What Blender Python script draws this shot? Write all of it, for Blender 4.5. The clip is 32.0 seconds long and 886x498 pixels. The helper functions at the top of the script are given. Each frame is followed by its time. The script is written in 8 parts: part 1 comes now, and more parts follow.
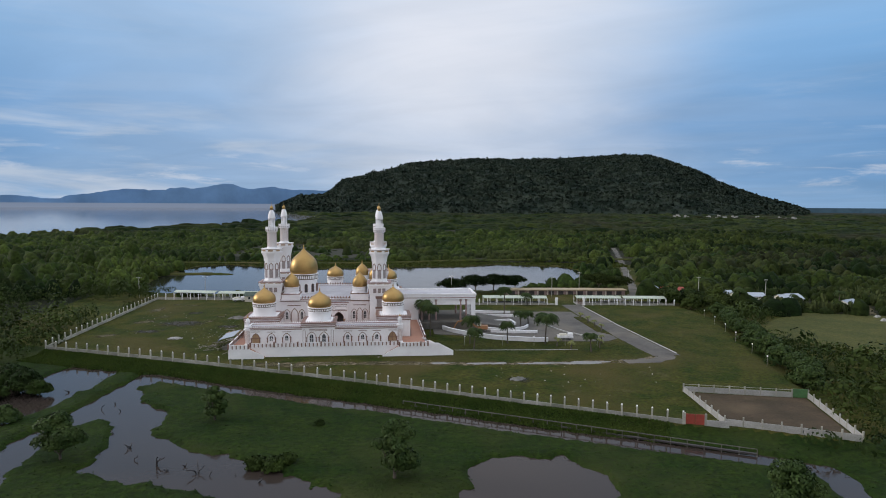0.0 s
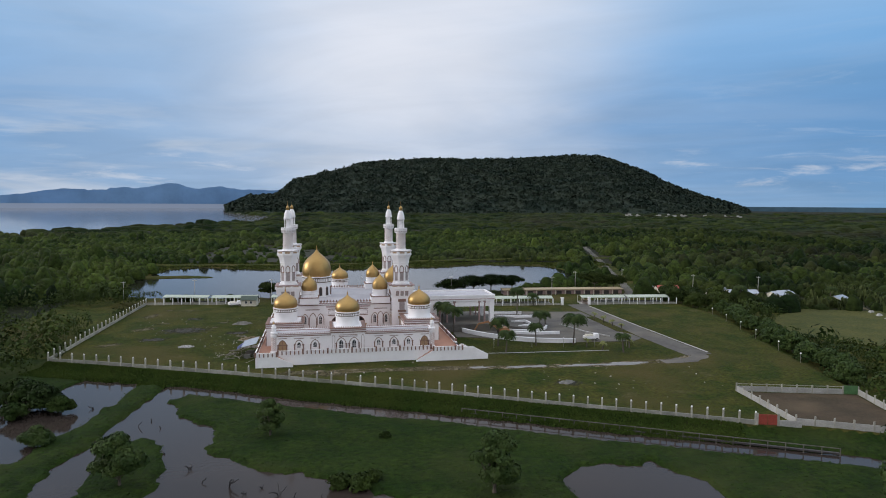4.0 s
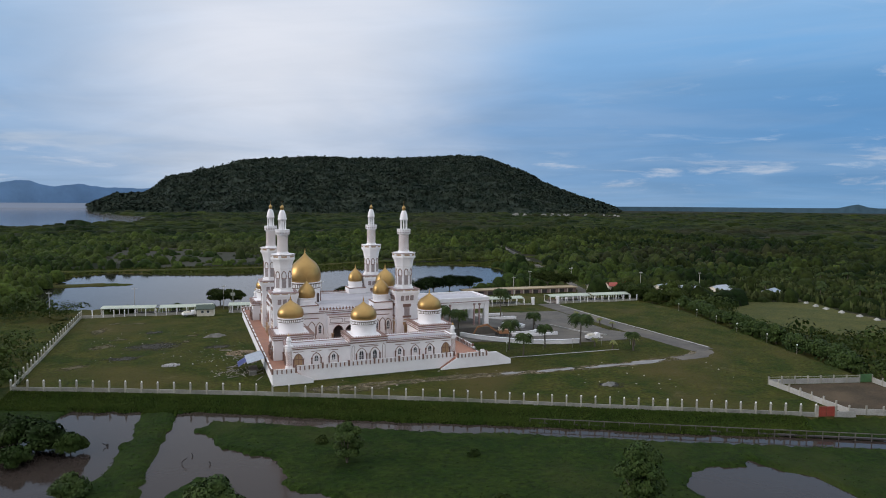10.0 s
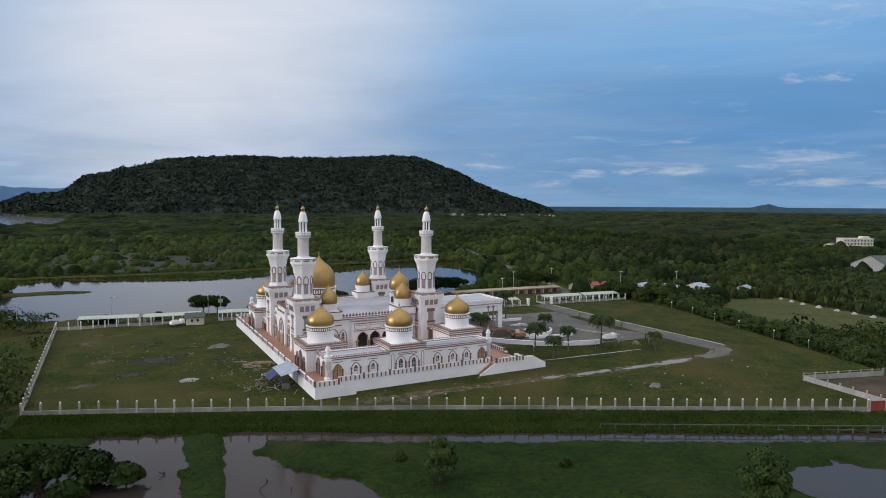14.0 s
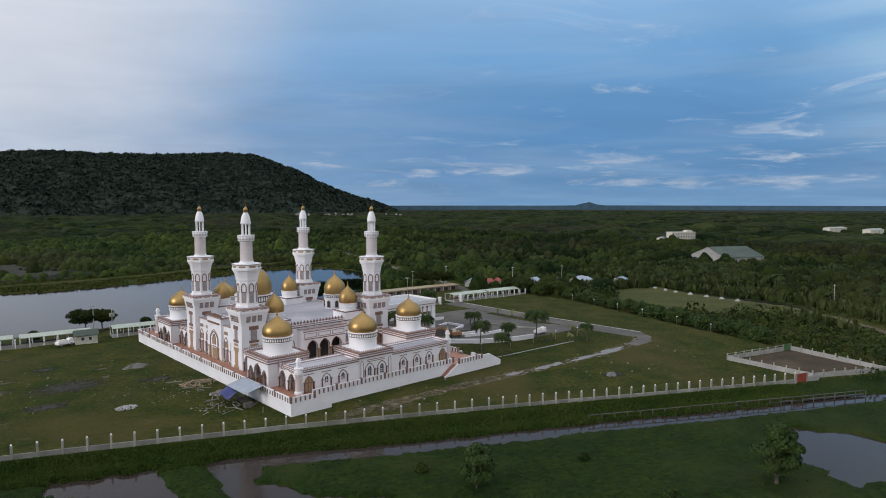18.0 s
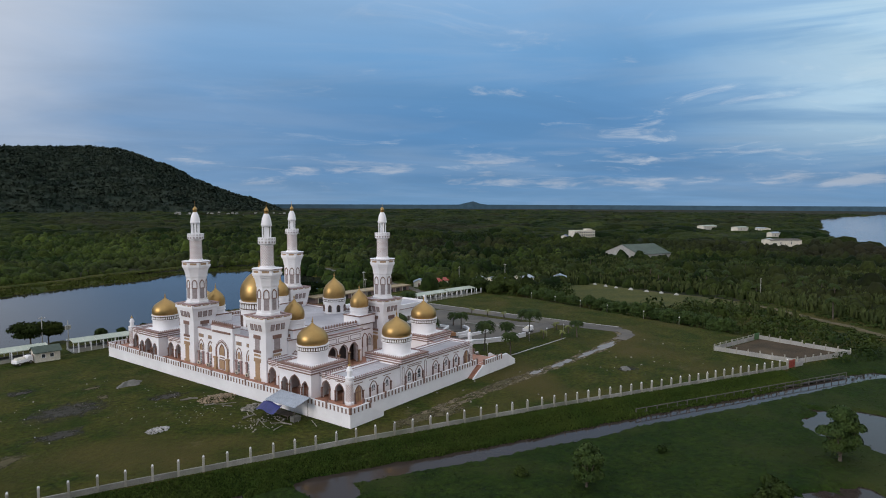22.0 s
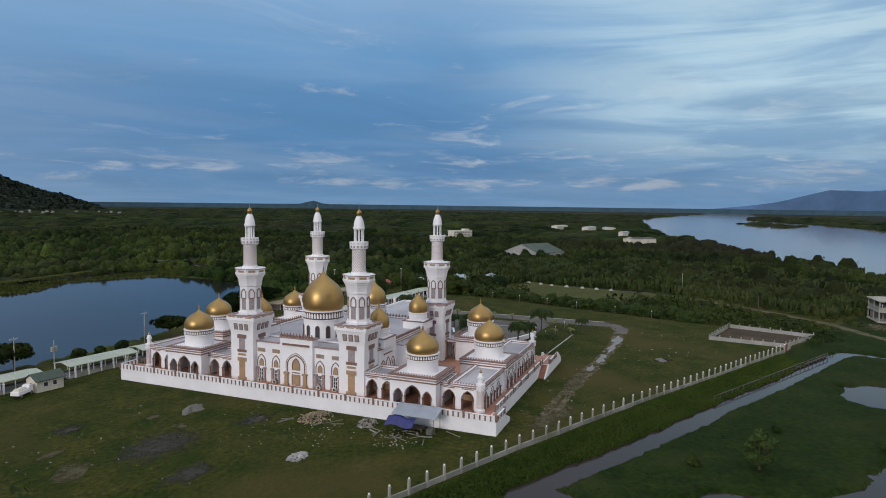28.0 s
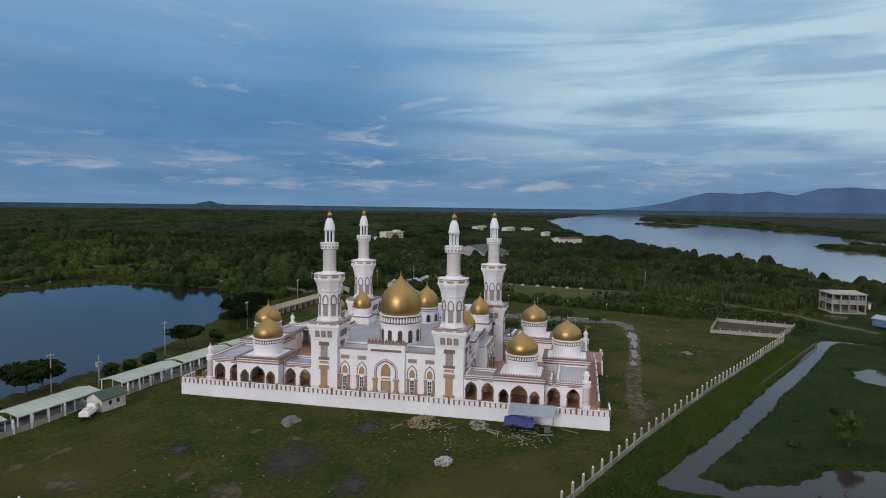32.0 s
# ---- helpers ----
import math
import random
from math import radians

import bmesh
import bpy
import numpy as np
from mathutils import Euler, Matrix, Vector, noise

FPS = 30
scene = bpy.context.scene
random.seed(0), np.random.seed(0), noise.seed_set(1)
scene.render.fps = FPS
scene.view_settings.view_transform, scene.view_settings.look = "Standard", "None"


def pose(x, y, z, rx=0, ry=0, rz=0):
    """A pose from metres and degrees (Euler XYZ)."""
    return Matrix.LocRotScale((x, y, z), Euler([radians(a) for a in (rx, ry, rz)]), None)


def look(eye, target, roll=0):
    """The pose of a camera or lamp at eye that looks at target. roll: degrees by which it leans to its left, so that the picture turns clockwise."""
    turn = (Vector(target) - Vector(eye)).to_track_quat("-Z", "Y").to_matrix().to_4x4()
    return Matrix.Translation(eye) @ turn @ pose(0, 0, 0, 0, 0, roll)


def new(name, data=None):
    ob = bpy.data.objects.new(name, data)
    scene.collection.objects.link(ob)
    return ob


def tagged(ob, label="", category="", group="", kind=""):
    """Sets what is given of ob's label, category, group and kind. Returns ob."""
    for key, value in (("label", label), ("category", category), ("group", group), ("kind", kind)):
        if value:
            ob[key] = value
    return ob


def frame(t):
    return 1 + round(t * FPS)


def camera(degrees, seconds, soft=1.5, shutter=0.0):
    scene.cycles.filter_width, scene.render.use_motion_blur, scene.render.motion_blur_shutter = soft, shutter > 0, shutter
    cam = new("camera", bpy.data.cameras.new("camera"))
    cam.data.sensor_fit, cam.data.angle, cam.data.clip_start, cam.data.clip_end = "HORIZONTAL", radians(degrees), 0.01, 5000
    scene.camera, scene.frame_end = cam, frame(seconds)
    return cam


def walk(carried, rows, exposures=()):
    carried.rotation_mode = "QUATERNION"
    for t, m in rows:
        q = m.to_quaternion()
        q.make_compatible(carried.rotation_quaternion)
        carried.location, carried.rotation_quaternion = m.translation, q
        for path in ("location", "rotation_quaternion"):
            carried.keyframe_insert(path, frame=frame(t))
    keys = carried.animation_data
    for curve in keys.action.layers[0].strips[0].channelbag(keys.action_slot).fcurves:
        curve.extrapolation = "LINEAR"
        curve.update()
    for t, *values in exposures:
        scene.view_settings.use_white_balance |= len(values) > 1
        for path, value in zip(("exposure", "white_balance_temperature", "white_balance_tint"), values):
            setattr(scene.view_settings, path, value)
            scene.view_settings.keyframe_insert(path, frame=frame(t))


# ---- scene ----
# ---- camera ----
cam = camera(70.2, 32.0, soft=1.0)
EXPOSURE = [(0, 0.08), (7, 0.08), (13, 0.02), (19, -0.10), (26, -0.24), (32, -0.36)]
PATH = [
    (0, (41.178, -182.978, 45.074), (41.398, -180.996, 44.928), 0.4),
    (0.5, (38.096, -181.76, 44.836), (38.351, -179.781, 44.692), 0.3),
    (1, (35.242, -180.84, 44.785), (35.526, -178.865, 44.642), 0.3),
    (1.5, (32.415, -179.759, 44.793), (32.696, -177.784, 44.65), 0.3),
    (2, (29.502, -178.675, 44.849), (29.792, -176.702, 44.704), 0.2),
    (2.5, (26.597, -177.632, 44.835), (26.92, -175.664, 44.691), 0.2),
    (3, (23.827, -176.351, 44.776), (24.195, -174.39, 44.631), 0.2),
    (3.5, (20.891, -175.076, 44.739), (21.267, -173.117, 44.593), 0.3),
    (4, (17.947, -173.724, 44.825), (18.324, -171.765, 44.679), 0.3),
    (4.5, (15.067, -172.423, 44.899), (15.443, -170.464, 44.752), 0.3),
    (6.5, (3.157, -166.452, 44.89), (3.605, -164.508, 44.739), 0.5),
    (7, (0.11, -164.898, 44.841), (0.647, -162.977, 44.693), 0.5),
    (7.5, (-2.916, -163.273, 44.724), (-2.332, -161.366, 44.578), 0.5),
    (8, (-5.734, -161.743, 44.667), (-5.155, -159.835, 44.521), 0.4),
    (8.5, (-8.531, -159.986, 44.697), (-7.938, -158.081, 44.55), 0.5),
    (9, (-11.546, -158.14, 44.639), (-10.929, -156.244, 44.494), 0.4),
    (9.5, (-14.437, -156.186, 44.614), (-13.695, -154.334, 44.47), 0.5),
    (10, (-17.234, -154.338, 44.586), (-16.497, -152.485, 44.441), 0.4),
    (10.5, (-19.921, -152.399, 44.608), (-19.188, -150.544, 44.464), 0.4),
    (11, (-22.854, -150.312, 44.661), (-22.079, -148.473, 44.517), 0.4),
    (11.5, (-25.819, -148.274, 44.704), (-25.048, -146.434, 44.56), 0.4),
    (12, (-28.66, -146.184, 44.545), (-27.885, -144.345, 44.404), 0.3),
    (12.5, (-31.576, -143.992, 44.575), (-30.772, -142.166, 44.433), 0.3),
    (13, (-34.754, -141.829, 44.659), (-33.939, -140.008, 44.517), 0.4),
    (13.5, (-37.582, -139.572, 44.603), (-36.731, -137.768, 44.46), 0.3),
    (14, (-40.396, -137.339, 44.584), (-39.459, -135.578, 44.441), 0.3),
    (14.5, (-43.258, -135.104, 44.617), (-42.268, -133.372, 44.474), 0.3),
    (15, (-46.117, -132.883, 44.628), (-44.975, -131.247, 44.484), 0.3),
    (15.5, (-49.213, -130.432, 44.651), (-47.991, -128.855, 44.508), 0.3),
    (17.5, (-60.775, -119.403, 44.493), (-59.432, -117.928, 44.35), 0.0),
    (18, (-63.802, -116.215, 44.522), (-62.452, -114.747, 44.378), 0.0),
    (18.5, (-66.635, -112.913, 44.565), (-65.229, -111.498, 44.42), 0.1),
    (19, (-69.691, -109.669, 44.568), (-68.235, -108.305, 44.425), 0.1),
    (19.5, (-72.78, -106.215, 44.744), (-71.305, -104.872, 44.598), 0.0),
    (20, (-75.712, -102.799, 44.954), (-74.213, -101.483, 44.808), 0.1),
    (20.5, (-78.586, -99.256, 44.961), (-77.041, -97.994, 44.815), 0.1),
    (21, (-81.714, -95.339, 45.152), (-80.13, -94.128, 45.004), 0.2),
    (21.5, (-84.706, -91.361, 45.119), (-83.124, -90.147, 44.971), 0.2),
    (22, (-87.347, -87.712, 45.013), (-85.746, -86.522, 44.866), 0.2),
    (22.5, (-90.236, -83.702, 44.955), (-88.558, -82.624, 44.809), 0.3),
    (23, (-93.018, -79.515, 44.883), (-91.341, -78.434, 44.737), 0.2),
    (23.5, (-95.68, -75.017, 44.954), (-93.99, -73.956, 44.808), 0.4),
    (24, (-98.104, -70.59, 44.99), (-96.368, -69.607, 44.844), 0.4),
    (24.5, (-100.355, -66.256, 45.006), (-98.623, -65.267, 44.86), 0.4),
    (26.5, (-109.469, -48.909, 45.18), (-107.651, -48.089, 45.034), 0.4),
    (27, (-111.53, -43.958, 45.265), (-109.712, -43.138, 45.119), 0.4),
    (27.5, (-113.522, -39.036, 45.261), (-111.689, -38.25, 45.116), 0.6),
    (28, (-115.618, -34.152, 45.285), (-113.763, -33.418, 45.141), 0.7),
    (28.5, (-117.606, -29.152, 45.335), (-115.736, -28.458, 45.193), 0.7),
    (29, (-119.529, -24.174, 45.386), (-117.661, -23.473, 45.245), 0.7),
    (29.5, (-121.5, -19.11, 45.487), (-119.633, -18.405, 45.346), 0.7),
    (30, (-123.326, -14.09, 45.57), (-121.462, -13.379, 45.43), 0.7),
    (30.5, (-125.086, -9.048, 45.545), (-123.221, -8.34, 45.404), 0.7),
    (31, (-126.836, -3.88, 45.569), (-124.961, -3.199, 45.428), 0.7),
    (31.5, (-128.666, 1.424, 45.595), (-126.783, 2.085, 45.455), 0.7),
    (32, (-130.573, 6.732, 45.575), (-128.624, 7.16, 45.437), 0.8),
]
walk(cam, [(t, look(eye, target, roll)) for t, eye, target, roll in PATH], EXPOSURE)
# ---- world and light ----
def build_world():
    w = bpy.data.worlds.new("evening_sky")
    scene.world = w
    w.use_nodes = True
    nt = w.node_tree
    nt.nodes.clear()
    N, L = nt.nodes.new, nt.links.new

    def math_node(op, a, b=None, clamp=False):
        n = N("ShaderNodeMath")
        n.operation, n.use_clamp = op, clamp
        for i, v in enumerate((a, b)):
            if v is None:
                continue
            if isinstance(v, (int, float)):
                n.inputs[i].default_value = v
            else:
                L(v, n.inputs[i])
        return n.outputs[0]

    def smooth(v, lo, hi):
        n = N("ShaderNodeMapRange")
        n.interpolation_type = "SMOOTHSTEP"
        L(v, n.inputs[0])
        n.inputs[1].default_value, n.inputs[2].default_value = lo, hi
        return n.outputs[0]

    def mix(fac, a, b):
        n = N("ShaderNodeMix")
        n.data_type = "RGBA"
        L(fac, n.inputs[0])
        for i, v in ((6, a), (7, b)):
            if isinstance(v, tuple):
                n.inputs[i].default_value = (*v, 1)
            else:
                L(v, n.inputs[i])
        return n.outputs[2]

    def noise_tex(vec, scale, detail, rough, dist=0.0):
        n = N("ShaderNodeTexNoise")
        L(vec, n.inputs["Vector"])
        n.inputs["Scale"].default_value, n.inputs["Detail"].default_value = scale, detail
        n.inputs["Roughness"].default_value, n.inputs["Distortion"].default_value = rough, dist
        return n.outputs[0]

    tc = N("ShaderNodeTexCoord")
    sep = N("ShaderNodeSeparateXYZ")
    L(tc.outputs["Generated"], sep.inputs[0])
    x, y, z = sep.outputs
    zc = math_node("MAXIMUM", z, 0.0)
    # clear sky behind the clouds
    ramp = N("ShaderNodeValToRGB")
    L(zc, ramp.inputs[0])
    els = ramp.color_ramp.elements
    els[0].position, els[0].color = 0.0, (0.150, 0.320, 0.560, 1)
    els[1].position, els[1].color = 1.0, (1.25, 1.28, 1.36, 1)
    for pos, col in ((0.05, (0.090, 0.245, 0.500)), (0.13, (0.100, 0.270, 0.545)), (0.22, (0.155, 0.365, 0.665)), (0.33, (0.32, 0.53, 0.81)), (0.50, (0.82, 0.90, 1.06))):
        e = els.new(pos)
        e.color = (*col, 1)
    # cloud deck seen in perspective
    den = math_node("ADD", zc, 0.10)
    u, v = math_node("DIVIDE", x, den), math_node("DIVIDE", y, den)
    comb = N("ShaderNodeCombineXYZ")
    L(u, comb.inputs[0])
    L(v, comb.inputs[1])
    soft = noise_tex(comb.outputs[0], 0.42, 6.0, 0.52, 0.4)
    wisp = noise_tex(comb.outputs[0], 1.5, 8.0, 0.62, 0.8)
    cover = smooth(soft, 0.46, 0.72)
    az = math_node("ARCTAN2", x, y)
    east = smooth(az, 0.55, 1.15)
    wisps = math_node("MULTIPLY", math_node("MULTIPLY", smooth(wisp, 0.56, 0.74), smooth(zc, 0.015, 0.07)), math_node("ADD", 0.12, math_node("MULTIPLY", east, 0.88)))
    # glow where the sun stands behind the clouds
    dot = N("ShaderNodeVectorMath")
    dot.operation = "DOT_PRODUCT"
    L(tc.outputs["Generated"], dot.inputs[0])
    a, e = radians(9.0), radians(15.0)
    dot.inputs[1].default_value = (math.sin(a) * math.cos(e), math.cos(a) * math.cos(e), math.sin(e))
    haze = N("ShaderNodeVectorMath")
    haze.operation = "DOT_PRODUCT"
    L(tc.outputs["Generated"], haze.inputs[0])
    a, e = radians(-4.0), radians(25.0)
    haze.inputs[1].default_value = (math.sin(a) * math.cos(e), math.cos(a) * math.cos(e), math.sin(e))
    glow_wide = smooth(haze.outputs["Value"], 0.80, 1.0)
    ragged = math_node("ADD", dot.outputs["Value"], math_node("MULTIPLY", math_node("SUBTRACT", soft, 0.5), 0.09))
    glow_core = math_node("POWER", smooth(ragged, 0.875, 1.02), 2.7)
    core = glow_core
    col = mix(math_node("MULTIPLY", cover, 0.38), ramp.outputs[0], (0.26, 0.425, 0.66))
    col = mix(math_node("MULTIPLY", smooth(dot.outputs["Value"], 0.70, 0.99), 0.30), col, (0.34, 0.46, 0.64))
    col = mix(math_node("MULTIPLY", glow_wide, 0.40), col, (0.43, 0.52, 0.66))
    col = mix(math_node("MULTIPLY", core, 0.84), col, (0.81, 0.81, 0.86))
    col = mix(math_node("MULTIPLY", wisps, 0.55), col, (0.66, 0.72, 0.82))
    # thin bright cloud over the river
    dot2 = N("ShaderNodeVectorMath")
    dot2.operation = "DOT_PRODUCT"
    L(tc.outputs["Generated"], dot2.inputs[0])
    a, e = radians(114.0), radians(13.0)
    dot2.inputs[1].default_value = (math.sin(a) * math.cos(e), math.cos(a) * math.cos(e), math.sin(e))
    # long bars of cloud
    bars = N("ShaderNodeCombineXYZ")
    L(math_node("MULTIPLY", az, 2.2), bars.inputs[0])
    L(math_node("MULTIPLY", zc, 22.0), bars.inputs[1])
    bar = noise_tex(bars.outputs[0], 1.1, 6.0, 0.55, 0.5)
    veil = math_node("MULTIPLY", smooth(dot2.outputs["Value"], 0.70, 0.99), math_node("ADD", 0.35, math_node("MULTIPLY", smooth(bar, 0.36, 0.60), 0.65)))
    col = mix(math_node("MULTIPLY", veil, smooth(zc, 0.02, 0.13)), col, (0.60, 0.83, 0.97))
    west = math_node("SUBTRACT", 1.0, smooth(az, -0.35, 0.25))
    lower = math_node("SUBTRACT", 1.0, smooth(zc, 0.07, 0.17))
    amount = math_node("ADD", 0.10, math_node("MULTIPLY", math_node("MULTIPLY", west, lower), 0.6))
    col = mix(math_node("MULTIPLY", smooth(bar, 0.46, 0.66), amount), col, (0.50, 0.56, 0.66))
    # bright even overcast in the south
    south = smooth(math_node("MULTIPLY", y, -1.0), 0.25, 0.95)
    col = mix(math_node("MULTIPLY", south, 0.75), col, (1.02, 0.95, 0.92))
    # far cumulus banked along the horizon
    band = N("ShaderNodeCombineXYZ")
    L(math_node("MULTIPLY", az, 6.0), band.inputs[0])
    L(math_node("MULTIPLY", zc, 34.0), band.inputs[1])
    bank = noise_tex(band.outputs[0], 1.4, 7.0, 0.6, 0.3)
    low = math_node("MULTIPLY", smooth(zc, 0.012, 0.03), math_node("SUBTRACT", 1.0, smooth(zc, 0.05, 0.10)))
    col = mix(math_node("MULTIPLY", math_node("MULTIPLY", smooth(bank, 0.52, 0.70), low), 0.6), col, (0.55, 0.60, 0.70))
    # broad soft unevenness of the whole deck
    streak = N("ShaderNodeCombineXYZ")
    L(math_node("MULTIPLY", u, 0.8), streak.inputs[0])
    L(math_node("ADD", v, math_node("MULTIPLY", u, 0.5)), streak.inputs[1])
    uneven = noise_tex(streak.outputs[0], 0.95, 7.0, 0.55, 0.9)
    level = N("ShaderNodeMapRange")
    L(uneven, level.inputs[0])
    for i, q in enumerate((0.30, 0.70, 0.93, 1.06)):
        level.inputs[i + 1].default_value = q
    grey = N("ShaderNodeCombineColor")
    for i in range(3):
        L(level.outputs[0], grey.inputs[i])
    deck = N("ShaderNodeMix")
    deck.data_type, deck.blend_type = "RGBA", "MULTIPLY"
    deck.inputs[0].default_value = 1.0
    L(col, deck.inputs[6])
    L(grey.outputs[0], deck.inputs[7])
    col = deck.outputs[2]
    sky = N("ShaderNodeTexSky")
    sky.sky_type, sky.sun_disc = "NISHITA", False
    sky.sun_elevation, sky.sun_rotation = radians(17), radians(-77)
    add = N("ShaderNodeMix")
    add.data_type, add.blend_type = "RGBA", "ADD"
    add.inputs[0].default_value = 0.008
    L(col, add.inputs[6])
    L(sky.outputs[0], add.inputs[7])
    bg = N("ShaderNodeBackground")
    L(add.outputs[2], bg.inputs[0])
    # the sky is slightly brighter on the side of the low sun, in the west
    L(math_node("SUBTRACT", 0.97, math_node("MULTIPLY", x, 0.02)), bg.inputs[1])
    out = N("ShaderNodeOutputWorld")
    L(bg.outputs[0], out.inputs[0])


build_world()
sun = new("sun", bpy.data.lights.new("sun", "SUN"))
sun.data.energy, sun.data.angle, sun.data.color = 1.75, radians(20), (1.0, 0.91, 0.85)
sun.matrix_world = look((-62, 14, 20), (0, 0, 0))
# ---- materials ----
def material(name, base, other=None, scale=1.0, rough=0.7, metal=0.0, bump=0.0, fine=None, coord="Object", spec=0.5, random_value=0.0, island=0.0, contrast=(0.35, 0.65), stains=None, grainy=0.25, bare=None):
    """Two colours mixed by a coarse noise, broken up by a fine one, with relief and a spread of brightness from piece to piece."""
    m = bpy.data.materials.new(name)
    m.use_nodes = True
    nt = m.node_tree
    N, L = nt.nodes.new, nt.links.new
    b = nt.nodes["Principled BSDF"]
    b.inputs["Roughness"].default_value, b.inputs["Metallic"].default_value = rough, metal
    b.inputs["Specular IOR Level"].default_value = spec
    other = other or tuple(c * 0.78 for c in base)
    tc = N("ShaderNodeTexCoord")
    if coord == "Object":
        vec = tc.outputs["Object"]
    else:
        vec = N("ShaderNodeNewGeometry").outputs["Position"]

    def noise_tex(s, detail=6.0, rg=0.6):
        n = N("ShaderNodeTexNoise")
        L(vec, n.inputs["Vector"])
        n.inputs["Scale"].default_value, n.inputs["Detail"].default_value, n.inputs["Roughness"].default_value = s, detail, rg
        return n.outputs[0]

    def mixc(fac, c1, c2, mode="MIX"):
        n = N("ShaderNodeMix")
        n.data_type, n.blend_type = "RGBA", mode
        if isinstance(fac, float):
            n.inputs[0].default_value = fac
        else:
            L(fac, n.inputs[0])
        for i, v in ((6, c1), (7, c2)):
            if isinstance(v, tuple):
                n.inputs[i].default_value = (*v, 1)
            else:
                L(v, n.inputs[i])
        return n.outputs[2]

    def rng(v, lo, hi, a=0.0, z=1.0):
        n = N("ShaderNodeMapRange")
        L(v, n.inputs[0])
        for i, q in enumerate((lo, hi, a, z)):
            n.inputs[i + 1].default_value = q
        return n.outputs[0]

    coarse = noise_tex(scale)
    col = mixc(rng(coarse, *contrast), base, other)
    fs = fine or scale * 9
    grain = noise_tex(fs, 5.0, 0.65)
    g = rng(grain, 0.25, 0.75, 1.0 - grainy, 1.0 + 0.85 * grainy)
    gc = N("ShaderNodeCombineColor")
    for i in range(3):
        L(g, gc.inputs[i])
    col = mixc(1.0, col, gc.outputs[0], "MULTIPLY")
    if stains:
        far = noise_tex(scale * 0.23, 4.0, 0.55)
        col = mixc(rng(far, 0.50, 0.68), col, stains)
    if bare:
        spots = noise_tex(scale * 0.8, 9.0, 0.72)
        col = mixc(rng(spots, 0.60, 0.71, 0.0, 0.75), col, bare)
    if random_value or island:
        if island:
            r = N("ShaderNodeNewGeometry").outputs["Random Per Island"]
            k = island
        else:
            r = N("ShaderNodeObjectInfo").outputs["Random"]
            k = random_value
        rr = rng(r, 0.0, 1.0, 1.0 - k, 1.0 + k)
        rc = N("ShaderNodeCombineColor")
        for i in range(3):
            L(rr, rc.inputs[i])
        col = mixc(1.0, col, rc.outputs[0], "MULTIPLY")
    L(col, b.inputs["Base Color"])
    if bump:
        bn = N("ShaderNodeBump")
        bn.inputs["Strength"].default_value, bn.inputs["Distance"].default_value = bump, 0.5 / fs
        L(grain, bn.inputs["Height"])
        L(bn.outputs[0], b.inputs["Normal"])
    L(rng(grain, 0.2, 0.8, max(rough - 0.12, 0.02), min(rough + 0.12, 1.0)), b.inputs["Roughness"])
    return m


def worn_patch(name, base, other, scale, rim=True):
    """Bare ground that thins out into the grass round its rim and in broken spots."""
    m = material(name, base, other, scale, 1.0, spec=0.15, bump=0.3, fine=1.4, coord="World")
    nt = m.node_tree
    N, L = nt.nodes.new, nt.links.new
    b, out = nt.nodes["Principled BSDF"], nt.nodes["Material Output"]
    geo = N("ShaderNodeNewGeometry")
    n = N("ShaderNodeTexNoise")
    L(geo.outputs["Position"], n.inputs["Vector"])
    n.inputs["Scale"].default_value, n.inputs["Detail"].default_value, n.inputs["Roughness"].default_value = 0.55, 6.0, 0.65
    cover = N("ShaderNodeMath")
    cover.operation = "ADD"
    spread = N("ShaderNodeMapRange")
    spread.clamp = False
    L(n.outputs[0], spread.inputs[0])
    for i, q in enumerate((0.35, 0.65, 0.22, 0.78)):
        spread.inputs[i + 1].default_value = q
    L(spread.outputs[0], cover.inputs[0])
    if rim:
        tc, d = N("ShaderNodeTexCoord"), N("ShaderNodeVectorMath")
        L(tc.outputs["Generated"], d.inputs[0])
        d.operation, d.inputs[1].default_value = "SUBTRACT", (0.5, 0.5, 0.5)
        flat, length = N("ShaderNodeVectorMath"), N("ShaderNodeVectorMath")
        flat.operation, flat.inputs[1].default_value, length.operation = "MULTIPLY", (1, 1, 0), "LENGTH"
        L(d.outputs[0], flat.inputs[0])
        L(flat.outputs[0], length.inputs[0])
        edge = N("ShaderNodeMapRange")
        L(length.outputs["Value"], edge.inputs[0])
        for i, q in enumerate((0.10, 0.49, 0.34, -0.36)):
            edge.inputs[i + 1].default_value = q
        L(edge.outputs[0], cover.inputs[1])
    else:
        cover.inputs[1].default_value = 0.10
    cut = N("ShaderNodeMapRange")
    L(cover.outputs[0], cut.inputs[0])
    cut.inputs[1].default_value, cut.inputs[2].default_value = 0.30, 0.82
    mix, clear = N("ShaderNodeMixShader"), N("ShaderNodeBsdfTransparent")
    L(cut.outputs[0], mix.inputs[0])
    L(clear.outputs[0], mix.inputs[1])
    L(b.outputs[0], mix.inputs[2])
    L(mix.outputs[0], out.inputs["Surface"])
    return m


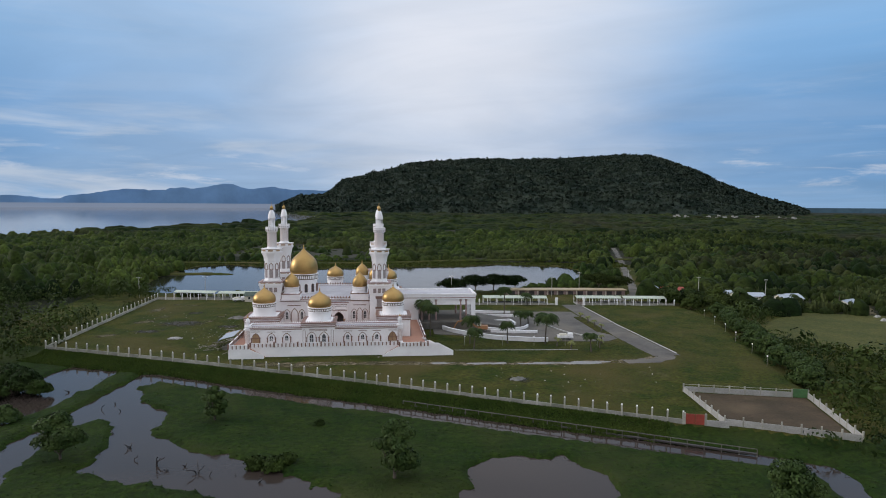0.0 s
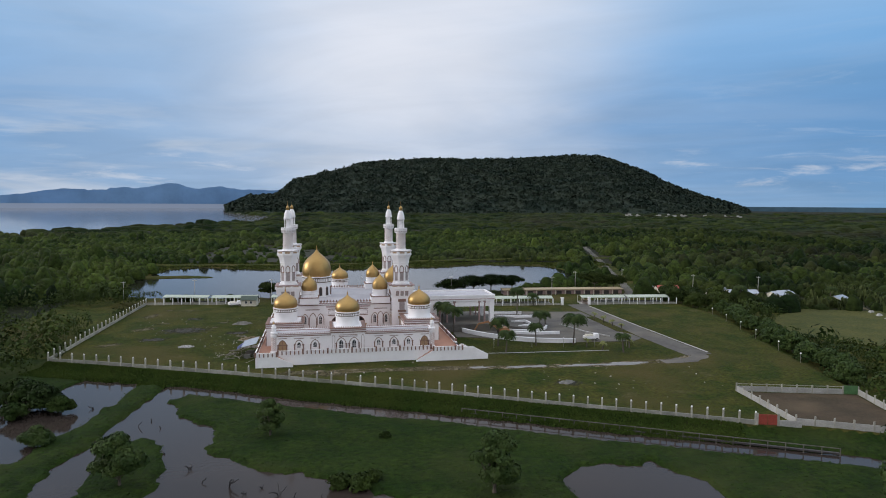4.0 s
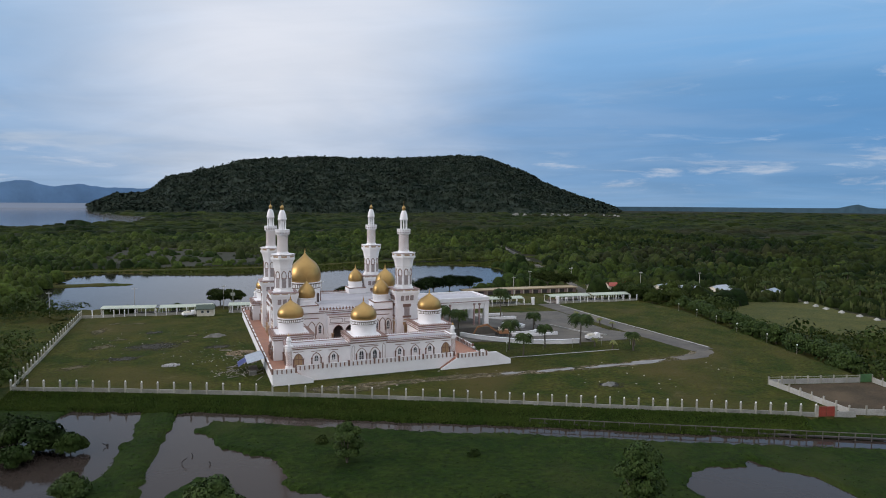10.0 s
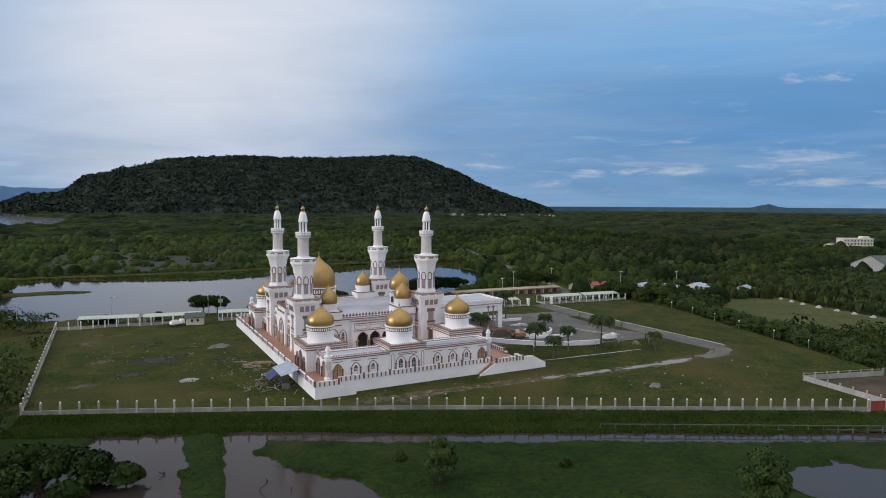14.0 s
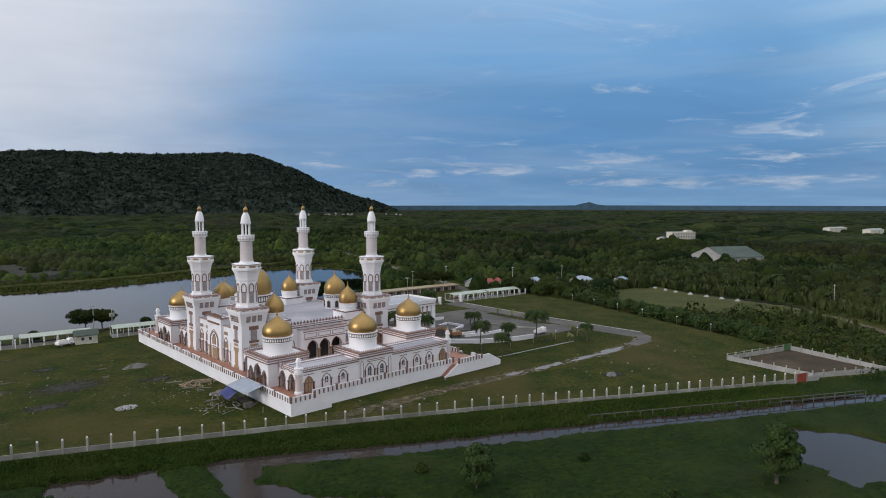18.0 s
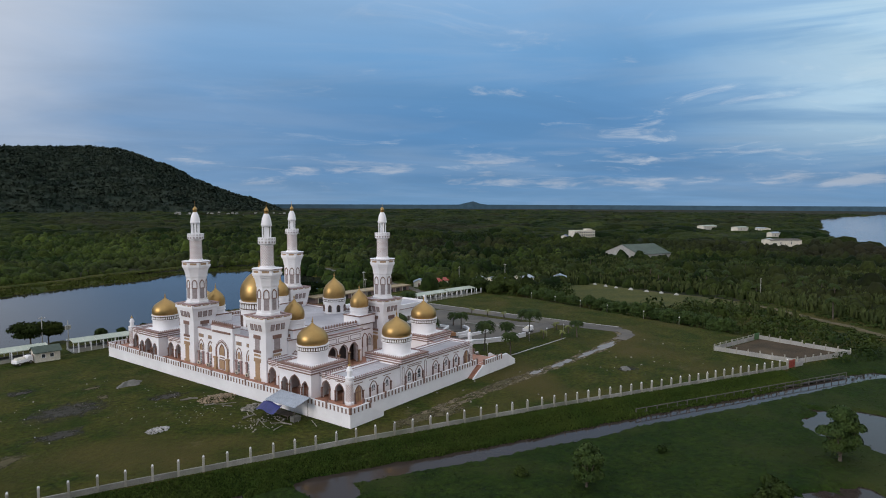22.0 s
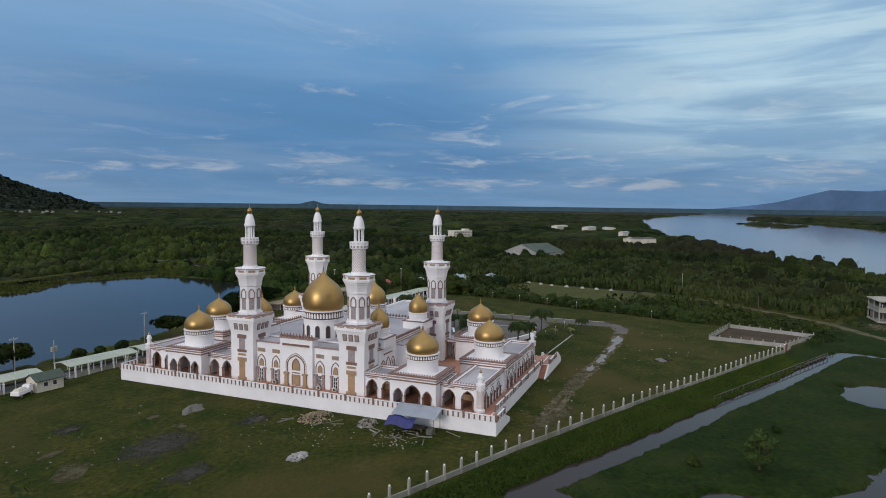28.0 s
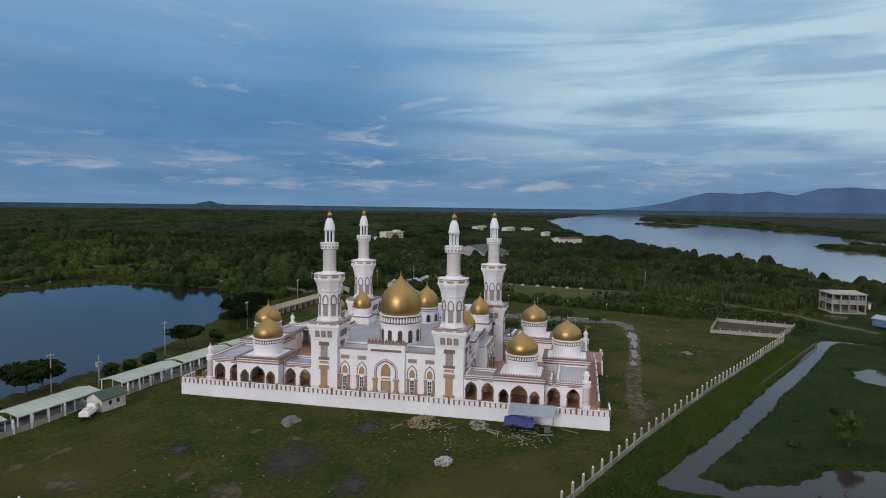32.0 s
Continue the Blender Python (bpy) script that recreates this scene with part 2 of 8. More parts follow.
WHITE = material("white_paint", (0.85, 0.84, 0.85), (0.77, 0.755, 0.765), 0.22, 0.55, bump=0.08, fine=3.0, coord="World", stains=(0.74, 0.72, 0.73), grainy=0.06)
TRIM = material("brown_trim", (0.215, 0.120, 0.090), (0.17, 0.098, 0.075), 0.8, 0.6, fine=5.0, coord="World")
MAUVE = material("mauve_moulding", (0.33, 0.225, 0.21), (0.27, 0.18, 0.17), 0.8, 0.6, fine=5.0, coord="World")
PINK = material("pink_lattice", (0.56, 0.46, 0.43), (0.48, 0.39, 0.36), 0.8, 0.6, fine=5.0, coord="World")
TAN = material("tan_panel", (0.40, 0.27, 0.155), (0.33, 0.215, 0.12), 0.6, 0.55, fine=4.0, coord="World")
BAND = material("dark_band", (0.115, 0.072, 0.040), (0.085, 0.055, 0.032), 0.8, 0.55, fine=5.0, coord="World")
GREYPANEL = material("grey_lattice_panel", (0.34, 0.295, 0.29), (0.26, 0.22, 0.22), 1.2, 0.6, fine=9.0, coord="World")
GOLD = material("gold_dome", (0.42, 0.275, 0.105), (0.35, 0.225, 0.085), 0.30, 0.42, metal=0.9, bump=0.03, grainy=0.08, fine=2.0, coord="World")
ROOF = material("roof_screed", (0.46, 0.45, 0.48), (0.36, 0.35, 0.38), 0.16, 0.75, fine=2.5, coord="World", stains=(0.30, 0.29, 0.31))
TERRA = material("terracotta_floor", (0.42, 0.20, 0.125), (0.34, 0.165, 0.11), 0.4, 0.6, fine=4.0, coord="World")
DARK = material("dark_interior", (0.05, 0.045, 0.045), (0.035, 0.03, 0.03), 0.6, 0.7, coord="World")
GLASS = material("window_glass", (0.05, 0.06, 0.07), (0.04, 0.05, 0.055), 0.7, 0.12, coord="World")
CONC = material("concrete", (0.38, 0.37, 0.35), (0.28, 0.275, 0.255), 0.35, 0.85, bump=0.15, fine=4.0, coord="World", stains=(0.27, 0.27, 0.24))
DARKCONC = material("weathered_concrete", (0.165, 0.16, 0.145), (0.10, 0.10, 0.088), 0.5, 0.9, bump=0.2, fine=4.0, coord="World")
GRASS = material("yard_grass", (0.024, 0.038, 0.005), (0.055, 0.055, 0.011), 0.12, 0.95, bump=1.0, fine=1.0, coord="World", spec=0.08, contrast=(0.39, 0.62), stains=(0.064, 0.054, 0.017), grainy=0.8, bare=(0.105, 0.086, 0.043))
MARSH_GRASS = material("marsh_sward", (0.0112, 0.0252, 0.0038), (0.0205, 0.0350, 0.0054), 0.13, 0.95, bump=1.0, fine=1.0, coord="World", spec=0.08, stains=(0.034, 0.042, 0.012), grainy=0.75)
FOREST = material("far_thicket", (0.010, 0.016, 0.007), (0.026, 0.026, 0.014), 0.013, 0.95, bump=0.8, fine=0.16, coord="World", spec=0.08, stains=(0.034, 0.031, 0.020))
LEAF = material("leaves", (0.013, 0.027, 0.005), (0.040, 0.057, 0.011), 0.03, 0.75, fine=0.22, grainy=0.4, coord="World", spec=0.12, island=0.14, contrast=(0.38, 0.62))
TREE_LEAF = material("tree_leaves", (0.021, 0.043, 0.008), (0.042, 0.066, 0.013), 0.35, 0.7, fine=1.5, coord="World", spec=0.2, island=0.2)
LEAF_FAR = material("far_leaves", (0.0070, 0.0150, 0.0038), (0.031, 0.042, 0.0095), 0.011, 0.9, bump=0.9, grainy=0.7, fine=0.40, coord="World", spec=0.06, island=0.25, contrast=(0.42, 0.62), stains=(0.022, 0.022, 0.012))
MANGROVE_LEAF = material("mangrove_leaves", (0.013, 0.026, 0.0052), (0.046, 0.065, 0.0125), 0.014, 0.85, bump=1.0, grainy=0.85, fine=0.55, coord="World", spec=0.08, island=0.3, contrast=(0.40, 0.62), stains=(0.029, 0.030, 0.014))
# forest green shifted towards blue-grey: haze over the hill is painted in
HAZED_HILL_LEAF = material("hazed_hill_forest", (0.011, 0.020, 0.014), (0.026, 0.036, 0.024), 0.010, 0.9, bump=0.9, fine=0.05, coord="World", spec=0.1, grainy=0.4, contrast=(0.40, 0.60), island=0.12)
BARK = material("bark", (0.10, 0.08, 0.06), (0.06, 0.05, 0.04), 1.5, 0.9, bump=0.3, coord="World")
PEN_EARTH = material("brown_earth", (0.070, 0.050, 0.032), (0.046, 0.036, 0.022), 0.15, 1.0, spec=0.15, bump=0.3, fine=1.5, coord="World", stains=(0.11, 0.082, 0.050))
ROAD = material("grey_road", (0.125, 0.116, 0.105), (0.080, 0.075, 0.068), 0.14, 0.95, fine=1.5, coord="World", spec=0.2, stains=(0.155, 0.135, 0.108))
DIRT = material("bare_dirt", (0.125, 0.098, 0.060), (0.060, 0.060, 0.026), 0.25, 1.0, spec=0.15, bump=0.3, fine=1.4, coord="World")
MUD = material("dark_mud", (0.046, 0.044, 0.036), (0.030, 0.034, 0.020), 0.25, 1.0, spec=0.15, fine=1.5, coord="World")
GATE_GREEN = material("green_sheet", (0.060, 0.150, 0.050), (0.045, 0.115, 0.040), 0.8, 0.6, fine=4.0, coord="World")
RED = material("red_sheet", (0.33, 0.055, 0.035), (0.26, 0.045, 0.03), 0.8, 0.6, fine=4.0, coord="World")
CANOPY = material("pale_green_roof", (0.40, 0.44, 0.36), (0.33, 0.37, 0.30), 0.15, 0.5, fine=2.0, coord="World")
GREENROOF = material("green_roof", (0.085, 0.110, 0.092), (0.066, 0.088, 0.073), 0.1, 0.8, spec=0.2, fine=1.0, coord="World")
TIN = material("tin_sheet", (0.36, 0.40, 0.46), (0.30, 0.33, 0.38), 0.6, 0.4, metal=0.3, fine=4.0, coord="World")
BLUE = material("blue_tarpaulin", (0.030, 0.035, 0.17), (0.02, 0.025, 0.11), 0.9, 0.5, fine=3.0, coord="World")
BLUE_WALL = material("blue_wall", (0.10, 0.20, 0.36), (0.075, 0.15, 0.28), 0.6, 0.7, fine=3.0, coord="World")
CREAM = material("cream_paint", (0.66, 0.62, 0.52), (0.56, 0.52, 0.43), 0.3, 0.7, fine=3.0, coord="World")
RUBBLE = material("rubble", (0.27, 0.25, 0.22), (0.16, 0.145, 0.12), 1.2, 0.9, fine=6.0, coord="World", island=0.4)
# both mountain colours have the blue haze of distance painted in
HAZE_BLUE = material("hazed_mountain", (0.095, 0.160, 0.275), (0.082, 0.140, 0.245), 0.0006, 1.0, fine=0.004, coord="World", spec=0.0)
HAZE_WEST = material("hazed_western_mountain", (0.15, 0.265, 0.44), (0.12, 0.22, 0.39), 0.0009, 1.0, fine=0.004, coord="World", spec=0.0)
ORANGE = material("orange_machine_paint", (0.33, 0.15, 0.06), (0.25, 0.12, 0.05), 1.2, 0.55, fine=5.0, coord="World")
# plain tinted bluish for painted haze; sea strip painted pale like sky-lit water
HAZE_LAND = material("hazed_plain", (0.040, 0.072, 0.095), (0.050, 0.085, 0.110), 0.001, 1.0, fine=0.02, coord="World", spec=0.0)
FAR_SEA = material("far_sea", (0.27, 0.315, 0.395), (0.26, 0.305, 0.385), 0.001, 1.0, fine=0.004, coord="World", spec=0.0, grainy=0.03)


def water_material():
    m = bpy.data.materials.new("still_water")
    m.use_nodes = True
    nt = m.node_tree
    b = nt.nodes["Principled BSDF"]
    b.inputs["Base Color"].default_value = (0.030, 0.028, 0.028, 1)
    b.inputs["Roughness"].default_value = 0.07
    b.inputs["IOR"].default_value = 1.22
    geo = nt.nodes.new("ShaderNodeNewGeometry")
    # the river and the sea carry silt, the sea's tint also paints in reflected bright cloud; the ponds and the lagoon
    # are dark and still
    sep, silt, tint = nt.nodes.new("ShaderNodeSeparateXYZ"), nt.nodes.new("ShaderNodeMapRange"), nt.nodes.new("ShaderNodeMix")
    nt.links.new(geo.outputs["Position"], sep.inputs[0])
    nt.links.new(sep.outputs[0], silt.inputs[0])
    silt.inputs[1].default_value, silt.inputs[2].default_value = 240.0, 330.0
    sea, both = nt.nodes.new("ShaderNodeMapRange"), nt.nodes.new("ShaderNodeMath")
    nt.links.new(sep.outputs[1], sea.inputs[0])
    sea.inputs[1].default_value, sea.inputs[2].default_value = 480.0, 620.0
    both.operation = "MAXIMUM"
    nt.links.new(silt.outputs[0], both.inputs[0])
    nt.links.new(sea.outputs[0], both.inputs[1])
    tint.data_type = "RGBA"
    tint.inputs[7].default_value = (0.165, 0.148, 0.140, 1)
    # brown marsh ponds south of the yard, darker water in the lagoon
    south, still = nt.nodes.new("ShaderNodeMapRange"), nt.nodes.new("ShaderNodeMix")
    nt.links.new(sep.outputs[1], south.inputs[0])
    south.inputs[1].default_value, south.inputs[2].default_value = 30.0, 120.0
    still.data_type = "RGBA"
    still.inputs[6].default_value, still.inputs[7].default_value = (0.036, 0.028, 0.024, 1), (0.014, 0.013, 0.013, 1)
    nt.links.new(south.outputs[0], still.inputs[0])
    nt.links.new(still.outputs[2], tint.inputs[6])
    nt.links.new(both.outputs[0], tint.inputs[0])
    nt.links.new(tint.outputs[2], b.inputs["Base Color"])
    n = nt.nodes.new("ShaderNodeTexNoise")
    nt.links.new(geo.outputs["Position"], n.inputs["Vector"])
    n.inputs["Scale"].default_value, n.inputs["Detail"].default_value = 0.9, 4.0
    bp = nt.nodes.new("ShaderNodeBump")
    bp.inputs["Strength"].default_value, bp.inputs["Distance"].default_value = 0.15, 0.1
    nt.links.new(n.outputs[0], bp.inputs["Height"])
    nt.links.new(bp.outputs[0], b.inputs["Normal"])
    return m


WATER = water_material()
# ---- mesh tools ----
class Mesh:
    """Collects the corners and faces of one mesh."""

    def __init__(self):
        self.v, self.f, self.soft = [], [], []

    def face(self, pts, soft=False):
        i = len(self.v)
        self.v += [tuple(p) for p in pts]
        self.f.append(tuple(range(i, i + len(pts))))
        self.soft.append(soft)
        return self

    def box(self, x0, x1, y0, y1, z0, z1, top=0.0):
        """A box; top draws the upper face in by that much."""
        i = len(self.v)
        for z, k in ((z0, 0.0), (z1, top)):
            self.v += [(x0 + k, y0 + k, z), (x1 - k, y0 + k, z), (x1 - k, y1 - k, z), (x0 + k, y1 - k, z)]
        for q in ((3, 2, 1, 0), (4, 5, 6, 7), (0, 1, 5, 4), (1, 2, 6, 5), (2, 3, 7, 6), (3, 0, 4, 7)):
            self.f.append(tuple(i + k for k in q))
            self.soft.append(False)
        return self

    def lathe(self, prof, n=32, cx=0.0, cy=0.0, a0=0.0, soft=True, cap=True):
        """Turns a profile of (radius, height) round an upright axis; None marks a sharp edge."""
        st = [p for p in prof if p is not None]
        i = len(self.v)
        for r, z in st:
            for k in range(n):
                a = a0 + 2 * math.pi * k / n
                self.v.append((cx + r * math.cos(a), cy + r * math.sin(a), z))
        for j in range(len(st) - 1):
            for k in range(n):
                k2 = (k + 1) % n
                self.f.append((i + j * n + k, i + j * n + k2, i + (j + 1) * n + k2, i + (j + 1) * n + k))
                self.soft.append(soft)
        if cap:
            for j, flip in ((0, True), (len(st) - 1, False)):
                if st[j][0] > 0.01:
                    loop = tuple(i + j * n + k for k in range(n))
                    self.f.append(loop[::-1] if flip else loop)
                    self.soft.append(False)
        return self

    def prism(self, poly, z0, z1):
        lo, hi = [(x, y, z0) for x, y in poly], [(x, y, z1) for x, y in poly]
        self.face(hi)
        self.face(lo[::-1])
        n = len(poly)
        for k in range(n):
            self.face([lo[k], lo[(k + 1) % n], hi[(k + 1) % n], hi[k]])
        return self

    def arch_wall(self, w, h, thick, holes, y=0.0, x0=0.0, z0=0.0):
        """A wall in the xz plane from x0, its face at y and its back at y + thick; holes: (left, right, foot, spring, apex) pointed openings."""
        x = x0
        for a, b, foot, spring, apex in sorted(holes):
            if a > x:
                self.box(x, a, y, y + thick, z0, z0 + h)
            if foot > z0:
                self.box(a, b, y, y + thick, z0, foot)
            curve = arch_curve(a, b, spring, apex)
            top = z0 + h
            for (xa, za), (xb, zb) in zip(curve, curve[1:]):
                for yy, flip in ((y, False), (y + thick, True)):
                    q = [(xa, yy, za), (xb, yy, zb), (xb, yy, top), (xa, yy, top)]
                    self.face(q[::-1] if flip else q)
                self.face([(xa, y, za), (xa, y + thick, za), (xb, y + thick, zb), (xb, y, zb)])
            self.face([(a, y, top), (b, y, top), (b, y + thick, top), (a, y + thick, top)])
            x = b
        if x < x0 + w:
            self.box(x, x0 + w, y, y + thick, z0, z0 + h)
        return self

    def arch_band(self, a, b, foot, spring, apex, width, y0, y1):
        """A raised band along the edge of a pointed arch."""
        cin = [(a, foot)] + arch_curve(a, b, spring, apex) + [(b, foot)]
        cout = [(a - width, foot)] + arch_curve(a - width, b + width, spring, apex + width * 1.3) + [(b + width, foot)]
        for p, q, s, t in zip(cin, cin[1:], cout[1:], cout):
            self.face([(p[0], y0, p[1]), (t[0], y0, t[1]), (s[0], y0, s[1]), (q[0], y0, q[1])])
            self.face([(t[0], y0, t[1]), (t[0], y1, t[1]), (s[0], y1, s[1]), (s[0], y0, s[1])])
            self.face([(q[0], y0, q[1]), (q[0], y1, q[1]), (p[0], y1, p[1]), (p[0], y0, p[1])])
        return self

    def arch_face(self, a, b, foot, spring, apex, y):
        pts = [(a, y, foot)] + [(x, y, z) for x, z in arch_curve(a, b, spring, apex)] + [(b, y, foot)]
        return self.face(pts[::-1])

    def data(self, name, mat):
        me = bpy.data.meshes.new(name)
        me.from_pydata(self.v, [], self.f)
        me.polygons.foreach_set("use_smooth", self.soft)
        if mat:
            me.materials.append(mat)
        if any(self.soft):
            bm = bmesh.new()
            bm.from_mesh(me)
            for e in bm.edges:
                if len(e.link_faces) == 2 and e.calc_face_angle(0) > 0.6:
                    e.smooth = False
            bm.to_mesh(me)
            bm.free()
        return me


def arch_curve(a, b, spring, apex, n=6):
    """Points of a pointed arch from its left spring to its right one."""
    c, half = (a + b) / 2, (b - a) / 2
    left = []
    for k in range(n + 1):
        s = k / n
        left.append((c - half * math.cos(s * math.pi / 2) ** 0.9, spring + (apex - spring) * (0.72 * math.sin(s * math.pi / 2) + 0.28 * s ** 2.2)))
    left[-1] = (c, apex)
    return left + [(2 * c - x, z) for x, z in left[-2::-1]]


def part(name, mesh, mat, parent, label="", at=None):
    """Links one mesh under a thing or a part."""
    me = mesh.data(name, mat) if isinstance(mesh, Mesh) else mesh
    ob = new(name, me)
    ob.parent = parent
    if at is not None:
        ob.matrix_basis = at
    if label:
        ob["label"] = label
    return ob


def thing(name, label, category, group="", kind="", at=None):
    ob = new(name)
    ob.empty_display_size = 0.5
    if at is not None:
        ob.matrix_basis = at
    return tagged(ob, label, category, group, kind)


def solid(name, mesh, mat, label, category, group="", kind="", at=None):
    """A thing that is one mesh."""
    me = mesh.data(name, mat) if isinstance(mesh, Mesh) else mesh
    ob = new(name, me)
    if at is not None:
        ob.matrix_basis = at
    return tagged(ob, label, category, group, kind)


def arrays_mesh(name, verts, quads, mat, soft=False):
    """A large mesh from arrays of corners and of faces with four corners."""
    me = bpy.data.meshes.new(name)
    k = quads.shape[1]
    me.vertices.add(len(verts))
    me.vertices.foreach_set("co", verts.astype(np.float32).ravel())
    me.loops.add(quads.size)
    me.loops.foreach_set("vertex_index", quads.astype(np.int32).ravel())
    me.polygons.add(len(quads))
    me.polygons.foreach_set("loop_start", np.arange(0, quads.size, k, dtype=np.int32))
    me.polygons.foreach_set("use_smooth", np.full(len(quads), soft))
    me.update(calc_edges=True)
    me.materials.append(mat)
    return me


def poly_distance(poly, px, py):
    """Signed distance to a closed outline, negative inside."""
    d = np.full(px.shape, 1e18)
    inside = np.zeros(px.shape, bool)
    n = len(poly)
    for i in range(n):
        (ax, ay), (bx, by) = poly[i], poly[(i + 1) % n]
        ex, ey = bx - ax, by - ay
        t = np.clip(((px - ax) * ex + (py - ay) * ey) / (ex * ex + ey * ey), 0, 1)
        d = np.minimum(d, (px - ax - t * ex) ** 2 + (py - ay - t * ey) ** 2)
        cross = (ay > py) != (by > py)
        if ey:
            inside ^= cross & (px < ex * (py - ay) / ey + ax)
    return np.where(inside, -np.sqrt(d), np.sqrt(d))


def line_distance(pts, px, py):
    d = np.full(px.shape, 1e18)
    for (ax, ay), (bx, by) in zip(pts, pts[1:]):
        ex, ey = bx - ax, by - ay
        t = np.clip(((px - ax) * ex + (py - ay) * ey) / (ex * ex + ey * ey), 0, 1)
        d = np.minimum(d, (px - ax - t * ex) ** 2 + (py - ay - t * ey) ** 2)
    return np.sqrt(d)


def ripple(px, py, size, seed=0):
    """Smooth wavy noise, about -1 to 1."""
    r = np.random.RandomState(seed)
    out = np.zeros(px.shape)
    for k in range(6):
        a, ph, f = r.uniform(0, 6.28), r.uniform(0, 6.28), r.uniform(0.6, 2.2) / size
        out += np.sin((px * math.cos(a) + py * math.sin(a)) * f * 6.28 + ph)
    return out / 3.0


def step(v, lo, hi):
    t = np.clip((v - lo) / (hi - lo), 0, 1)
    return t * t * (3 - 2 * t)
# ---- land and water ----
YARD = [(-57.5, 17.5), (-57.2, 116.8), (-20, 112.5), (24, 108), (88, 91.5), (135, 88), (176, 83.5), (175.5, 56), (162, 15), (147.5, -33), (143, -48.5), (135, -75), (113, -64), (105, -62.4)]
CANAL = [(-19, -9), (-6, -16), (8, -24.4), (26, -33.6), (44.4, -42.6), (68, -55.2), (90, -66.2), (114, -77.5), (120.5, -82), (120.5, -87), (118, -94), (111, -108), (106, -126)]
INLET = [(-20.8, -6.6), (-12.5, -12), (-17, -18.6), (-13.6, -31), (-4.8, -41), (-4, -53), (6, -62.8), (16.5, -67.7), (27.7, -77), (35, -84.5), (27, -92), (13, -80), (0.7, -75.6), (-9.3, -70), (-8.6, -58.7), (-13.8, -44), (-18, -43), (-22.3, -48), (-22.6, -57), (-21.7, -70), (-20, -84), (-30, -84), (-28.4, -59.6), (-26.4, -49.5), (-23, -25)]
LEFT_POND = [(-43, 2.0), (-28, -3.6), (-30, -14), (-31, -27), (-34.5, -40), (-37, -52), (-48, -60), (-66, -46), (-66, -16), (-52, -12), (-46, -8)]
RIGHT_POND = [(57.5, -76), (64, -71.4), (75.5, -72.3), (80.5, -80), (81, -87), (74, -92), (62, -91), (55, -88), (58.4, -82)]
LAGOON = [(-62, 149), (-82, 159), (-90, 218), (-86, 285), (-69, 299), (-28, 278), (4, 267), (40, 269), (78, 277), (104, 276), (123, 287), (136, 293), (156, 286), (181, 272), (184, 250), (181, 205), (157, 173), (118, 151), (74, 148), (52, 141), (27, 138), (-1, 141), (-30, 144)]
INNER_POND = [(112, 303), (136, 303), (152, 297), (178, 301), (192, 291), (206, 300), (186, 314), (150, 313), (120, 312)]
SPIT = [(-94, 236), (-86, 245), (-64, 244), (-46, 236), (-52, 231), (-70, 234), (-86, 230)]
FLAT = [(-95, 318), (-76, 545), (-28, 520), (34, 410), (60, 330), (-20, 300)]
COAST = [(-470, 560), (-422, 660), (-378, 892), (-256, 1137), (-202, 1288), (-106, 1485), (-130, 1900), (-330, 2480), (-330, 6000), (-6000, 6000), (-6000, 560)]
RIVER = [(270, -180), (330, -150), (433, -150), (537, -105), (698, -64), (850, -16), (1256, 50), (1998, 134), (2600, 120), (3883, -100), (5500, -100), (5500, -420), (3600, -330), (2322, -220), (1832, -364), (1204, -448), (929, -438), (700, -470), (420, -480), (270, -400)]
SHOAL = [(1500, -230), (1850, -150), (2000, -200), (1700, -300)]
ISLET = [(820, -300), (720, -292), (620, -306), (590, -350), (700, -400), (900, -395)]
HILL_PROFILE = [(-8.0, -1.0), (-7.57, -0.37), (-5.76, 0.39), (-4.28, 0.45), (-3.29, 0.59), (-2.04, 1.66), (-0.03, 2.19), (2.0, 2.66), (4.03, 3.29), (7.09, 3.51), (9.63, 3.72), (14.67, 3.62), (19.58, 3.79), (23.22, 3.99), (24.87, 3.96), (26.23, 3.55), (28.47, 2.77), (30.22, 1.91), (32.34, 0.98), (34.18, 0.41), (36.35, -0.19), (38.15, -1.0)]
HILL_EYE = (41.0, -183.0)


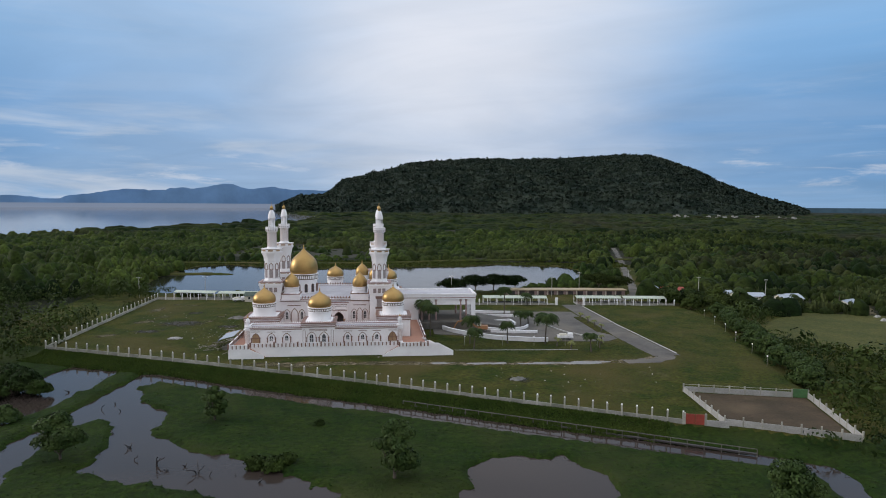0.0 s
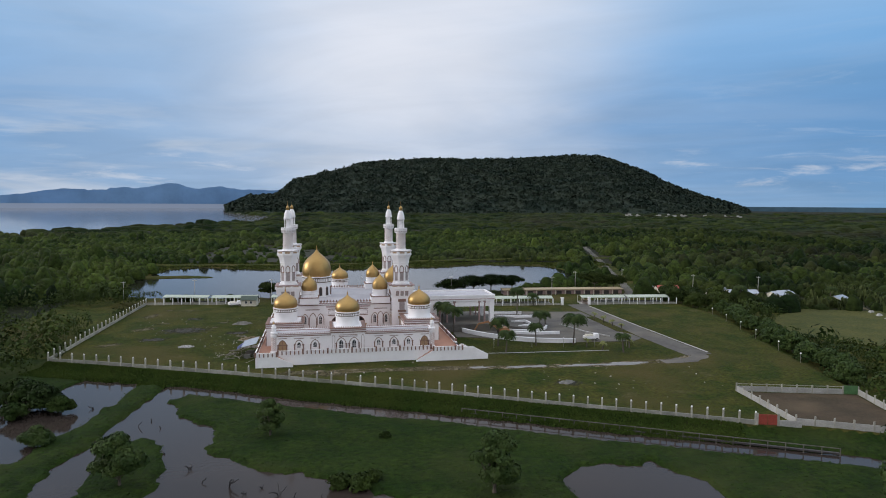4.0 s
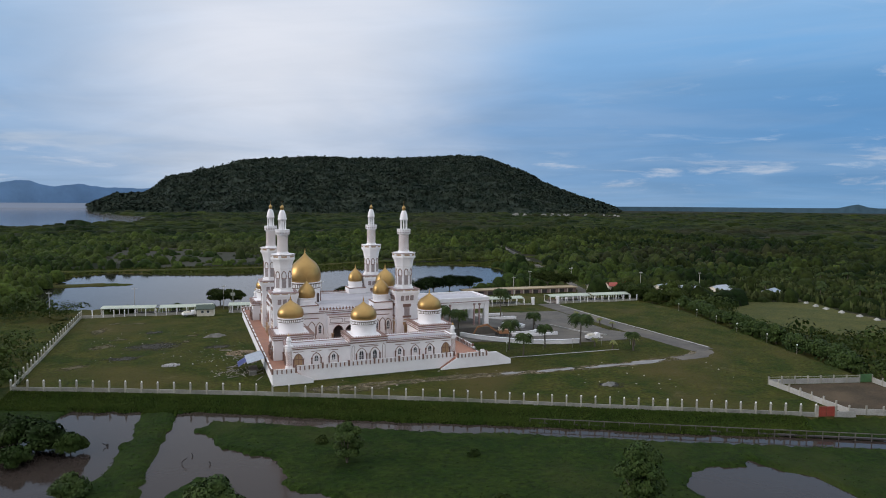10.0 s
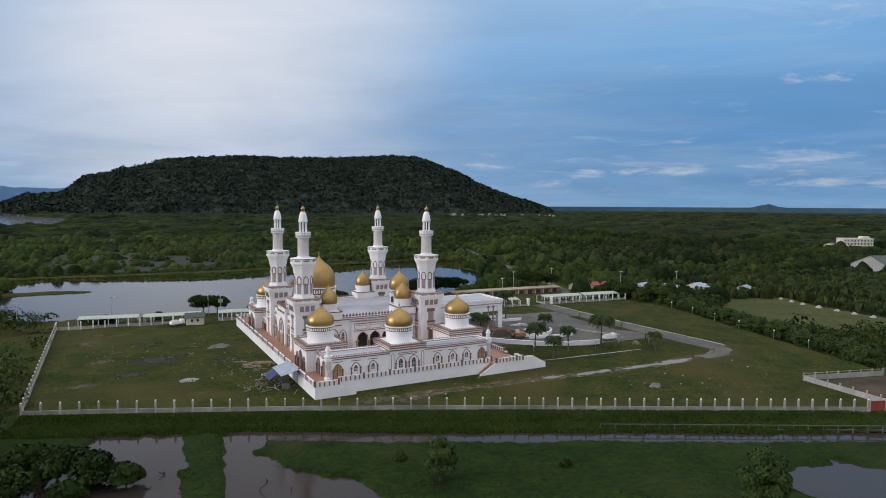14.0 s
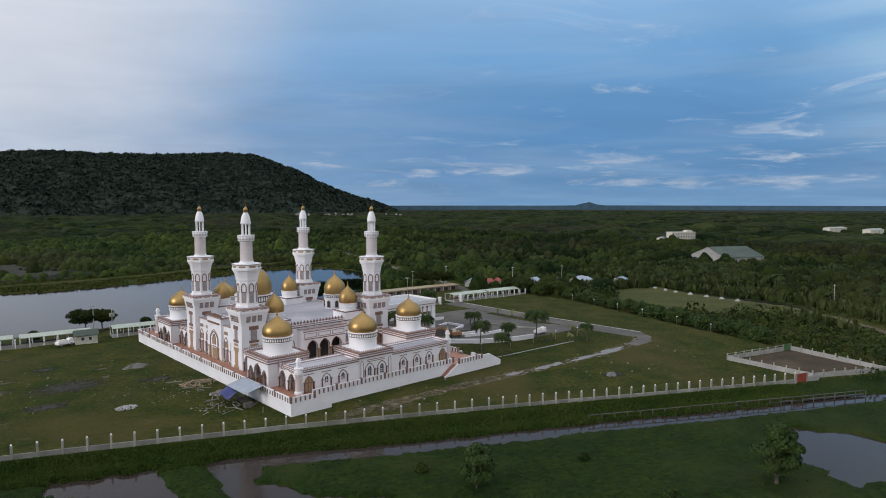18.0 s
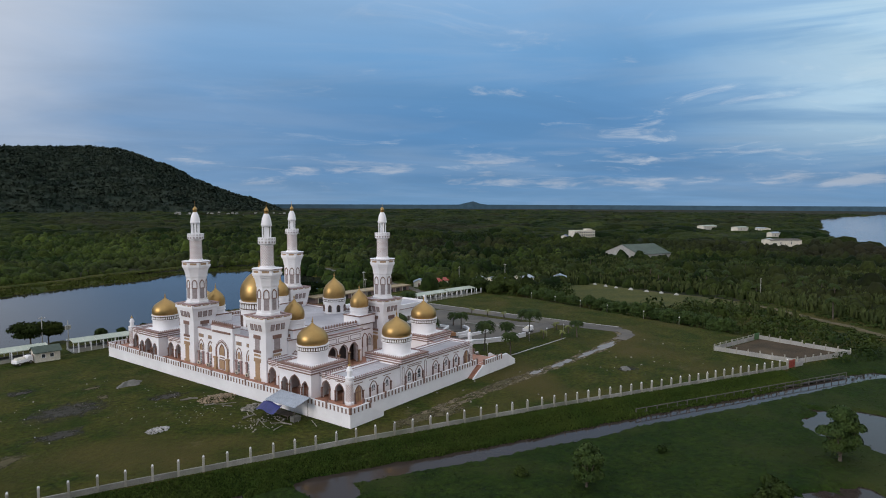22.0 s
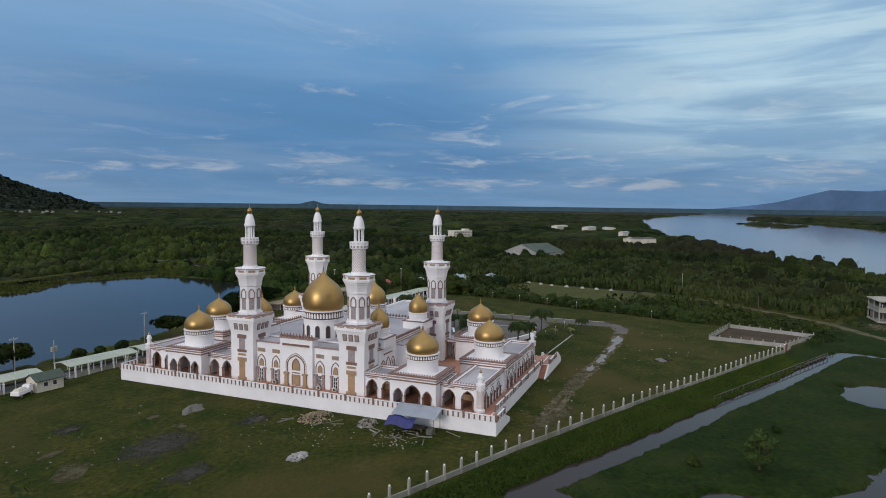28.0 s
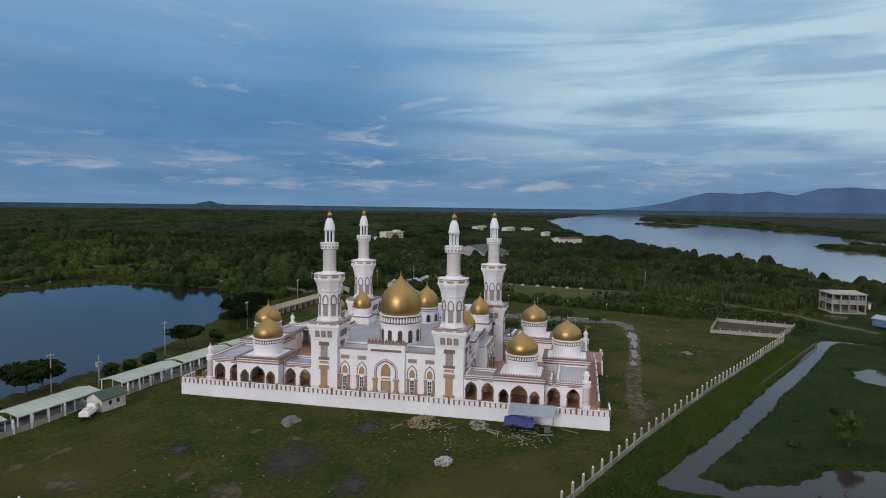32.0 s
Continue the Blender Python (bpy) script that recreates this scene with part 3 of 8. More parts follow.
def land_height(px, py):
    """The height of the ground: marsh, raised yard, banks, and beds under the water."""
    h = -1.45 + 0.12 * ripple(px, py, 14, 1) + 0.06 * ripple(px, py, 4, 2)
    edge = line_distance([(-80, 28.5), (-57.5, 17.5), (105, -62.4), (135, -77)], px, py)
    h += 0.5 * np.exp(-(edge / 4.0) ** 2)
    path = line_distance([(-22, 0.5), (-25.5, -14), (-26.8, -30), (-30, -48), (-36, -70), (-44, -100)], px, py)
    w = np.full(px.shape, 1e9)
    wob = 0.9 * ripple(px, py, 9, 3) + 0.35 * ripple(px, py, 3, 4)
    for poly in (INLET, LEFT_POND, RIGHT_POND):
        w = np.minimum(w, poly_distance(poly, px, py) + wob)
    w = np.minimum(w, line_distance(CANAL, px, py) - 2.0 + 0.4 * wob)
    w = np.where(path < 3.4 + 0.3 * wob, np.maximum(w, 3.0 - path), w)
    big = np.maximum(poly_distance(LAGOON, px, py) + 1.5 * wob, -poly_distance(SPIT, px, py))
    w = np.minimum(w, big)
    w = np.minimum(w, poly_distance(INNER_POND, px, py) + wob)
    w = np.minimum(w, poly_distance(COAST, px, py) + 9 * ripple(px, py, 160, 5))
    w = np.minimum(w, np.maximum(poly_distance(RIVER, px, py) + 5 * ripple(px, py, 90, 6), -np.minimum(poly_distance(SHOAL, px, py), poly_distance(ISLET, px, py))))
    h = h + 0.35 * np.exp(-(path / 1.6) ** 2)
    yard = step(poly_distance(YARD, px, py), 0.2, 3.2)
    h = h * yard + (1 - yard) * (0.02 * ripple(px, py, 18, 7))
    wet = 1 - step(w, -1.2, 1.4)
    return h * (1 - wet) + wet * -3.2


def spaced(stops, grow, reach):
    """Grid lines: fine steps between the stops, then wider and wider out to reach."""
    vals = [stops[0][0]]
    for (a, s), (b, _) in zip(stops, stops[1:]):
        vals += list(np.linspace(a, b, max(2, int(round((b - a) / s)) + 1))[1:])
    s = 6.0
    lo, hi = vals[0], vals[-1]
    left, right = [], []
    d = s
    while lo > -reach:
        lo -= d
        left.append(max(lo, -reach))
        d *= grow
    d = s
    while hi < reach:
        hi += d
        right.append(min(hi, reach))
        d *= grow
    return np.array(left[::-1] + vals + right)


def build_land():
    gx = spaced([(-120, 3.0), (-68, 1.2), (122, 2.5), (230, 2.5)], 1.09, 4950)
    gy = spaced([(-125, 2.0), (-94, 1.2), (24, 2.6), (310, 3.0)], 1.09, 4950)
    X, Y = np.meshgrid(gx, gy)
    Z = land_height(X.ravel(), Y.ravel())
    verts = np.column_stack([X.ravel(), Y.ravel(), Z])
    nx, ny = len(gx), len(gy)
    i, j = np.meshgrid(np.arange(nx - 1), np.arange(ny - 1))
    q = (j * nx + i).ravel()
    quads = np.column_stack([q, q + 1, q + nx + 1, q + nx])
    me = arrays_mesh("ground", verts, quads, GRASS, True)
    me.materials.append(FOREST)
    me.materials.append(MARSH_GRASS)
    cx, cy = verts[quads].mean(1)[:, 0], verts[quads].mean(1)[:, 1]
    far = (cx < -95) | (cx > 235) | (cy > 300) | (cy < -170)
    marsh = (poly_distance(YARD, cx, cy) > 0.6) & (cy < 24 - 0.49 * (cx + 57)) & ~far
    me.polygons.foreach_set("material_index", far.astype(np.int32) + 2 * marsh.astype(np.int32))
    tagged(new("ground", me), "flat green grassland and marsh with low banks", "ground", kind="structure")
    m = Mesh()
    m.face([(-4950, -4950, -2.0), (4950, -4950, -2.0), (4950, 4950, -2.0), (-4950, 4950, -2.0)])
    tagged(new("water", m.data("water", WATER)), "calm grey water of sea, lagoon, river and ponds", "water", kind="structure")


build_land()


def build_hill():
    az = np.radians(np.linspace(-8.0, 38.5, 190))
    el = np.interp(np.degrees(az), [p[0] for p in HILL_PROFILE], [p[1] for p in HILL_PROFILE])
    rise = np.linspace(-0.02, 1.16, 46)
    foot = 1800.0
    A, R = np.meshgrid(az, rise)
    ridge = 4420.0 + 210.0 * step(np.degrees(A), 14, 27)
    top = np.maximum(45.5 + ridge * np.tan(np.radians(np.tile(el, (46, 1)))), -4)
    prof = np.where(R <= 1, np.sin(np.clip(R, 0, 1) * math.pi / 2) ** 1.0, np.cos(np.clip(R - 1, 0, 1) * 6))
    dist = ridge - foot + foot * R
    edge = step(np.degrees(A), -8.0, -6.5) * (1 - step(np.degrees(A), 36.0, 38.5))
    px, py = HILL_EYE[0] + dist * np.sin(A - 0.0135), HILL_EYE[1] + dist * np.cos(A - 0.0135)
    rough = 9 * ripple(px, py, 200, 11) + 5.0 * ripple(px, py, 70, 12)
    z = -4 + (top + 4) * prof + rough * np.clip(prof, 0, 1) * edge * (R < 0.93) + 1.5 * ripple(px, py, 26, 13) * edge
    verts = np.column_stack([px.ravel(), py.ravel(), z.ravel()])
    n = len(az)
    i, j = np.meshgrid(np.arange(n - 1), np.arange(45))
    q = (j * n + i).ravel()
    me = arrays_mesh("hill", verts, np.column_stack([q, q + 1, q + n + 1, q + n]), HAZED_HILL_LEAF, True)
    tagged(new("hill", me), "long dark wooded hill beyond the marsh", "hill", kind="structure")
    return verts.reshape(46, n, 3)


HILL_GRID = build_hill()


def backdrop(name, label, profile, dist, mat, base=-40.0, rough=0.02):
    """A distant skyline: azimuth from +y, elevation in degrees, so far off that it does not shift."""
    az = np.linspace(profile[0][0], profile[-1][0], 150)
    el = np.interp(az, [p[0] for p in profile], [p[1] for p in profile])
    r = np.random.RandomState(len(profile))
    el = el + rough * np.convolve(r.normal(size=170), np.ones(5) / 2.2, "same")[:150] * (el > 0.1)
    x, y = dist * np.sin(np.radians(az)), -60 + dist * np.cos(np.radians(az))
    m = Mesh()
    for k in range(149):
        z0, z1 = (45.3 + dist * math.tan(math.radians(e)) for e in (el[k], el[k + 1]))
        m.face([(x[k], y[k], base), (x[k + 1], y[k + 1], base), (x[k + 1] * 1.01, y[k + 1] * 1.01, z1), (x[k] * 1.01, y[k] * 1.01, z0)])
    tagged(new(name, m.data(name, mat)), label, "mountains", kind="structure")


# skyline strips whose colours carry the haze, as no air is modelled
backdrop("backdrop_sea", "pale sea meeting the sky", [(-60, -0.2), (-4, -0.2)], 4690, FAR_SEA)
backdrop("backdrop_west", "mountains across the sea, haze painted in as blue", [(-46, 0.0), (-36, 0.3), (-30, 0.25), (-28.7, 0.38), (-25.1, 0.21), (-22, 0.7), (-20, 1.0), (-18.5, 0.9), (-16.5, 1.1), (-15, 1.05), (-13, 1.4), (-12, 1.5), (-10.5, 1.2), (-8.5, 1.3), (-6, 1.0), (-3, 1.15), (2, 0.9)], 4745, HAZE_WEST, rough=0.05)
backdrop("backdrop_plain", "flat wooded plain with distance haze painted into its colour", [(33, -0.22), (40, -0.2), (52, -0.2), (54.8, -0.18), (55.4, 0.12), (56, 0.1), (56.6, -0.18), (80, -0.2), (130, -0.15)], 4640, HAZE_LAND)
backdrop("backdrop_east", "long mountain ridge beyond the river, haze painted in as blue", [(91, -0.2), (93.3, 0.04), (95.7, 0.36), (98, 0.97), (99.7, 1.45), (102.3, 1.37), (104.4, 1.52), (106.4, 1.25), (108.3, 1.83), (110.1, 1.87), (112.5, 1.69), (118, 1.9), (126, 1.2), (135, 0.2)], 4745, HAZE_BLUE)
# ---- mosque ----
MID = 49.3
DECK = 2.9
mosque = thing("mosque", "white mosque with golden onion domes and four minarets on a terrace", "mosque")


def mir(y):
    """The same place on the other half of the building."""
    return 2 * MID - y


def ring(m, x0, x1, y0, y1, z0, z1, t):
    """A hollow rectangular frame of wall thickness t."""
    return m.box(x0, x1, y0, y0 + t, z0, z1).box(x0, x1, y1 - t, y1, z0, z1).box(x0, x0 + t, y0 + t, y1 - t, z0, z1).box(x1 - t, x1, y0 + t, y1 - t, z0, z1)


def cornice(x0, x1, y0, y1, z, parent, tiers=((0.0, 0.28, 0.18, TRIM), (0.28, 0.30, 0.10, WHITE), (0.58, 0.30, 0.26, MAUVE), (0.88, 0.22, 0.14, WHITE), (1.10, 0.26, 0.30, TRIM))):
    """Bands of moulding round a rectangular block, from height z up."""
    for dz, h, proud, mat in tiers:
        part("moulding", ring(Mesh(), x0 - proud, x1 + proud, y0 - proud, y1 + proud, z + dz, z + dz + h, 0.5 + proud), mat, parent)


def teeth(x0, x1, y0, y1, z, h, pitch, parent, mat=TRIM):
    """A small crest of pointed merlons along the rim of a flat roof, in one mesh."""
    m = Mesh()
    for a, b, horizontal, fixed in ((x0, x1, True, y0), (x0, x1, True, y1), (y0, y1, False, x0), (y0, y1, False, x1)):
        n = max(1, int((b - a) / pitch))
        for k in range(n):
            c = a + (k + 0.5) * (b - a) / n
            w = pitch * 0.30
            if horizontal:
                m.box(c - w, c + w, fixed - 0.09, fixed + 0.09, z, z + h, 0.05)
            else:
                m.box(fixed - 0.09, fixed + 0.09, c - w, c + w, z, z + h, 0.05)
    tagged(part("crest", m, mat, parent), kind="stuff")


# -- terrace --
def build_terrace():
    m = Mesh().box(0, 57.2, 2.0, 96.6, -0.8, DECK - 0.06)
    base = part("terrace", m, WHITE, mosque, "white painted retaining wall of the terrace")
    f = Mesh().box(0.3, 56.9, 2.3, 96.3, DECK - 0.06, DECK)
    part("terrace_floor", f, TERRA, base, "terracotta tiled floor")
    # railing: low white kerb, slabs between brown balusters, and a cap
    runs = [((0, 0), (0, 98.6)), ((0, 0), (5.6, 0)), ((5.8, 2.0), (48.4, 2.0)), ((48.8, 0), (57.2, 0)), ((0, 98.6), (5.6, 98.6)), ((5.8, 96.6), (48.4, 96.6)), ((48.8, 98.6), (57.2, 98.6)), ((57.2, 9.0), (57.2, 36)), ((57.2, 62.6), (57.2, 89.6))]
    slab, cap, stood = Mesh(), Mesh(), set()
    post = Mesh().box(-0.15, 0.15, -0.15, 0.15, 0, 1.12).data("baluster", TRIM)
    pier = Mesh().box(-0.22, 0.22, -0.22, 0.22, 0, 1.3).box(-0.28, 0.28, -0.28, 0.28, 1.3, 1.42, 0.06).data("pier", TRIM)
    for (ax, ay), (bx, by) in runs:
        length = math.hypot(bx - ax, by - ay)
        if ax == bx:
            slab.box(ax - 0.05, ax + 0.05, ay, by, DECK, DECK + 0.95)
            cap.box(ax - 0.16, ax + 0.16, ay, by, DECK + 1.06, DECK + 1.2)
        else:
            slab.box(ax, bx, ay - 0.05, ay + 0.05, DECK, DECK + 0.95)
            cap.box(ax, bx, ay - 0.16, ay + 0.16, DECK + 1.06, DECK + 1.2)
        n = max(2, round(length / 1.12))
        for k in range(n + 1):
            p = k / n
            big = k % 6 == 0 or k == n
            spot = (round(ax + (bx - ax) * p), round(ay + (by - ay) * p))
            if spot in stood and big:
                continue
            stood.add(spot)
            part("pier" if big else "baluster", pier if big else post, None, base, at=pose(ax + (bx - ax) * p, ay + (by - ay) * p, DECK))
    part("railing_panel", slab, WHITE, base)
    part("railing_cap", cap, WHITE, base)
    # corner landings beside the terrace, with a flight of steps along the wall and one towards the forecourt
    def block(pts, ya, yb, mat, name, into):
        w = Mesh()
        w.face([(a, ya, b) for a, b in pts][::-1])
        w.face([(a, yb, b) for a, b in pts])
        for (a, b), (c, d) in zip(pts, pts[1:] + pts[:1]):
            w.face([(a, ya, b), (c, ya, d), (c, yb, d), (a, yb, b)][::-1])
        return part(name, w, mat, into)

    top = DECK - 0.064
    for s in (1, -1):
        def span(a, b):
            return (a, b) if s == 1 else (mir(b), mir(a))
        ya, yb = span(0.0, 0.3)
        block([(0, top), (5.6, top), (9.9, 0.9), (9.9, -0.8), (0, -0.8)], ya, yb, WHITE, "stair_wall", base)
        block([(43.8, 0.25), (48.6, top + 0.1), (57.2, top + 0.1), (57.2, -0.8), (43.8, -0.8)], ya, yb, WHITE, "stair_wall", base)
        ya, yb = span(0.3, 1.995)
        part("landing", Mesh().box(0.003, 5.6, ya, yb, -0.8, top), WHITE, base)
        part("landing_floor", Mesh().box(0.3, 5.5, ya, yb, top, top + 0.05), TERRA, base)
        part("landing", Mesh().box(48.6, 57.195, ya, yb, -0.8, top), WHITE, base)
        part("landing_floor", Mesh().box(48.7, 57.0, ya, yb, top, top + 0.05), TERRA, base)
        for k in range(12):
            z = DECK * (1 - (k + 1) / 13)
            part("step", Mesh().box(5.6 + k * 0.36, 5.96 + k * 0.36, ya, yb, -0.4, z), TERRA, base)
            part("step", Mesh().box(48.24 - k * 0.36, 48.6 - k * 0.36, ya, yb, -0.4, z), TERRA, base)
        for i, off in enumerate((0.0, 3.7, 7.4)):
            end = 64.8 - 2.2 * i
            ya, yb = span(off, off + 0.45)
            block([(57.2, DECK + 0.8), (end - 4.4, DECK + 0.8), (end, 1.35), (end, -0.4), (57.2, -0.4)], ya, yb, WHITE, "stair_cheek", base)
            if i < 2:
                ya, yb = span(off + 0.45, off + 3.7)
                part("stair_landing", Mesh().box(57.2, end - 5.2, ya, yb, -0.4, DECK - 0.1), TERRA, base)
                for k in range(13):
                    part("step", Mesh().box(end - 5.2 + k * 0.4, end - 4.8 + k * 0.4, ya, yb, -0.4, (DECK - 0.1) * (1 - (k + 1) / 14)), DARKCONC, base)
    return base


terrace = build_terrace()


# -- small repeated pieces --
def column_mesh(h, r=0.16):
    return Mesh().lathe([(r * 1.6, 0), (r * 1.6, 0.18), None, (r, 0.26), (r * 0.92, h - 0.34), None, (r * 1.5, h - 0.16), (r * 1.7, h - 0.14), None, (r * 1.7, h)], 10)


COLUMN = column_mesh(2.3).data("column", TRIM)
COLUMN_TALL = column_mesh(3.2, 0.30).data("column", TAN)
BAR = Mesh().box(-1.25, 1.25, -0.06, 0.0, 0, 0.16).data("label_bar", TRIM)


def window_unit(name, w, foot, spring, apex, parent, at, pane=GLASS, frame=WHITE, edge=TRIM, columns=True, bar=True, sill=0.35):
    """A blind pointed arch with a glazed window in it, flanked by little columns; local face at y = 0, looking to -y."""
    h = w / 2
    body = part(name, Mesh().arch_band(-h, h, foot, spring, apex, 0.16, -0.10, 0.0), edge, parent, at=at)
    part("recess", Mesh().arch_face(-h, h, foot, spring, apex, -0.012), WHITE, body)
    iw = h * 0.44
    lo, sp, hi = foot + sill, spring + 0.05, apex - 0.5
    part("pane", Mesh().arch_face(-iw, iw, lo, sp, hi, -0.03), pane, body)
    fr = Mesh().arch_band(-iw, iw, lo, sp, hi, 0.09, -0.09, -0.02)
    fr.box(-0.035, 0.035, -0.08, -0.034, lo, hi - 0.05)
    for z in (0.36, 0.72):
        fr.box(-iw, iw, -0.08, -0.034, lo + z * (sp - lo), lo + 0.07 + z * (sp - lo))
    part("window_frame", fr, frame, body)
    part("window_sill", Mesh().box(-iw - 0.13, iw + 0.13, -0.16, 0.0, lo - 0.14, lo - 0.01), frame, body)
    if columns:
        for sx in (-1, 1):
            part("column", COLUMN, None, body, at=pose(sx * (h + 0.12), -0.22, foot))
    if bar:
        part("label_bar", BAR, None, body, at=pose(0, 0, apex + 0.42))
    return body


def facade(x, y, rz):
    return pose(x, y, 0, 0, 0, rz)


def arcade(x, y, rz, length, holes, top, thick=0.5, bar=True):
    """A wall pierced by open arches; holes: (centre, width, spring, apex) along it."""
    at = facade(x, y, rz)
    m = Mesh().arch_wall(length, top - DECK, thick, [(c - w / 2, c + w / 2, DECK, sp, ap) for c, w, sp, ap in holes], z0=DECK)
    wall = part("arcade_wall", m, WHITE, mosque, at=at)
    for c, w, sp, ap in holes:
        part("arch_moulding", Mesh().arch_band(c - w / 2, c + w / 2, DECK + 1.9, sp, ap, 0.13, -0.07, 0.0), TRIM, wall)
        for sx in (-1, 1):
            part("column", COLUMN, None, wall, at=pose(c + sx * (w / 2 - 0.05), -0.18, DECK))
        if bar and ap < 7.1:
            part("label_bar", BAR, None, wall, at=pose(c, 0, ap + 0.40))
    return wall


# -- galleries round the courtyard --
def build_galleries():
    X0, X1, Y0 = 4.4, 49.4, 4.4
    for s in (1, -1):
        Y = (lambda v: v) if s == 1 else mir
        small = [(2.2, 2.5, 5.3, 6.8), (6.3, 2.5, 5.3, 6.8)]
        # west side, two runs of open arches
        arcade(X0, 13.5 if s == 1 else mir(4.4), -90, 9.1, [(1.9, 2.5, 5.3, 6.8), (6.0, 2.5, 5.3, 6.8)] if s == 1 else [(3.1, 2.5, 5.3, 6.8), (7.2, 2.5, 5.3, 6.8)], 7.5)
        arcade(X0, 31.3 if s == 1 else mir(24.2), -90, 7.1, [(1.7, 2.4, 5.3, 6.8), (5.4, 2.4, 5.3, 6.8)], 7.5)
        # long side with blind windows and a door at each end
        at = facade(X0, Y0, 0) if s == 1 else facade(X1, mir(Y0), 180)
        flip = (lambda u: u - X0) if s == 1 else (lambda u: X1 - u)
        doors = sorted((flip(6.9), flip(46.9)))
        m = Mesh().arch_wall(X1 - X0 - 1.0, 7.5 - DECK, 0.5, [(d - 1.0, d + 1.0, DECK, 5.0, 6.4) for d in doors], x0=0.5, z0=DECK)
        wall = part("gallery_wall", m, WHITE, mosque, at=at)
        for d in doors:
            dr = part("door", Mesh().arch_face(d - 1.0, d + 1.0, DECK, 5.0, 6.4, 0.22), TAN, wall, "brown wooden double door")
            part("door_rail", Mesh().box(d - 0.05, d + 0.05, 0.14, 0.21, DECK, 6.1).box(d - 1.0, d + 1.0, 0.14, 0.21, 4.9, 5.05), TRIM, dr)
            part("arch_moulding", Mesh().arch_band(d - 1.0, d + 1.0, DECK, 5.0, 6.4, 0.15, -0.08, 0.0), TRIM, wall)
            for sx in (-1, 1):
                part("column", COLUMN, None, wall, at=pose(d + sx * 1.2, -0.2, DECK))
            part("label_bar", BAR, None, wall, at=pose(d, 0, 6.85))
        for wx in (11.4, 15.8, 33.6, 38.0, 42.2):
            window_unit("window", 2.1, DECK + 0.05, 5.0, 6.35, wall, pose(flip(wx), 0, 0), sill=1.35)
        # the inner walls facing the courtyard, roof slabs and parapets
        ya, yb = sorted((Y(10.8), Y(11.2)))
        part("inner_wall", Mesh().box(12.0, 42.0, ya, yb, DECK, 7.5), WHITE, mosque)
        inner = Mesh().box(10.9, 11.3, *sorted((Y(11.2), Y(31.2))), DECK, 7.5)
        part("inner_wall", inner, WHITE, mosque)
        part("wainscot", Mesh().box(10.82, 10.9, *sorted((Y(4.9), Y(31.2))), DECK, DECK + 1.3), TAN, mosque, "tan wainscot in the gallery")
        ya, yb = sorted((Y(4.4), Y(11.2)))
        r = Mesh().box(X0 + 0.05, X1 - 0.05, ya + 0.05, yb - 0.05, 7.5, 7.72)
        part("gallery_roof", r, ROOF, mosque)
        ya, yb = sorted((Y(11.15), Y(31.2)))
        part("gallery_roof", Mesh().box(X0 + 0.05, 11.3, ya, yb, 7.5, 7.716), ROOF, mosque)
        part("gallery_roof", Mesh().box(43.0, X1 - 0.05, ya, yb, 7.5, 7.716), ROOF, mosque)
        # parapets: brown, white and mauve bands with a fine crest
        for x0, x1, yy0, yy1 in ((X0, X1, Y(4.4), Y(11.2)), (X0, 11.3, Y(12.0), Y(31.2))):
            y0, y1 = sorted((yy0, yy1))
            cornice(x0, x1, y0, y1, 7.5, mosque, ((0.0, 0.22, 0.12, TRIM), (0.22, 0.22, 0.05, WHITE), (0.44, 0.22, 0.16, MAUVE), (0.66, 0.16, 0.02, WHITE)))
            teeth(x0 - 0.02, x1 + 0.02, y0 - 0.02, y1 + 0.02, 8.32, 0.30, 0.62, mosque, MAUVE)
        y0, y1 = sorted((Y(11.2), Y(31.2)))
        cornice(43.0, X1, y0, y1, 7.5, mosque, ((0.0, 0.22, 0.12, TRIM), (0.22, 0.44, 0.05, WHITE), (0.66, 0.2, 0.16, MAUVE)))
        # forecourt side
        arcade(X1, 4.4 if s == 1 else mir(13.5), 90, 9.1, small, 7.5)
        arcade(X1, 24.4 if s == 1 else mir(36), 90, 11.6, [(2.2, 2.4, 5.3, 6.8), (5.8, 2.4, 5.3, 6.8), (9.4, 2.4, 5.3, 6.8)], 7.5)
    part("courtyard_floor", Mesh().box(11.3, 43, 11.2, mir(11.2), DECK, DECK + 0.03), TERRA, mosque)


build_galleries()


# -- domes --
def onion(R, H, z):
    prof = ((0.93, 0), (0.985, 0.06), (1.0, 0.15), (0.998, 0.25), (0.97, 0.35), (0.91, 0.45), (0.82, 0.54), (0.69, 0.63), (0.53, 0.71), (0.365, 0.78), (0.235, 0.84), (0.14, 0.895), (0.075, 0.945), (0.025, 1.0))
    return [(R * a, z + H * b) for a, b in prof]


def finial_mesh(s):
    return Mesh().lathe([(0.06, 0), (0.22, 0.12), (0.26, 0.26), (0.12, 0.42), (0.16, 0.55), (0.19, 0.66), (0.08, 0.80), (0.05, 0.95), (0.03, 1.25), (0.01, 1.5)] if s == 1 else [(r * s, h * s) for r, h in ((0.06, 0), (0.22, 0.12), (0.26, 0.26), (0.12, 0.42), (0.19, 0.66), (0.05, 0.95), (0.01, 1.5))], 10)


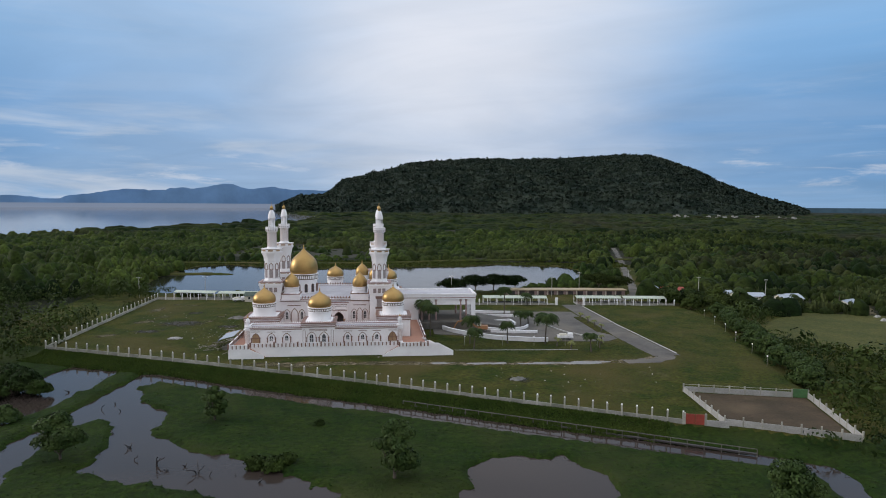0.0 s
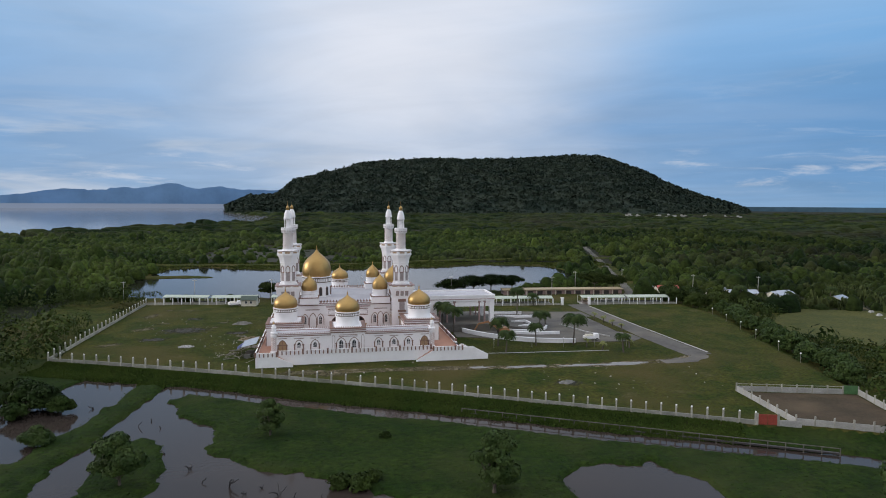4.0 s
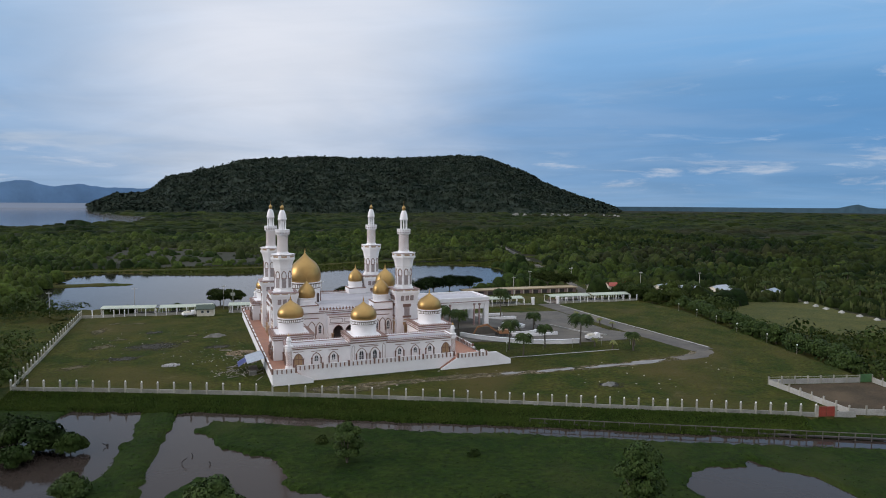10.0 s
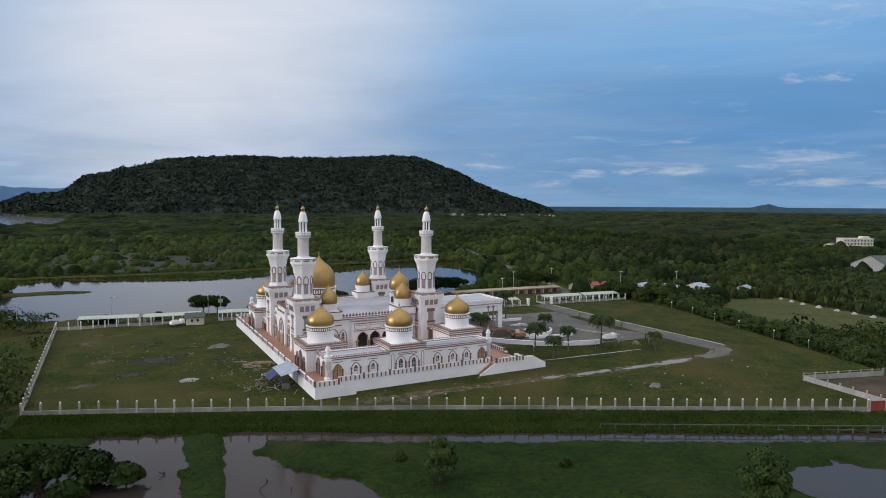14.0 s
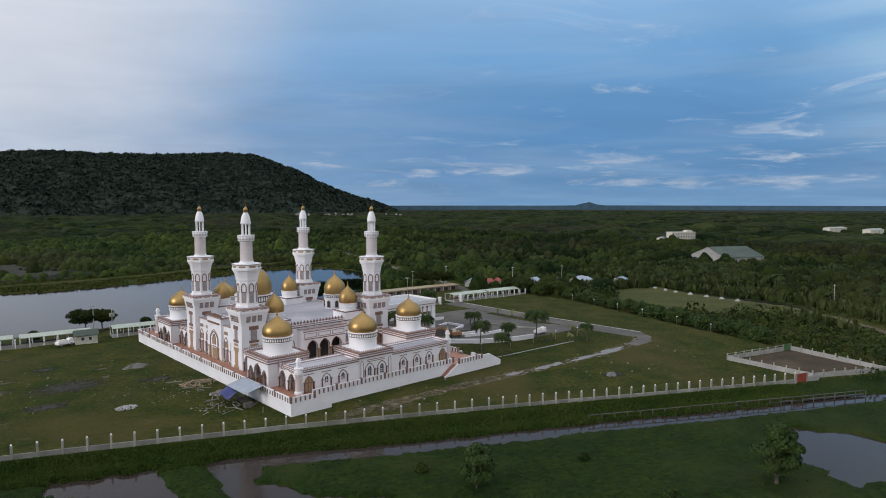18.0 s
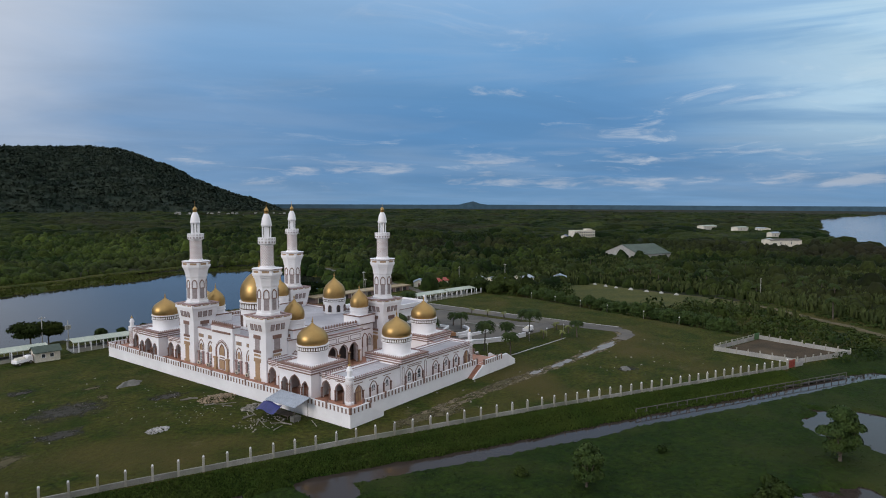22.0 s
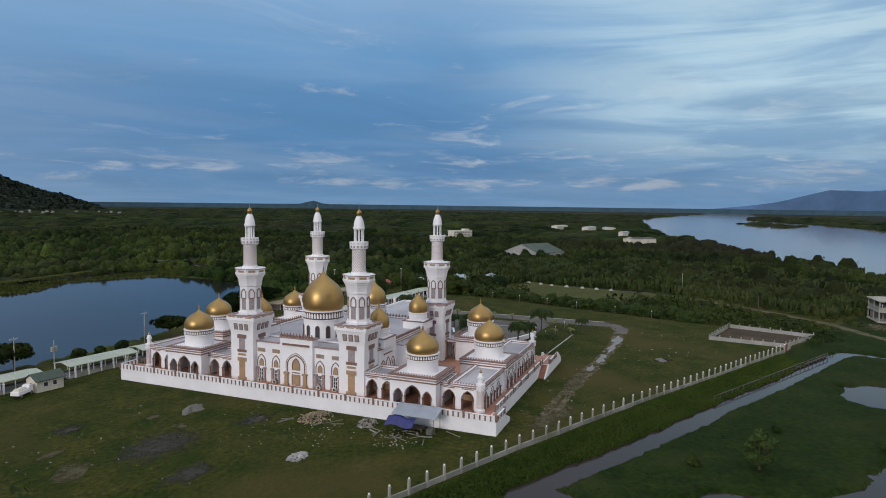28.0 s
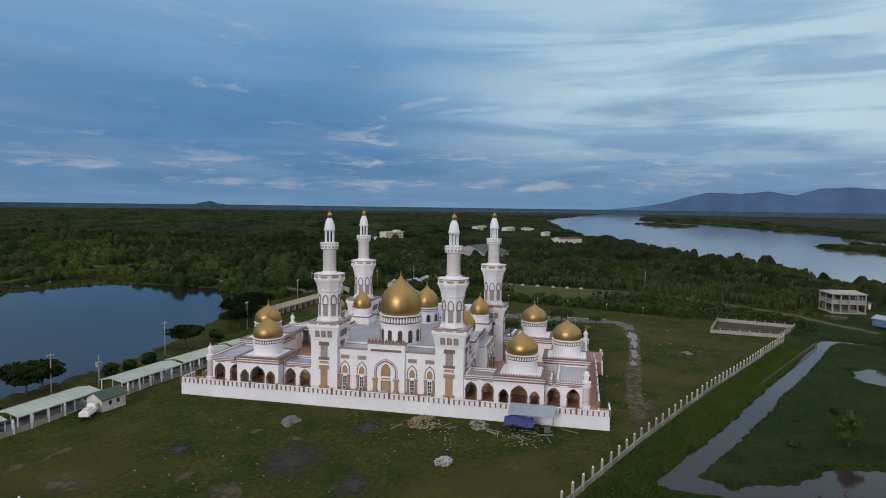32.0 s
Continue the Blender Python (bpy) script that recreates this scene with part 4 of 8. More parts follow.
def dome(cx, cy, R, H, z_gold, z_band, z_drum, n_check, windows=0, plinth=None):
    """A gilded onion dome on a banded white drum."""
    shell = part("dome", Mesh().lathe(onion(R, H, 0), 48), GOLD, mosque, "golden onion dome", at=pose(cx, cy, z_gold))
    d = Mesh().lathe([(R * 0.97, z_drum - z_gold), (R * 0.97, z_band - z_gold), None, (R * 1.03, z_band - z_gold + 0.05), (R * 1.03, z_band - z_gold + 0.2), None, (R * 0.99, z_band - z_gold + 0.24), (R * 0.99, -0.28), None, (R * 1.05, -0.25), (R * 1.05, -0.05), None, (R * 0.9, 0.0)], 48)
    part("drum", d, WHITE, shell)
    if n_check:
        lo, hi = z_band - z_gold + 0.30, -0.33
        part("brown_band", Mesh().lathe([(R * 0.99, lo - 0.05), (R * 1.0, lo - 0.02), None, (R * 1.0, hi + 0.02), (R * 0.99, hi + 0.05)], 48), BAND, shell, "dark brown band under the dome")
        w, h = 0.30 * 2 * math.pi * R / n_check, hi - lo
        tile = Mesh().box(-w, w, -R * 1.018, -R * 0.985, lo + 0.16 * h, hi - 0.30 * h).box(-w * 0.6, w * 0.6, -R * 1.018, -R * 0.985, hi - 0.30 * h, hi - 0.14 * h).data("tile", WHITE)
        for k in range(n_check):
            part("tile", tile, None, shell, at=pose(0, 0, 0, 0, 0, 360 * k / n_check))
    for k in range(windows):
        a = 360 / windows * (k + 0.5)
        at = pose(0, 0, 0, 0, 0, a + 90) @ pose(0, -R * 0.965, 0)
        w0 = z_drum - z_gold + 0.5
        top = w0 + (z_band - z_drum) * 0.62
        part("drum_window", Mesh().arch_face(-0.42, 0.42, w0, top - 0.5, top, -0.06), DARK, shell, at=at)
        part("window_moulding", Mesh().arch_band(-0.42, 0.42, w0, top - 0.5, top, 0.13, -0.16, 0.05), TRIM, shell, at=at)
    part("finial", finial_mesh(1 if R > 3 else 0.8), GOLD, shell, at=pose(0, 0, H - 0.05))
    if plinth:
        h, z0, z1 = plinth
        blk = part("dome_plinth", Mesh().box(cx - h, cx + h, cy - h, cy + h, z0, z1), WHITE, mosque)
        part("moulding", ring(Mesh(), cx - h - 0.12, cx + h + 0.12, cy - h - 0.12, cy + h + 0.12, z1 - 0.2, z1 + 0.06, 0.4), TRIM, blk)
    return shell


def pavilion(cx, cy, hx, hy, front):
    """A square pavilion under a corner dome, with striped mouldings; front: the side of the three open arches, or windows."""
    x0, x1, y0, y1 = cx - hx, cx + hx, cy - hy, cy + hy
    top = 8.25
    holes = [(-3.3, 1.9, 5.0, 6.4), (0, 3.4, 5.5, 7.4), (3.3, 1.9, 5.0, 6.4)]
    for side, ox, oy, rz, half in (("west", x0, y1, -90, hy), ("south", x0, y0, 0, hx), ("east", x1, y0, 90, hy), ("north", x1, y1, 180, hx)):
        at = facade(ox, oy, rz)
        if side == front and front in ("west", "east"):
            m = Mesh().arch_wall(2 * half, top - DECK, 0.5, [(half + c - w / 2, half + c + w / 2, DECK, sp, ap) for c, w, sp, ap in holes], z0=DECK)
            wall = part("pavilion_wall", m, WHITE, mosque, at=at)
            for c, w, sp, ap in holes:
                part("arch_moulding", Mesh().arch_band(half + c - w / 2, half + c + w / 2, DECK + 2.0, sp, ap, 0.14, -0.08, 0.0), TRIM, wall)
                for sx in (-1, 1):
                    part("column", COLUMN, None, wall, at=pose(half + c + sx * (w / 2 - 0.08), -0.2, DECK))
        else:
            butt = 0.5 if side in ("south", "north") else 0.0
            wall = part("pavilion_wall", Mesh().box(butt, 2 * half - butt, 0, 0.5, DECK, top), WHITE, mosque, at=at)
            if side == front:
                for c in (-1.95, 1.65):
                    window_unit("window", 2.5, DECK + 0.05, 5.1, 6.7, wall, pose(half + c, 0, 0), bar=False, sill=0.9)
                for c in (-half + 0.7, half - 0.7):
                    part("niche_moulding", Mesh().arch_band(half + c - 0.32, half + c + 0.32, DECK + 0.6, 6.9, 7.5, 0.09, -0.07, 0.0), TRIM, wall)
                part("label_bar", Mesh().box(half - 2.6, half + 2.6, -0.07, 0, 7.05, 7.2).box(half - 2.6, half + 2.6, -0.07, 0, 7.45, 7.6), TRIM, wall)
    roof = part("pavilion_roof", Mesh().box(x0 + 0.1, x1 - 0.1, y0 + 0.1, y1 - 0.1, top, top + 0.9), ROOF, mosque)
    cornice(x0, x1, y0, y1, top - 0.1, roof)
    teeth(x0 + 0.7, x1 - 0.7, y0 + 0.7, y1 - 0.7, top + 1.2, 0.34, 0.6, roof, MAUVE)
    part("roof_step", Mesh().box(x0 + 0.6, x1 - 0.6, y0 + 0.6, y1 - 0.6, top + 0.9, top + 1.22), WHITE, roof)


for cy, s in ((18.8, 1), (mir(18.8), -1)):
    pavilion(7.1, cy, 5.2, 5.25, "west")
    dome(7.1, cy, 3.5, 4.75, 13.5, 12.0, 9.4, 40)
    pavilion(47.6, cy + 0.3 * s, 5.2, 5.25, "east")
    dome(47.5, cy + 0.3 * s, 3.5, 4.75, 13.5, 12.0, 9.4, 40)
for cy, side in ((9.4, "south"), (mir(9.4), "north")):
    pavilion(25.0, cy, 4.8, 5.4, side)
    dome(25.05, cy + 0.1, 3.5, 4.75, 13.5, 12.0, 9.4, 40)
dome(16.1, MID, 4.95, 9.3, 19.3, 17.0, 12.3, 44, windows=12)
dome(42.8, MID, 3.3, 6.2, 16.8, 15.5, 12.3, 36, windows=8)
for cx, cy in ((13.8, 32.9), (36.6, 33.0), (13.8, mir(32.9)), (36.8, mir(32.0))):
    dome(cx, cy, 2.5, 5.0, 16.5, 15.4, 14.4, 0, plinth=(3.0, 12.2, 14.4))


# -- prayer hall --
def build_hall():
    x0, x1, y0, y1, top = 10.3, 46.2, 31.0, mir(31.0), 12.2
    hall = part("prayer_hall", Mesh().box(x0, x1, y0, y1, DECK, top), WHITE, mosque)
    part("hall_roof", Mesh().box(x0 + 0.4, x1 - 0.4, y0 + 0.4, y1 - 0.4, top, top + 0.12), ROOF, hall, "flat grey roof")
    cornice(x0, x1, y0, y1, top - 0.5, hall, ((0.0, 0.22, 0.14, TRIM), (0.22, 0.3, 0.06, WHITE), (0.52, 0.22, 0.2, MAUVE), (0.74, 0.25, 0.05, WHITE)))
    merlon = Mesh().box(-0.3, 0.3, -0.12, 0.12, 0, 0.45).box(-0.17, 0.17, -0.12, 0.12, 0.45, 0.8, 0.08).data("merlon", TRIM)
    for k in range(37):
        x = x0 + 0.4 + k * (x1 - x0 - 0.8) / 36
        for y in (y0, y1):
            part("merlon", merlon, None, hall, at=pose(x, y, top + 0.47))
    for k in range(38):
        y = y0 + 0.6 + k * (y1 - y0 - 1.2) / 37
        part("merlon", merlon, None, hall, at=pose(x1, y, top + 0.47, 0, 0, 90))
    for s in (1, -1):
        at = facade(0, y0, 0) if s == 1 else facade(2 * 26.0, y1, 180)
        # porch of three tall arches with a frieze over it
        wall = part("hall_porch", Mesh().arch_wall(13.4, 8.6, 0.6, [(c - 1.45, c + 1.45, DECK, 6.6, 8.3) for c in (22.3, 26.0, 29.7)], y=-2.6, x0=19.3, z0=DECK), WHITE, mosque, at=at)
        for xa in (19.3, 32.2):
            part("porch_side", Mesh().box(xa, xa + 0.5, -2.0, 0, DECK, 11.2), WHITE, wall)
        part("porch_roof", Mesh().box(19.3, 32.7, -2.0, 0, 11.2, 11.5), ROOF, wall)
        # one near-black sheet paints the shade behind the arches; no doorways are modelled
        part("porch_back", Mesh().box(19.8, 32.2, -0.06, -0.02, DECK, 9.0), DARK, wall, "dark sheet standing for the shaded doorways behind the porch arches")
        for c in (22.3, 26.0, 29.7):
            part("arch_moulding", Mesh().arch_band(c - 1.45, c + 1.45, DECK, 6.6, 8.3, 0.16, -2.68, -2.6), TRIM, wall)
            for sx in (-1, 1):
                part("column", COLUMN_TALL, None, wall, at=pose(c + sx * 1.8, -2.75, DECK))
        fr = Mesh().box(19.6, 32.4, -2.68, -2.6, 8.75, 8.95).box(19.6, 32.4, -2.68, -2.6, 10.75, 10.95)
        part("frieze_rail", fr, TRIM, wall)
        for c in (21.7, 26.0, 30.3):
            part("frieze_panel", ring_panel(c - 1.9, c + 1.9, 9.2, 10.4, -2.66, -2.6), GREYPANEL, wall)
        part("porch_cap", Mesh().box(19.0, 33.0, -2.9, -2.4, 11.5, 11.75), MAUVE, wall)
        # blind arches and windows to both sides
        for c in (12.4, 17.3, 34.7, 38.4):
            window_unit("window", 1.9, 5.4, 7.4, 8.9, wall, pose(c, 0, 0), columns=False, bar=False)
        for c in (14.9, 36.6):
            part("blind_arch", Mesh().arch_band(c - 1.0, c + 1.0, DECK, 7.2, 9.2, 0.2, -0.12, 0), TRIM, wall)
            part("recess", Mesh().arch_face(c - 1.0, c + 1.0, DECK, 7.2, 9.2, -0.012), WHITE, wall)
        for c in (14.8, 36.6):
            part("label_bar", Mesh().box(c - 2.2, c + 2.2, -0.08, 0, 10.2, 10.45), TRIM, wall)
    return hall


def ring_panel(x0, x1, z0, z1, ya, yb, t=0.14):
    """A flat rectangular moulding on a wall."""
    return Mesh().box(x0, x1, ya, yb, z0, z0 + t).box(x0, x1, ya, yb, z1 - t, z1).box(x0, x0 + t, ya, yb, z0 + t, z1 - t).box(x1 - t, x1, ya, yb, z0 + t, z1 - t)


hall = build_hall()


def build_qibla():
    """The wall between the two western minarets, with a tall middle bay."""
    ya, yb = 37.7, mir(37.7)
    at = facade(5.2, yb, -90)
    L = yb - ya
    wall = part("qibla_wall", Mesh().box(0, L, 0, 5.3, DECK, 12.2), WHITE, mosque, at=at)
    part("wall_coping", Mesh().box(0, L, -0.15, 0.5, 12.2, 12.45), MAUVE, wall)
    part("qibla_roof", Mesh().box(0, L, 0.5, 5.3, 12.2, 12.32), ROOF, wall)
    c = L / 2
    part("middle_bay", Mesh().box(c - 4.4, c + 4.4, -0.7, 1.6, DECK, 14.0), WHITE, wall)
    part("bay_coping", ring(Mesh(), c - 4.55, c + 4.55, -0.85, 1.75, 13.9, 14.15, 0.6), MAUVE, wall)
    merlon = Mesh().box(-0.3, 0.3, -0.12, 0.12, 0, 0.5).box(-0.17, 0.17, -0.12, 0.12, 0.5, 0.95, 0.08).data("merlon", TRIM)
    for k in range(11):
        part("merlon", merlon, None, wall, at=pose(c - 4.1 + k * 0.82, -0.5, 14.15))
    part("bay_lintel", Mesh().box(c - 3.6, c + 3.6, -1.0, -0.7, 12.3, 12.75), TRIM, wall)
    part("great_arch", Mesh().arch_band(c - 2.2, c + 2.2, 6.2, 7.9, 10.0, 0.22, -0.84, -0.7), TRIM, wall)
    part("great_arch_outer", Mesh().arch_band(c - 2.2 - 0.45, c + 2.65, 6.2, 7.9, 10.55, 0.12, -0.80, -0.7), MAUVE, wall)
    part("niche", Mesh().arch_face(c - 0.95, c + 0.95, 6.6, 7.8, 9.3, -0.72), TAN, wall)
    part("niche_moulding", Mesh().arch_band(c - 0.95, c + 0.95, 6.6, 7.8, 9.3, 0.14, -0.82, -0.7), TRIM, wall)
    part("panel", Mesh().box(c - 0.95, c + 0.95, -0.76, -0.7, 3.3, 5.4), TAN, wall)
    part("panel_moulding", ring_panel(c - 1.15, c + 1.15, 3.1, 5.6, -0.82, -0.7), TRIM, wall)
    part("label_bar", Mesh().box(c - 1.0, c + 1.0, -0.8, -0.7, 5.95, 6.2), TRIM, wall)
    for sx in (-1, 1):
        part("pilaster", Mesh().box(c + sx * 2.5 - 0.42, c + sx * 2.5 + 0.42, -1.15, -0.7, DECK, 5.7).box(c + sx * 2.5 - 0.62, c + sx * 2.5 + 0.62, -1.3, -0.7, 5.7, 6.1).box(c + sx * 2.5 - 0.6, c + sx * 2.5 + 0.6, -1.3, -0.7, DECK, 3.4), TAN, wall)
    for y in (59.4, 55.3, mir(55.3), mir(59.4)):
        u = yb - y
        bay = part("window_bay", Mesh().box(u - 0.55, u + 0.55, -0.04, 0, DECK, 6.3), WHITE, wall)
        part("pane", Mesh().box(u - 0.42, u + 0.42, -0.07, -0.04, 3.3, 5.9), GLASS, bay)
        fr = ring_panel(u - 0.55, u + 0.55, 3.2, 6.0, -0.13, -0.05, 0.12)
        fr.box(u - 0.04, u + 0.04, -0.12, -0.072, 3.3, 5.9)
        for z in (4.2, 5.05):
            fr.box(u - 0.45, u + 0.45, -0.12, -0.072, z, z + 0.08)
        part("window_frame", fr, WHITE, bay)
        for sx in (-1, 1):
            part("pilaster", Mesh().box(u + sx * 0.95 - 0.24, u + sx * 0.95 + 0.24, -0.35, 0, DECK, 5.8).box(u + sx * 0.95 - 0.36, u + sx * 0.95 + 0.36, -0.45, 0, 5.8, 6.25).box(u + sx * 0.95 - 0.34, u + sx * 0.95 + 0.34, -0.45, 0, DECK, 3.3), MAUVE, bay)
        part("niche", Mesh().arch_face(u - 0.5, u + 0.5, 6.5, 7.4, 8.2, -0.03), TAN, bay)
        part("niche_moulding", Mesh().arch_band(u - 0.5, u + 0.5, 6.5, 7.4, 8.2, 0.1, -0.1, 0.0), TRIM, bay)
        part("arch_moulding", Mesh().arch_band(u - 1.0, u + 1.0, 6.4, 7.6, 9.2, 0.17, -0.13, 0.0), TRIM, bay)
        part("lattice_panel", Mesh().box(u - 1.05, u + 1.05, -0.06, 0, 9.9, 10.8), GREYPANEL, bay)
        lat = Mesh()
        for k in range(6):
            lat.box(u - 0.95 + k * 0.34, u - 0.75 + k * 0.34, -0.11, -0.05, 9.98, 10.35)
            lat.box(u - 0.78 + k * 0.34, u - 0.58 + k * 0.34, -0.11, -0.05, 10.42, 10.74) if k < 5 else None
        part("lattice", lat, TAN, bay)
    return wall


build_qibla()


# -- minarets --
def build_minarets():
    base = Mesh().box(-3.2, 3.2, -3.2, 3.2, DECK, 14.0)
    i = len(base.v)
    for h, z in ((3.2, 14.0), (3.75, 17.2)):
        base.v += [(-h, -h, z), (h, -h, z), (h, h, z), (-h, h, z)]
    for k in range(4):
        base.f.append((i + k, i + (k + 1) % 4, i + 4 + (k + 1) % 4, i + 4 + k))
        base.soft.append(False)
    base_me = base.data("minaret", WHITE)
    pieces = []
    c1 = ring(Mesh(), -3.95, 3.95, -3.95, 3.95, 17.2, 17.75, 0.9)
    pieces.append(("base_cornice", c1.data("base_cornice", WHITE), ""))
    pieces.append(("cornice_band", ring(Mesh(), -4.0, 4.0, -4.0, 4.0, 18.15, 18.4, 0.9).data("cornice_band", MAUVE), ""))
    pieces.append(("base_top", Mesh().box(-3.9, 3.9, -3.9, 3.9, 17.75, 18.15).data("base_top", WHITE), ""))
    # shaft of eight sides, swelling out into the balcony
    a0 = math.pi / 8
    sh = Mesh().lathe([(2.9, 18.4), (2.9, 18.9), None, (2.6, 18.95), (2.55, 25.1), None, (2.72, 25.2), (2.78, 25.6), None, (2.74, 25.65), (2.90, 26.5), None, (3.0, 26.75), (3.05, 27.2), None, (3.25, 27.25), (3.35, 27.7), None, (3.55, 27.75), (3.6, 28.1)], 8, a0=a0, soft=False)
    pieces.append(("octagonal_shaft", sh.data("octagonal_shaft", WHITE), ""))
    pieces.append(("balcony", Mesh().lathe([(3.65, 28.1), (3.65, 28.3), None, (3.5, 28.32), (3.5, 29.15), None, (3.7, 29.17), (3.7, 29.4), None, (1.5, 29.4)], 8, a0=a0, soft=False).data("balcony", WHITE), ""))
    pieces.append(("balcony_rim", Mesh().lathe([(3.74, 29.2), (3.74, 29.36)], 8, a0=a0, soft=False).data("balcony_rim", MAUVE), ""))
    pieces.append(("upper_shaft", Mesh().lathe([(1.75, 29.4), (1.75, 29.9), None, (1.52, 29.95), (1.5, 34.9), None, (1.75, 35.0), (1.95, 35.2)], 24).data("upper_shaft", WHITE), ""))
    dia = Mesh()
    rows, cols = 15, 18
    for j in range(rows):
        z = 30.1 + j * 0.325
        for k in range(cols):
            a = 2 * math.pi * (k + 0.5 * (j % 2)) / cols
            da, dz, r = 0.72 * math.pi / cols, 0.21, 1.56
            dia.face([(r * math.cos(a + p), r * math.sin(a + p), z + q) for p, q in ((0, -dz), (da, 0), (0, dz), (-da, 0))])
    pieces.append(("lattice", dia.data("lattice", PINK), "raised diamond lattice"))
    pieces.append(("gallery", Mesh().lathe([(1.95, 35.1), (2.05, 35.2), None, (2.05, 35.9), (2.1, 36.0), None, (2.1, 36.6), None, (1.9, 36.6), (1.9, 36.35), None, (0.4, 36.3)], 16, soft=False).data("gallery", WHITE), ""))
    gallery_panels = []
    for da, z0, z1 in ((0.10, 35.35, 35.8), (0.09, 36.12, 36.48)):
        w = 2.07 * math.sin(da)
        gallery_panels.append(Mesh().box(-w, w, -2.085, -2.03, z0, z1).data("gallery_panel", GREYPANEL))
    pieces.append(("lantern_core", Mesh().lathe([(0.2, 36.3), (0.2, 39.6)], 10).data("lantern_core", WHITE), ""))
    cap = Mesh().lathe([(1.15, 39.3), (1.28, 39.45), (1.3, 39.8), None, (1.2, 39.85), (1.12, 40.6), (0.95, 41.3), (0.72, 41.9), (0.52, 42.25)], 16)
    pieces.append(("lantern_cap", cap.data("lantern_cap", WHITE), ""))
    ball = Mesh().lathe([(0.5, 42.25), (0.52, 42.45), None, (0.44, 42.5), (0.56, 42.75), (0.60, 43.0), (0.5, 43.3), (0.28, 43.55), (0.1, 43.75), None, (0.05, 43.8), (0.03, 44.5), (0.01, 45.3)], 14)
    pieces.append(("finial", ball.data("finial", GOLD), "gilded ball with a thin spike"))
    colm = Mesh().lathe([(0.17, 36.3), (0.13, 36.5), (0.13, 39.1), (0.2, 39.35)], 8).data("lantern_column", WHITE)
    # panels
    niche = Mesh().arch_band(-0.50, 0.50, 22.45, 23.55, 24.35, 0.21, -0.10, 0.0).box(-0.71, 0.71, -0.10, 0, 22.27, 22.45).data("niche_moulding", TRIM)
    niche_low = Mesh().box(-0.60, 0.60, -0.05, 0, 19.6, 22.27).data("niche_lattice", GREYPANEL)
    bpanel = Mesh().box(-0.8, 0.8, -0.05, 0, 28.5, 28.98).data("balcony_panel", TAN)
    tanp = Mesh().box(-0.85, 0.85, -0.07, 0, 3.6, 7.6).data("tan_panel", TAN)
    cap_lo = Mesh().box(-1.25, 1.25, -0.16, 0, 7.4, 8.3).data("panel_capital", TAN)
    foot_lo = Mesh().box(-1.25, 1.25, -0.16, 0, 3.0, 3.6).data("panel_base", TAN)
    foot_hi = Mesh().box(-1.3, 1.3, -0.16, 0, 9.6, 10.2).data("panel_base", TRIM)
    oval = Mesh().box(-1.15, 1.15, -0.14, 0, 8.75, 9.25, 0.12).data("oval_boss", TAN)
    greyp = Mesh().box(-0.85, 0.85, -0.07, 0, 10.2, 13.1).data("grey_panel", GREYPANEL)
    cap_hi = Mesh().box(-1.25, 1.25, -0.16, 0, 12.9, 13.8).data("panel_capital", TRIM)
    slot = Mesh().box(-0.42, 0.42, -0.08, 0, 0, 1.35).data("vent_panel", GREYPANEL)
    slot_f = ring_panel(-0.5, 0.5, -0.08, 1.43, -0.13, 0, 0.09).data("vent_frame", TRIM)
    dash = Mesh().box(-0.9, 0.9, -0.04, 0, 17.85, 18.08).data("cornice_panel", TAN)
    for cx, cy in ((7.2, 34.5), (7.2, mir(34.5)), (43.2, 30.4), (43.2, mir(30.1))):
        mn = part("minaret", base_me, None, mosque, "slender white minaret with two balconies", at=pose(cx, cy, 0))
        for nm, me, lb in pieces:
            part(nm, me, None, mn, lb)
        for k in range(8):
            r = pose(0, 0, 0, 0, 0, 45 * k)
            part("niche_moulding", niche, None, mn, at=r @ pose(0, -2.4, 0))
            part("niche_lattice", niche_low, None, mn, at=r @ pose(0, -2.4, 0))
            part("balcony_panel", bpanel, None, mn, at=r @ pose(0, -3.24, 0))
            a = math.pi * (k + 0.5) / 4
            part("lantern_column", colm, None, mn, at=pose(0.98 * math.cos(a), 0.98 * math.sin(a), 0))
        for k in range(16):
            for me in gallery_panels:
                part("gallery_panel", me, None, mn, at=pose(0, 0, 0, 0, 0, 22.5 * k))
        for k in range(4):
            r = pose(0, 0, 0, 0, 0, 90 * k)
            f = r @ pose(0, -3.2, 0)
            for nm, me in (("tan_panel", tanp), ("panel_capital", cap_lo), ("panel_base", foot_lo), ("panel_base", foot_hi), ("oval_boss", oval), ("grey_panel", greyp), ("panel_capital", cap_hi)):
                part(nm, me, None, mn, at=f)
            for dx in (-1.5, 0, 1.5):
                sl = r @ pose(dx, -3.38, 15.0, 9.7)
                part("vent_panel", slot, None, mn, at=sl)
                part("vent_frame", slot_f, None, mn, at=sl)
            for dx in (-2.4, 0, 2.4):
                part("cornice_panel", dash, None, mn, at=r @ pose(dx, -3.9, 0))


build_minarets()


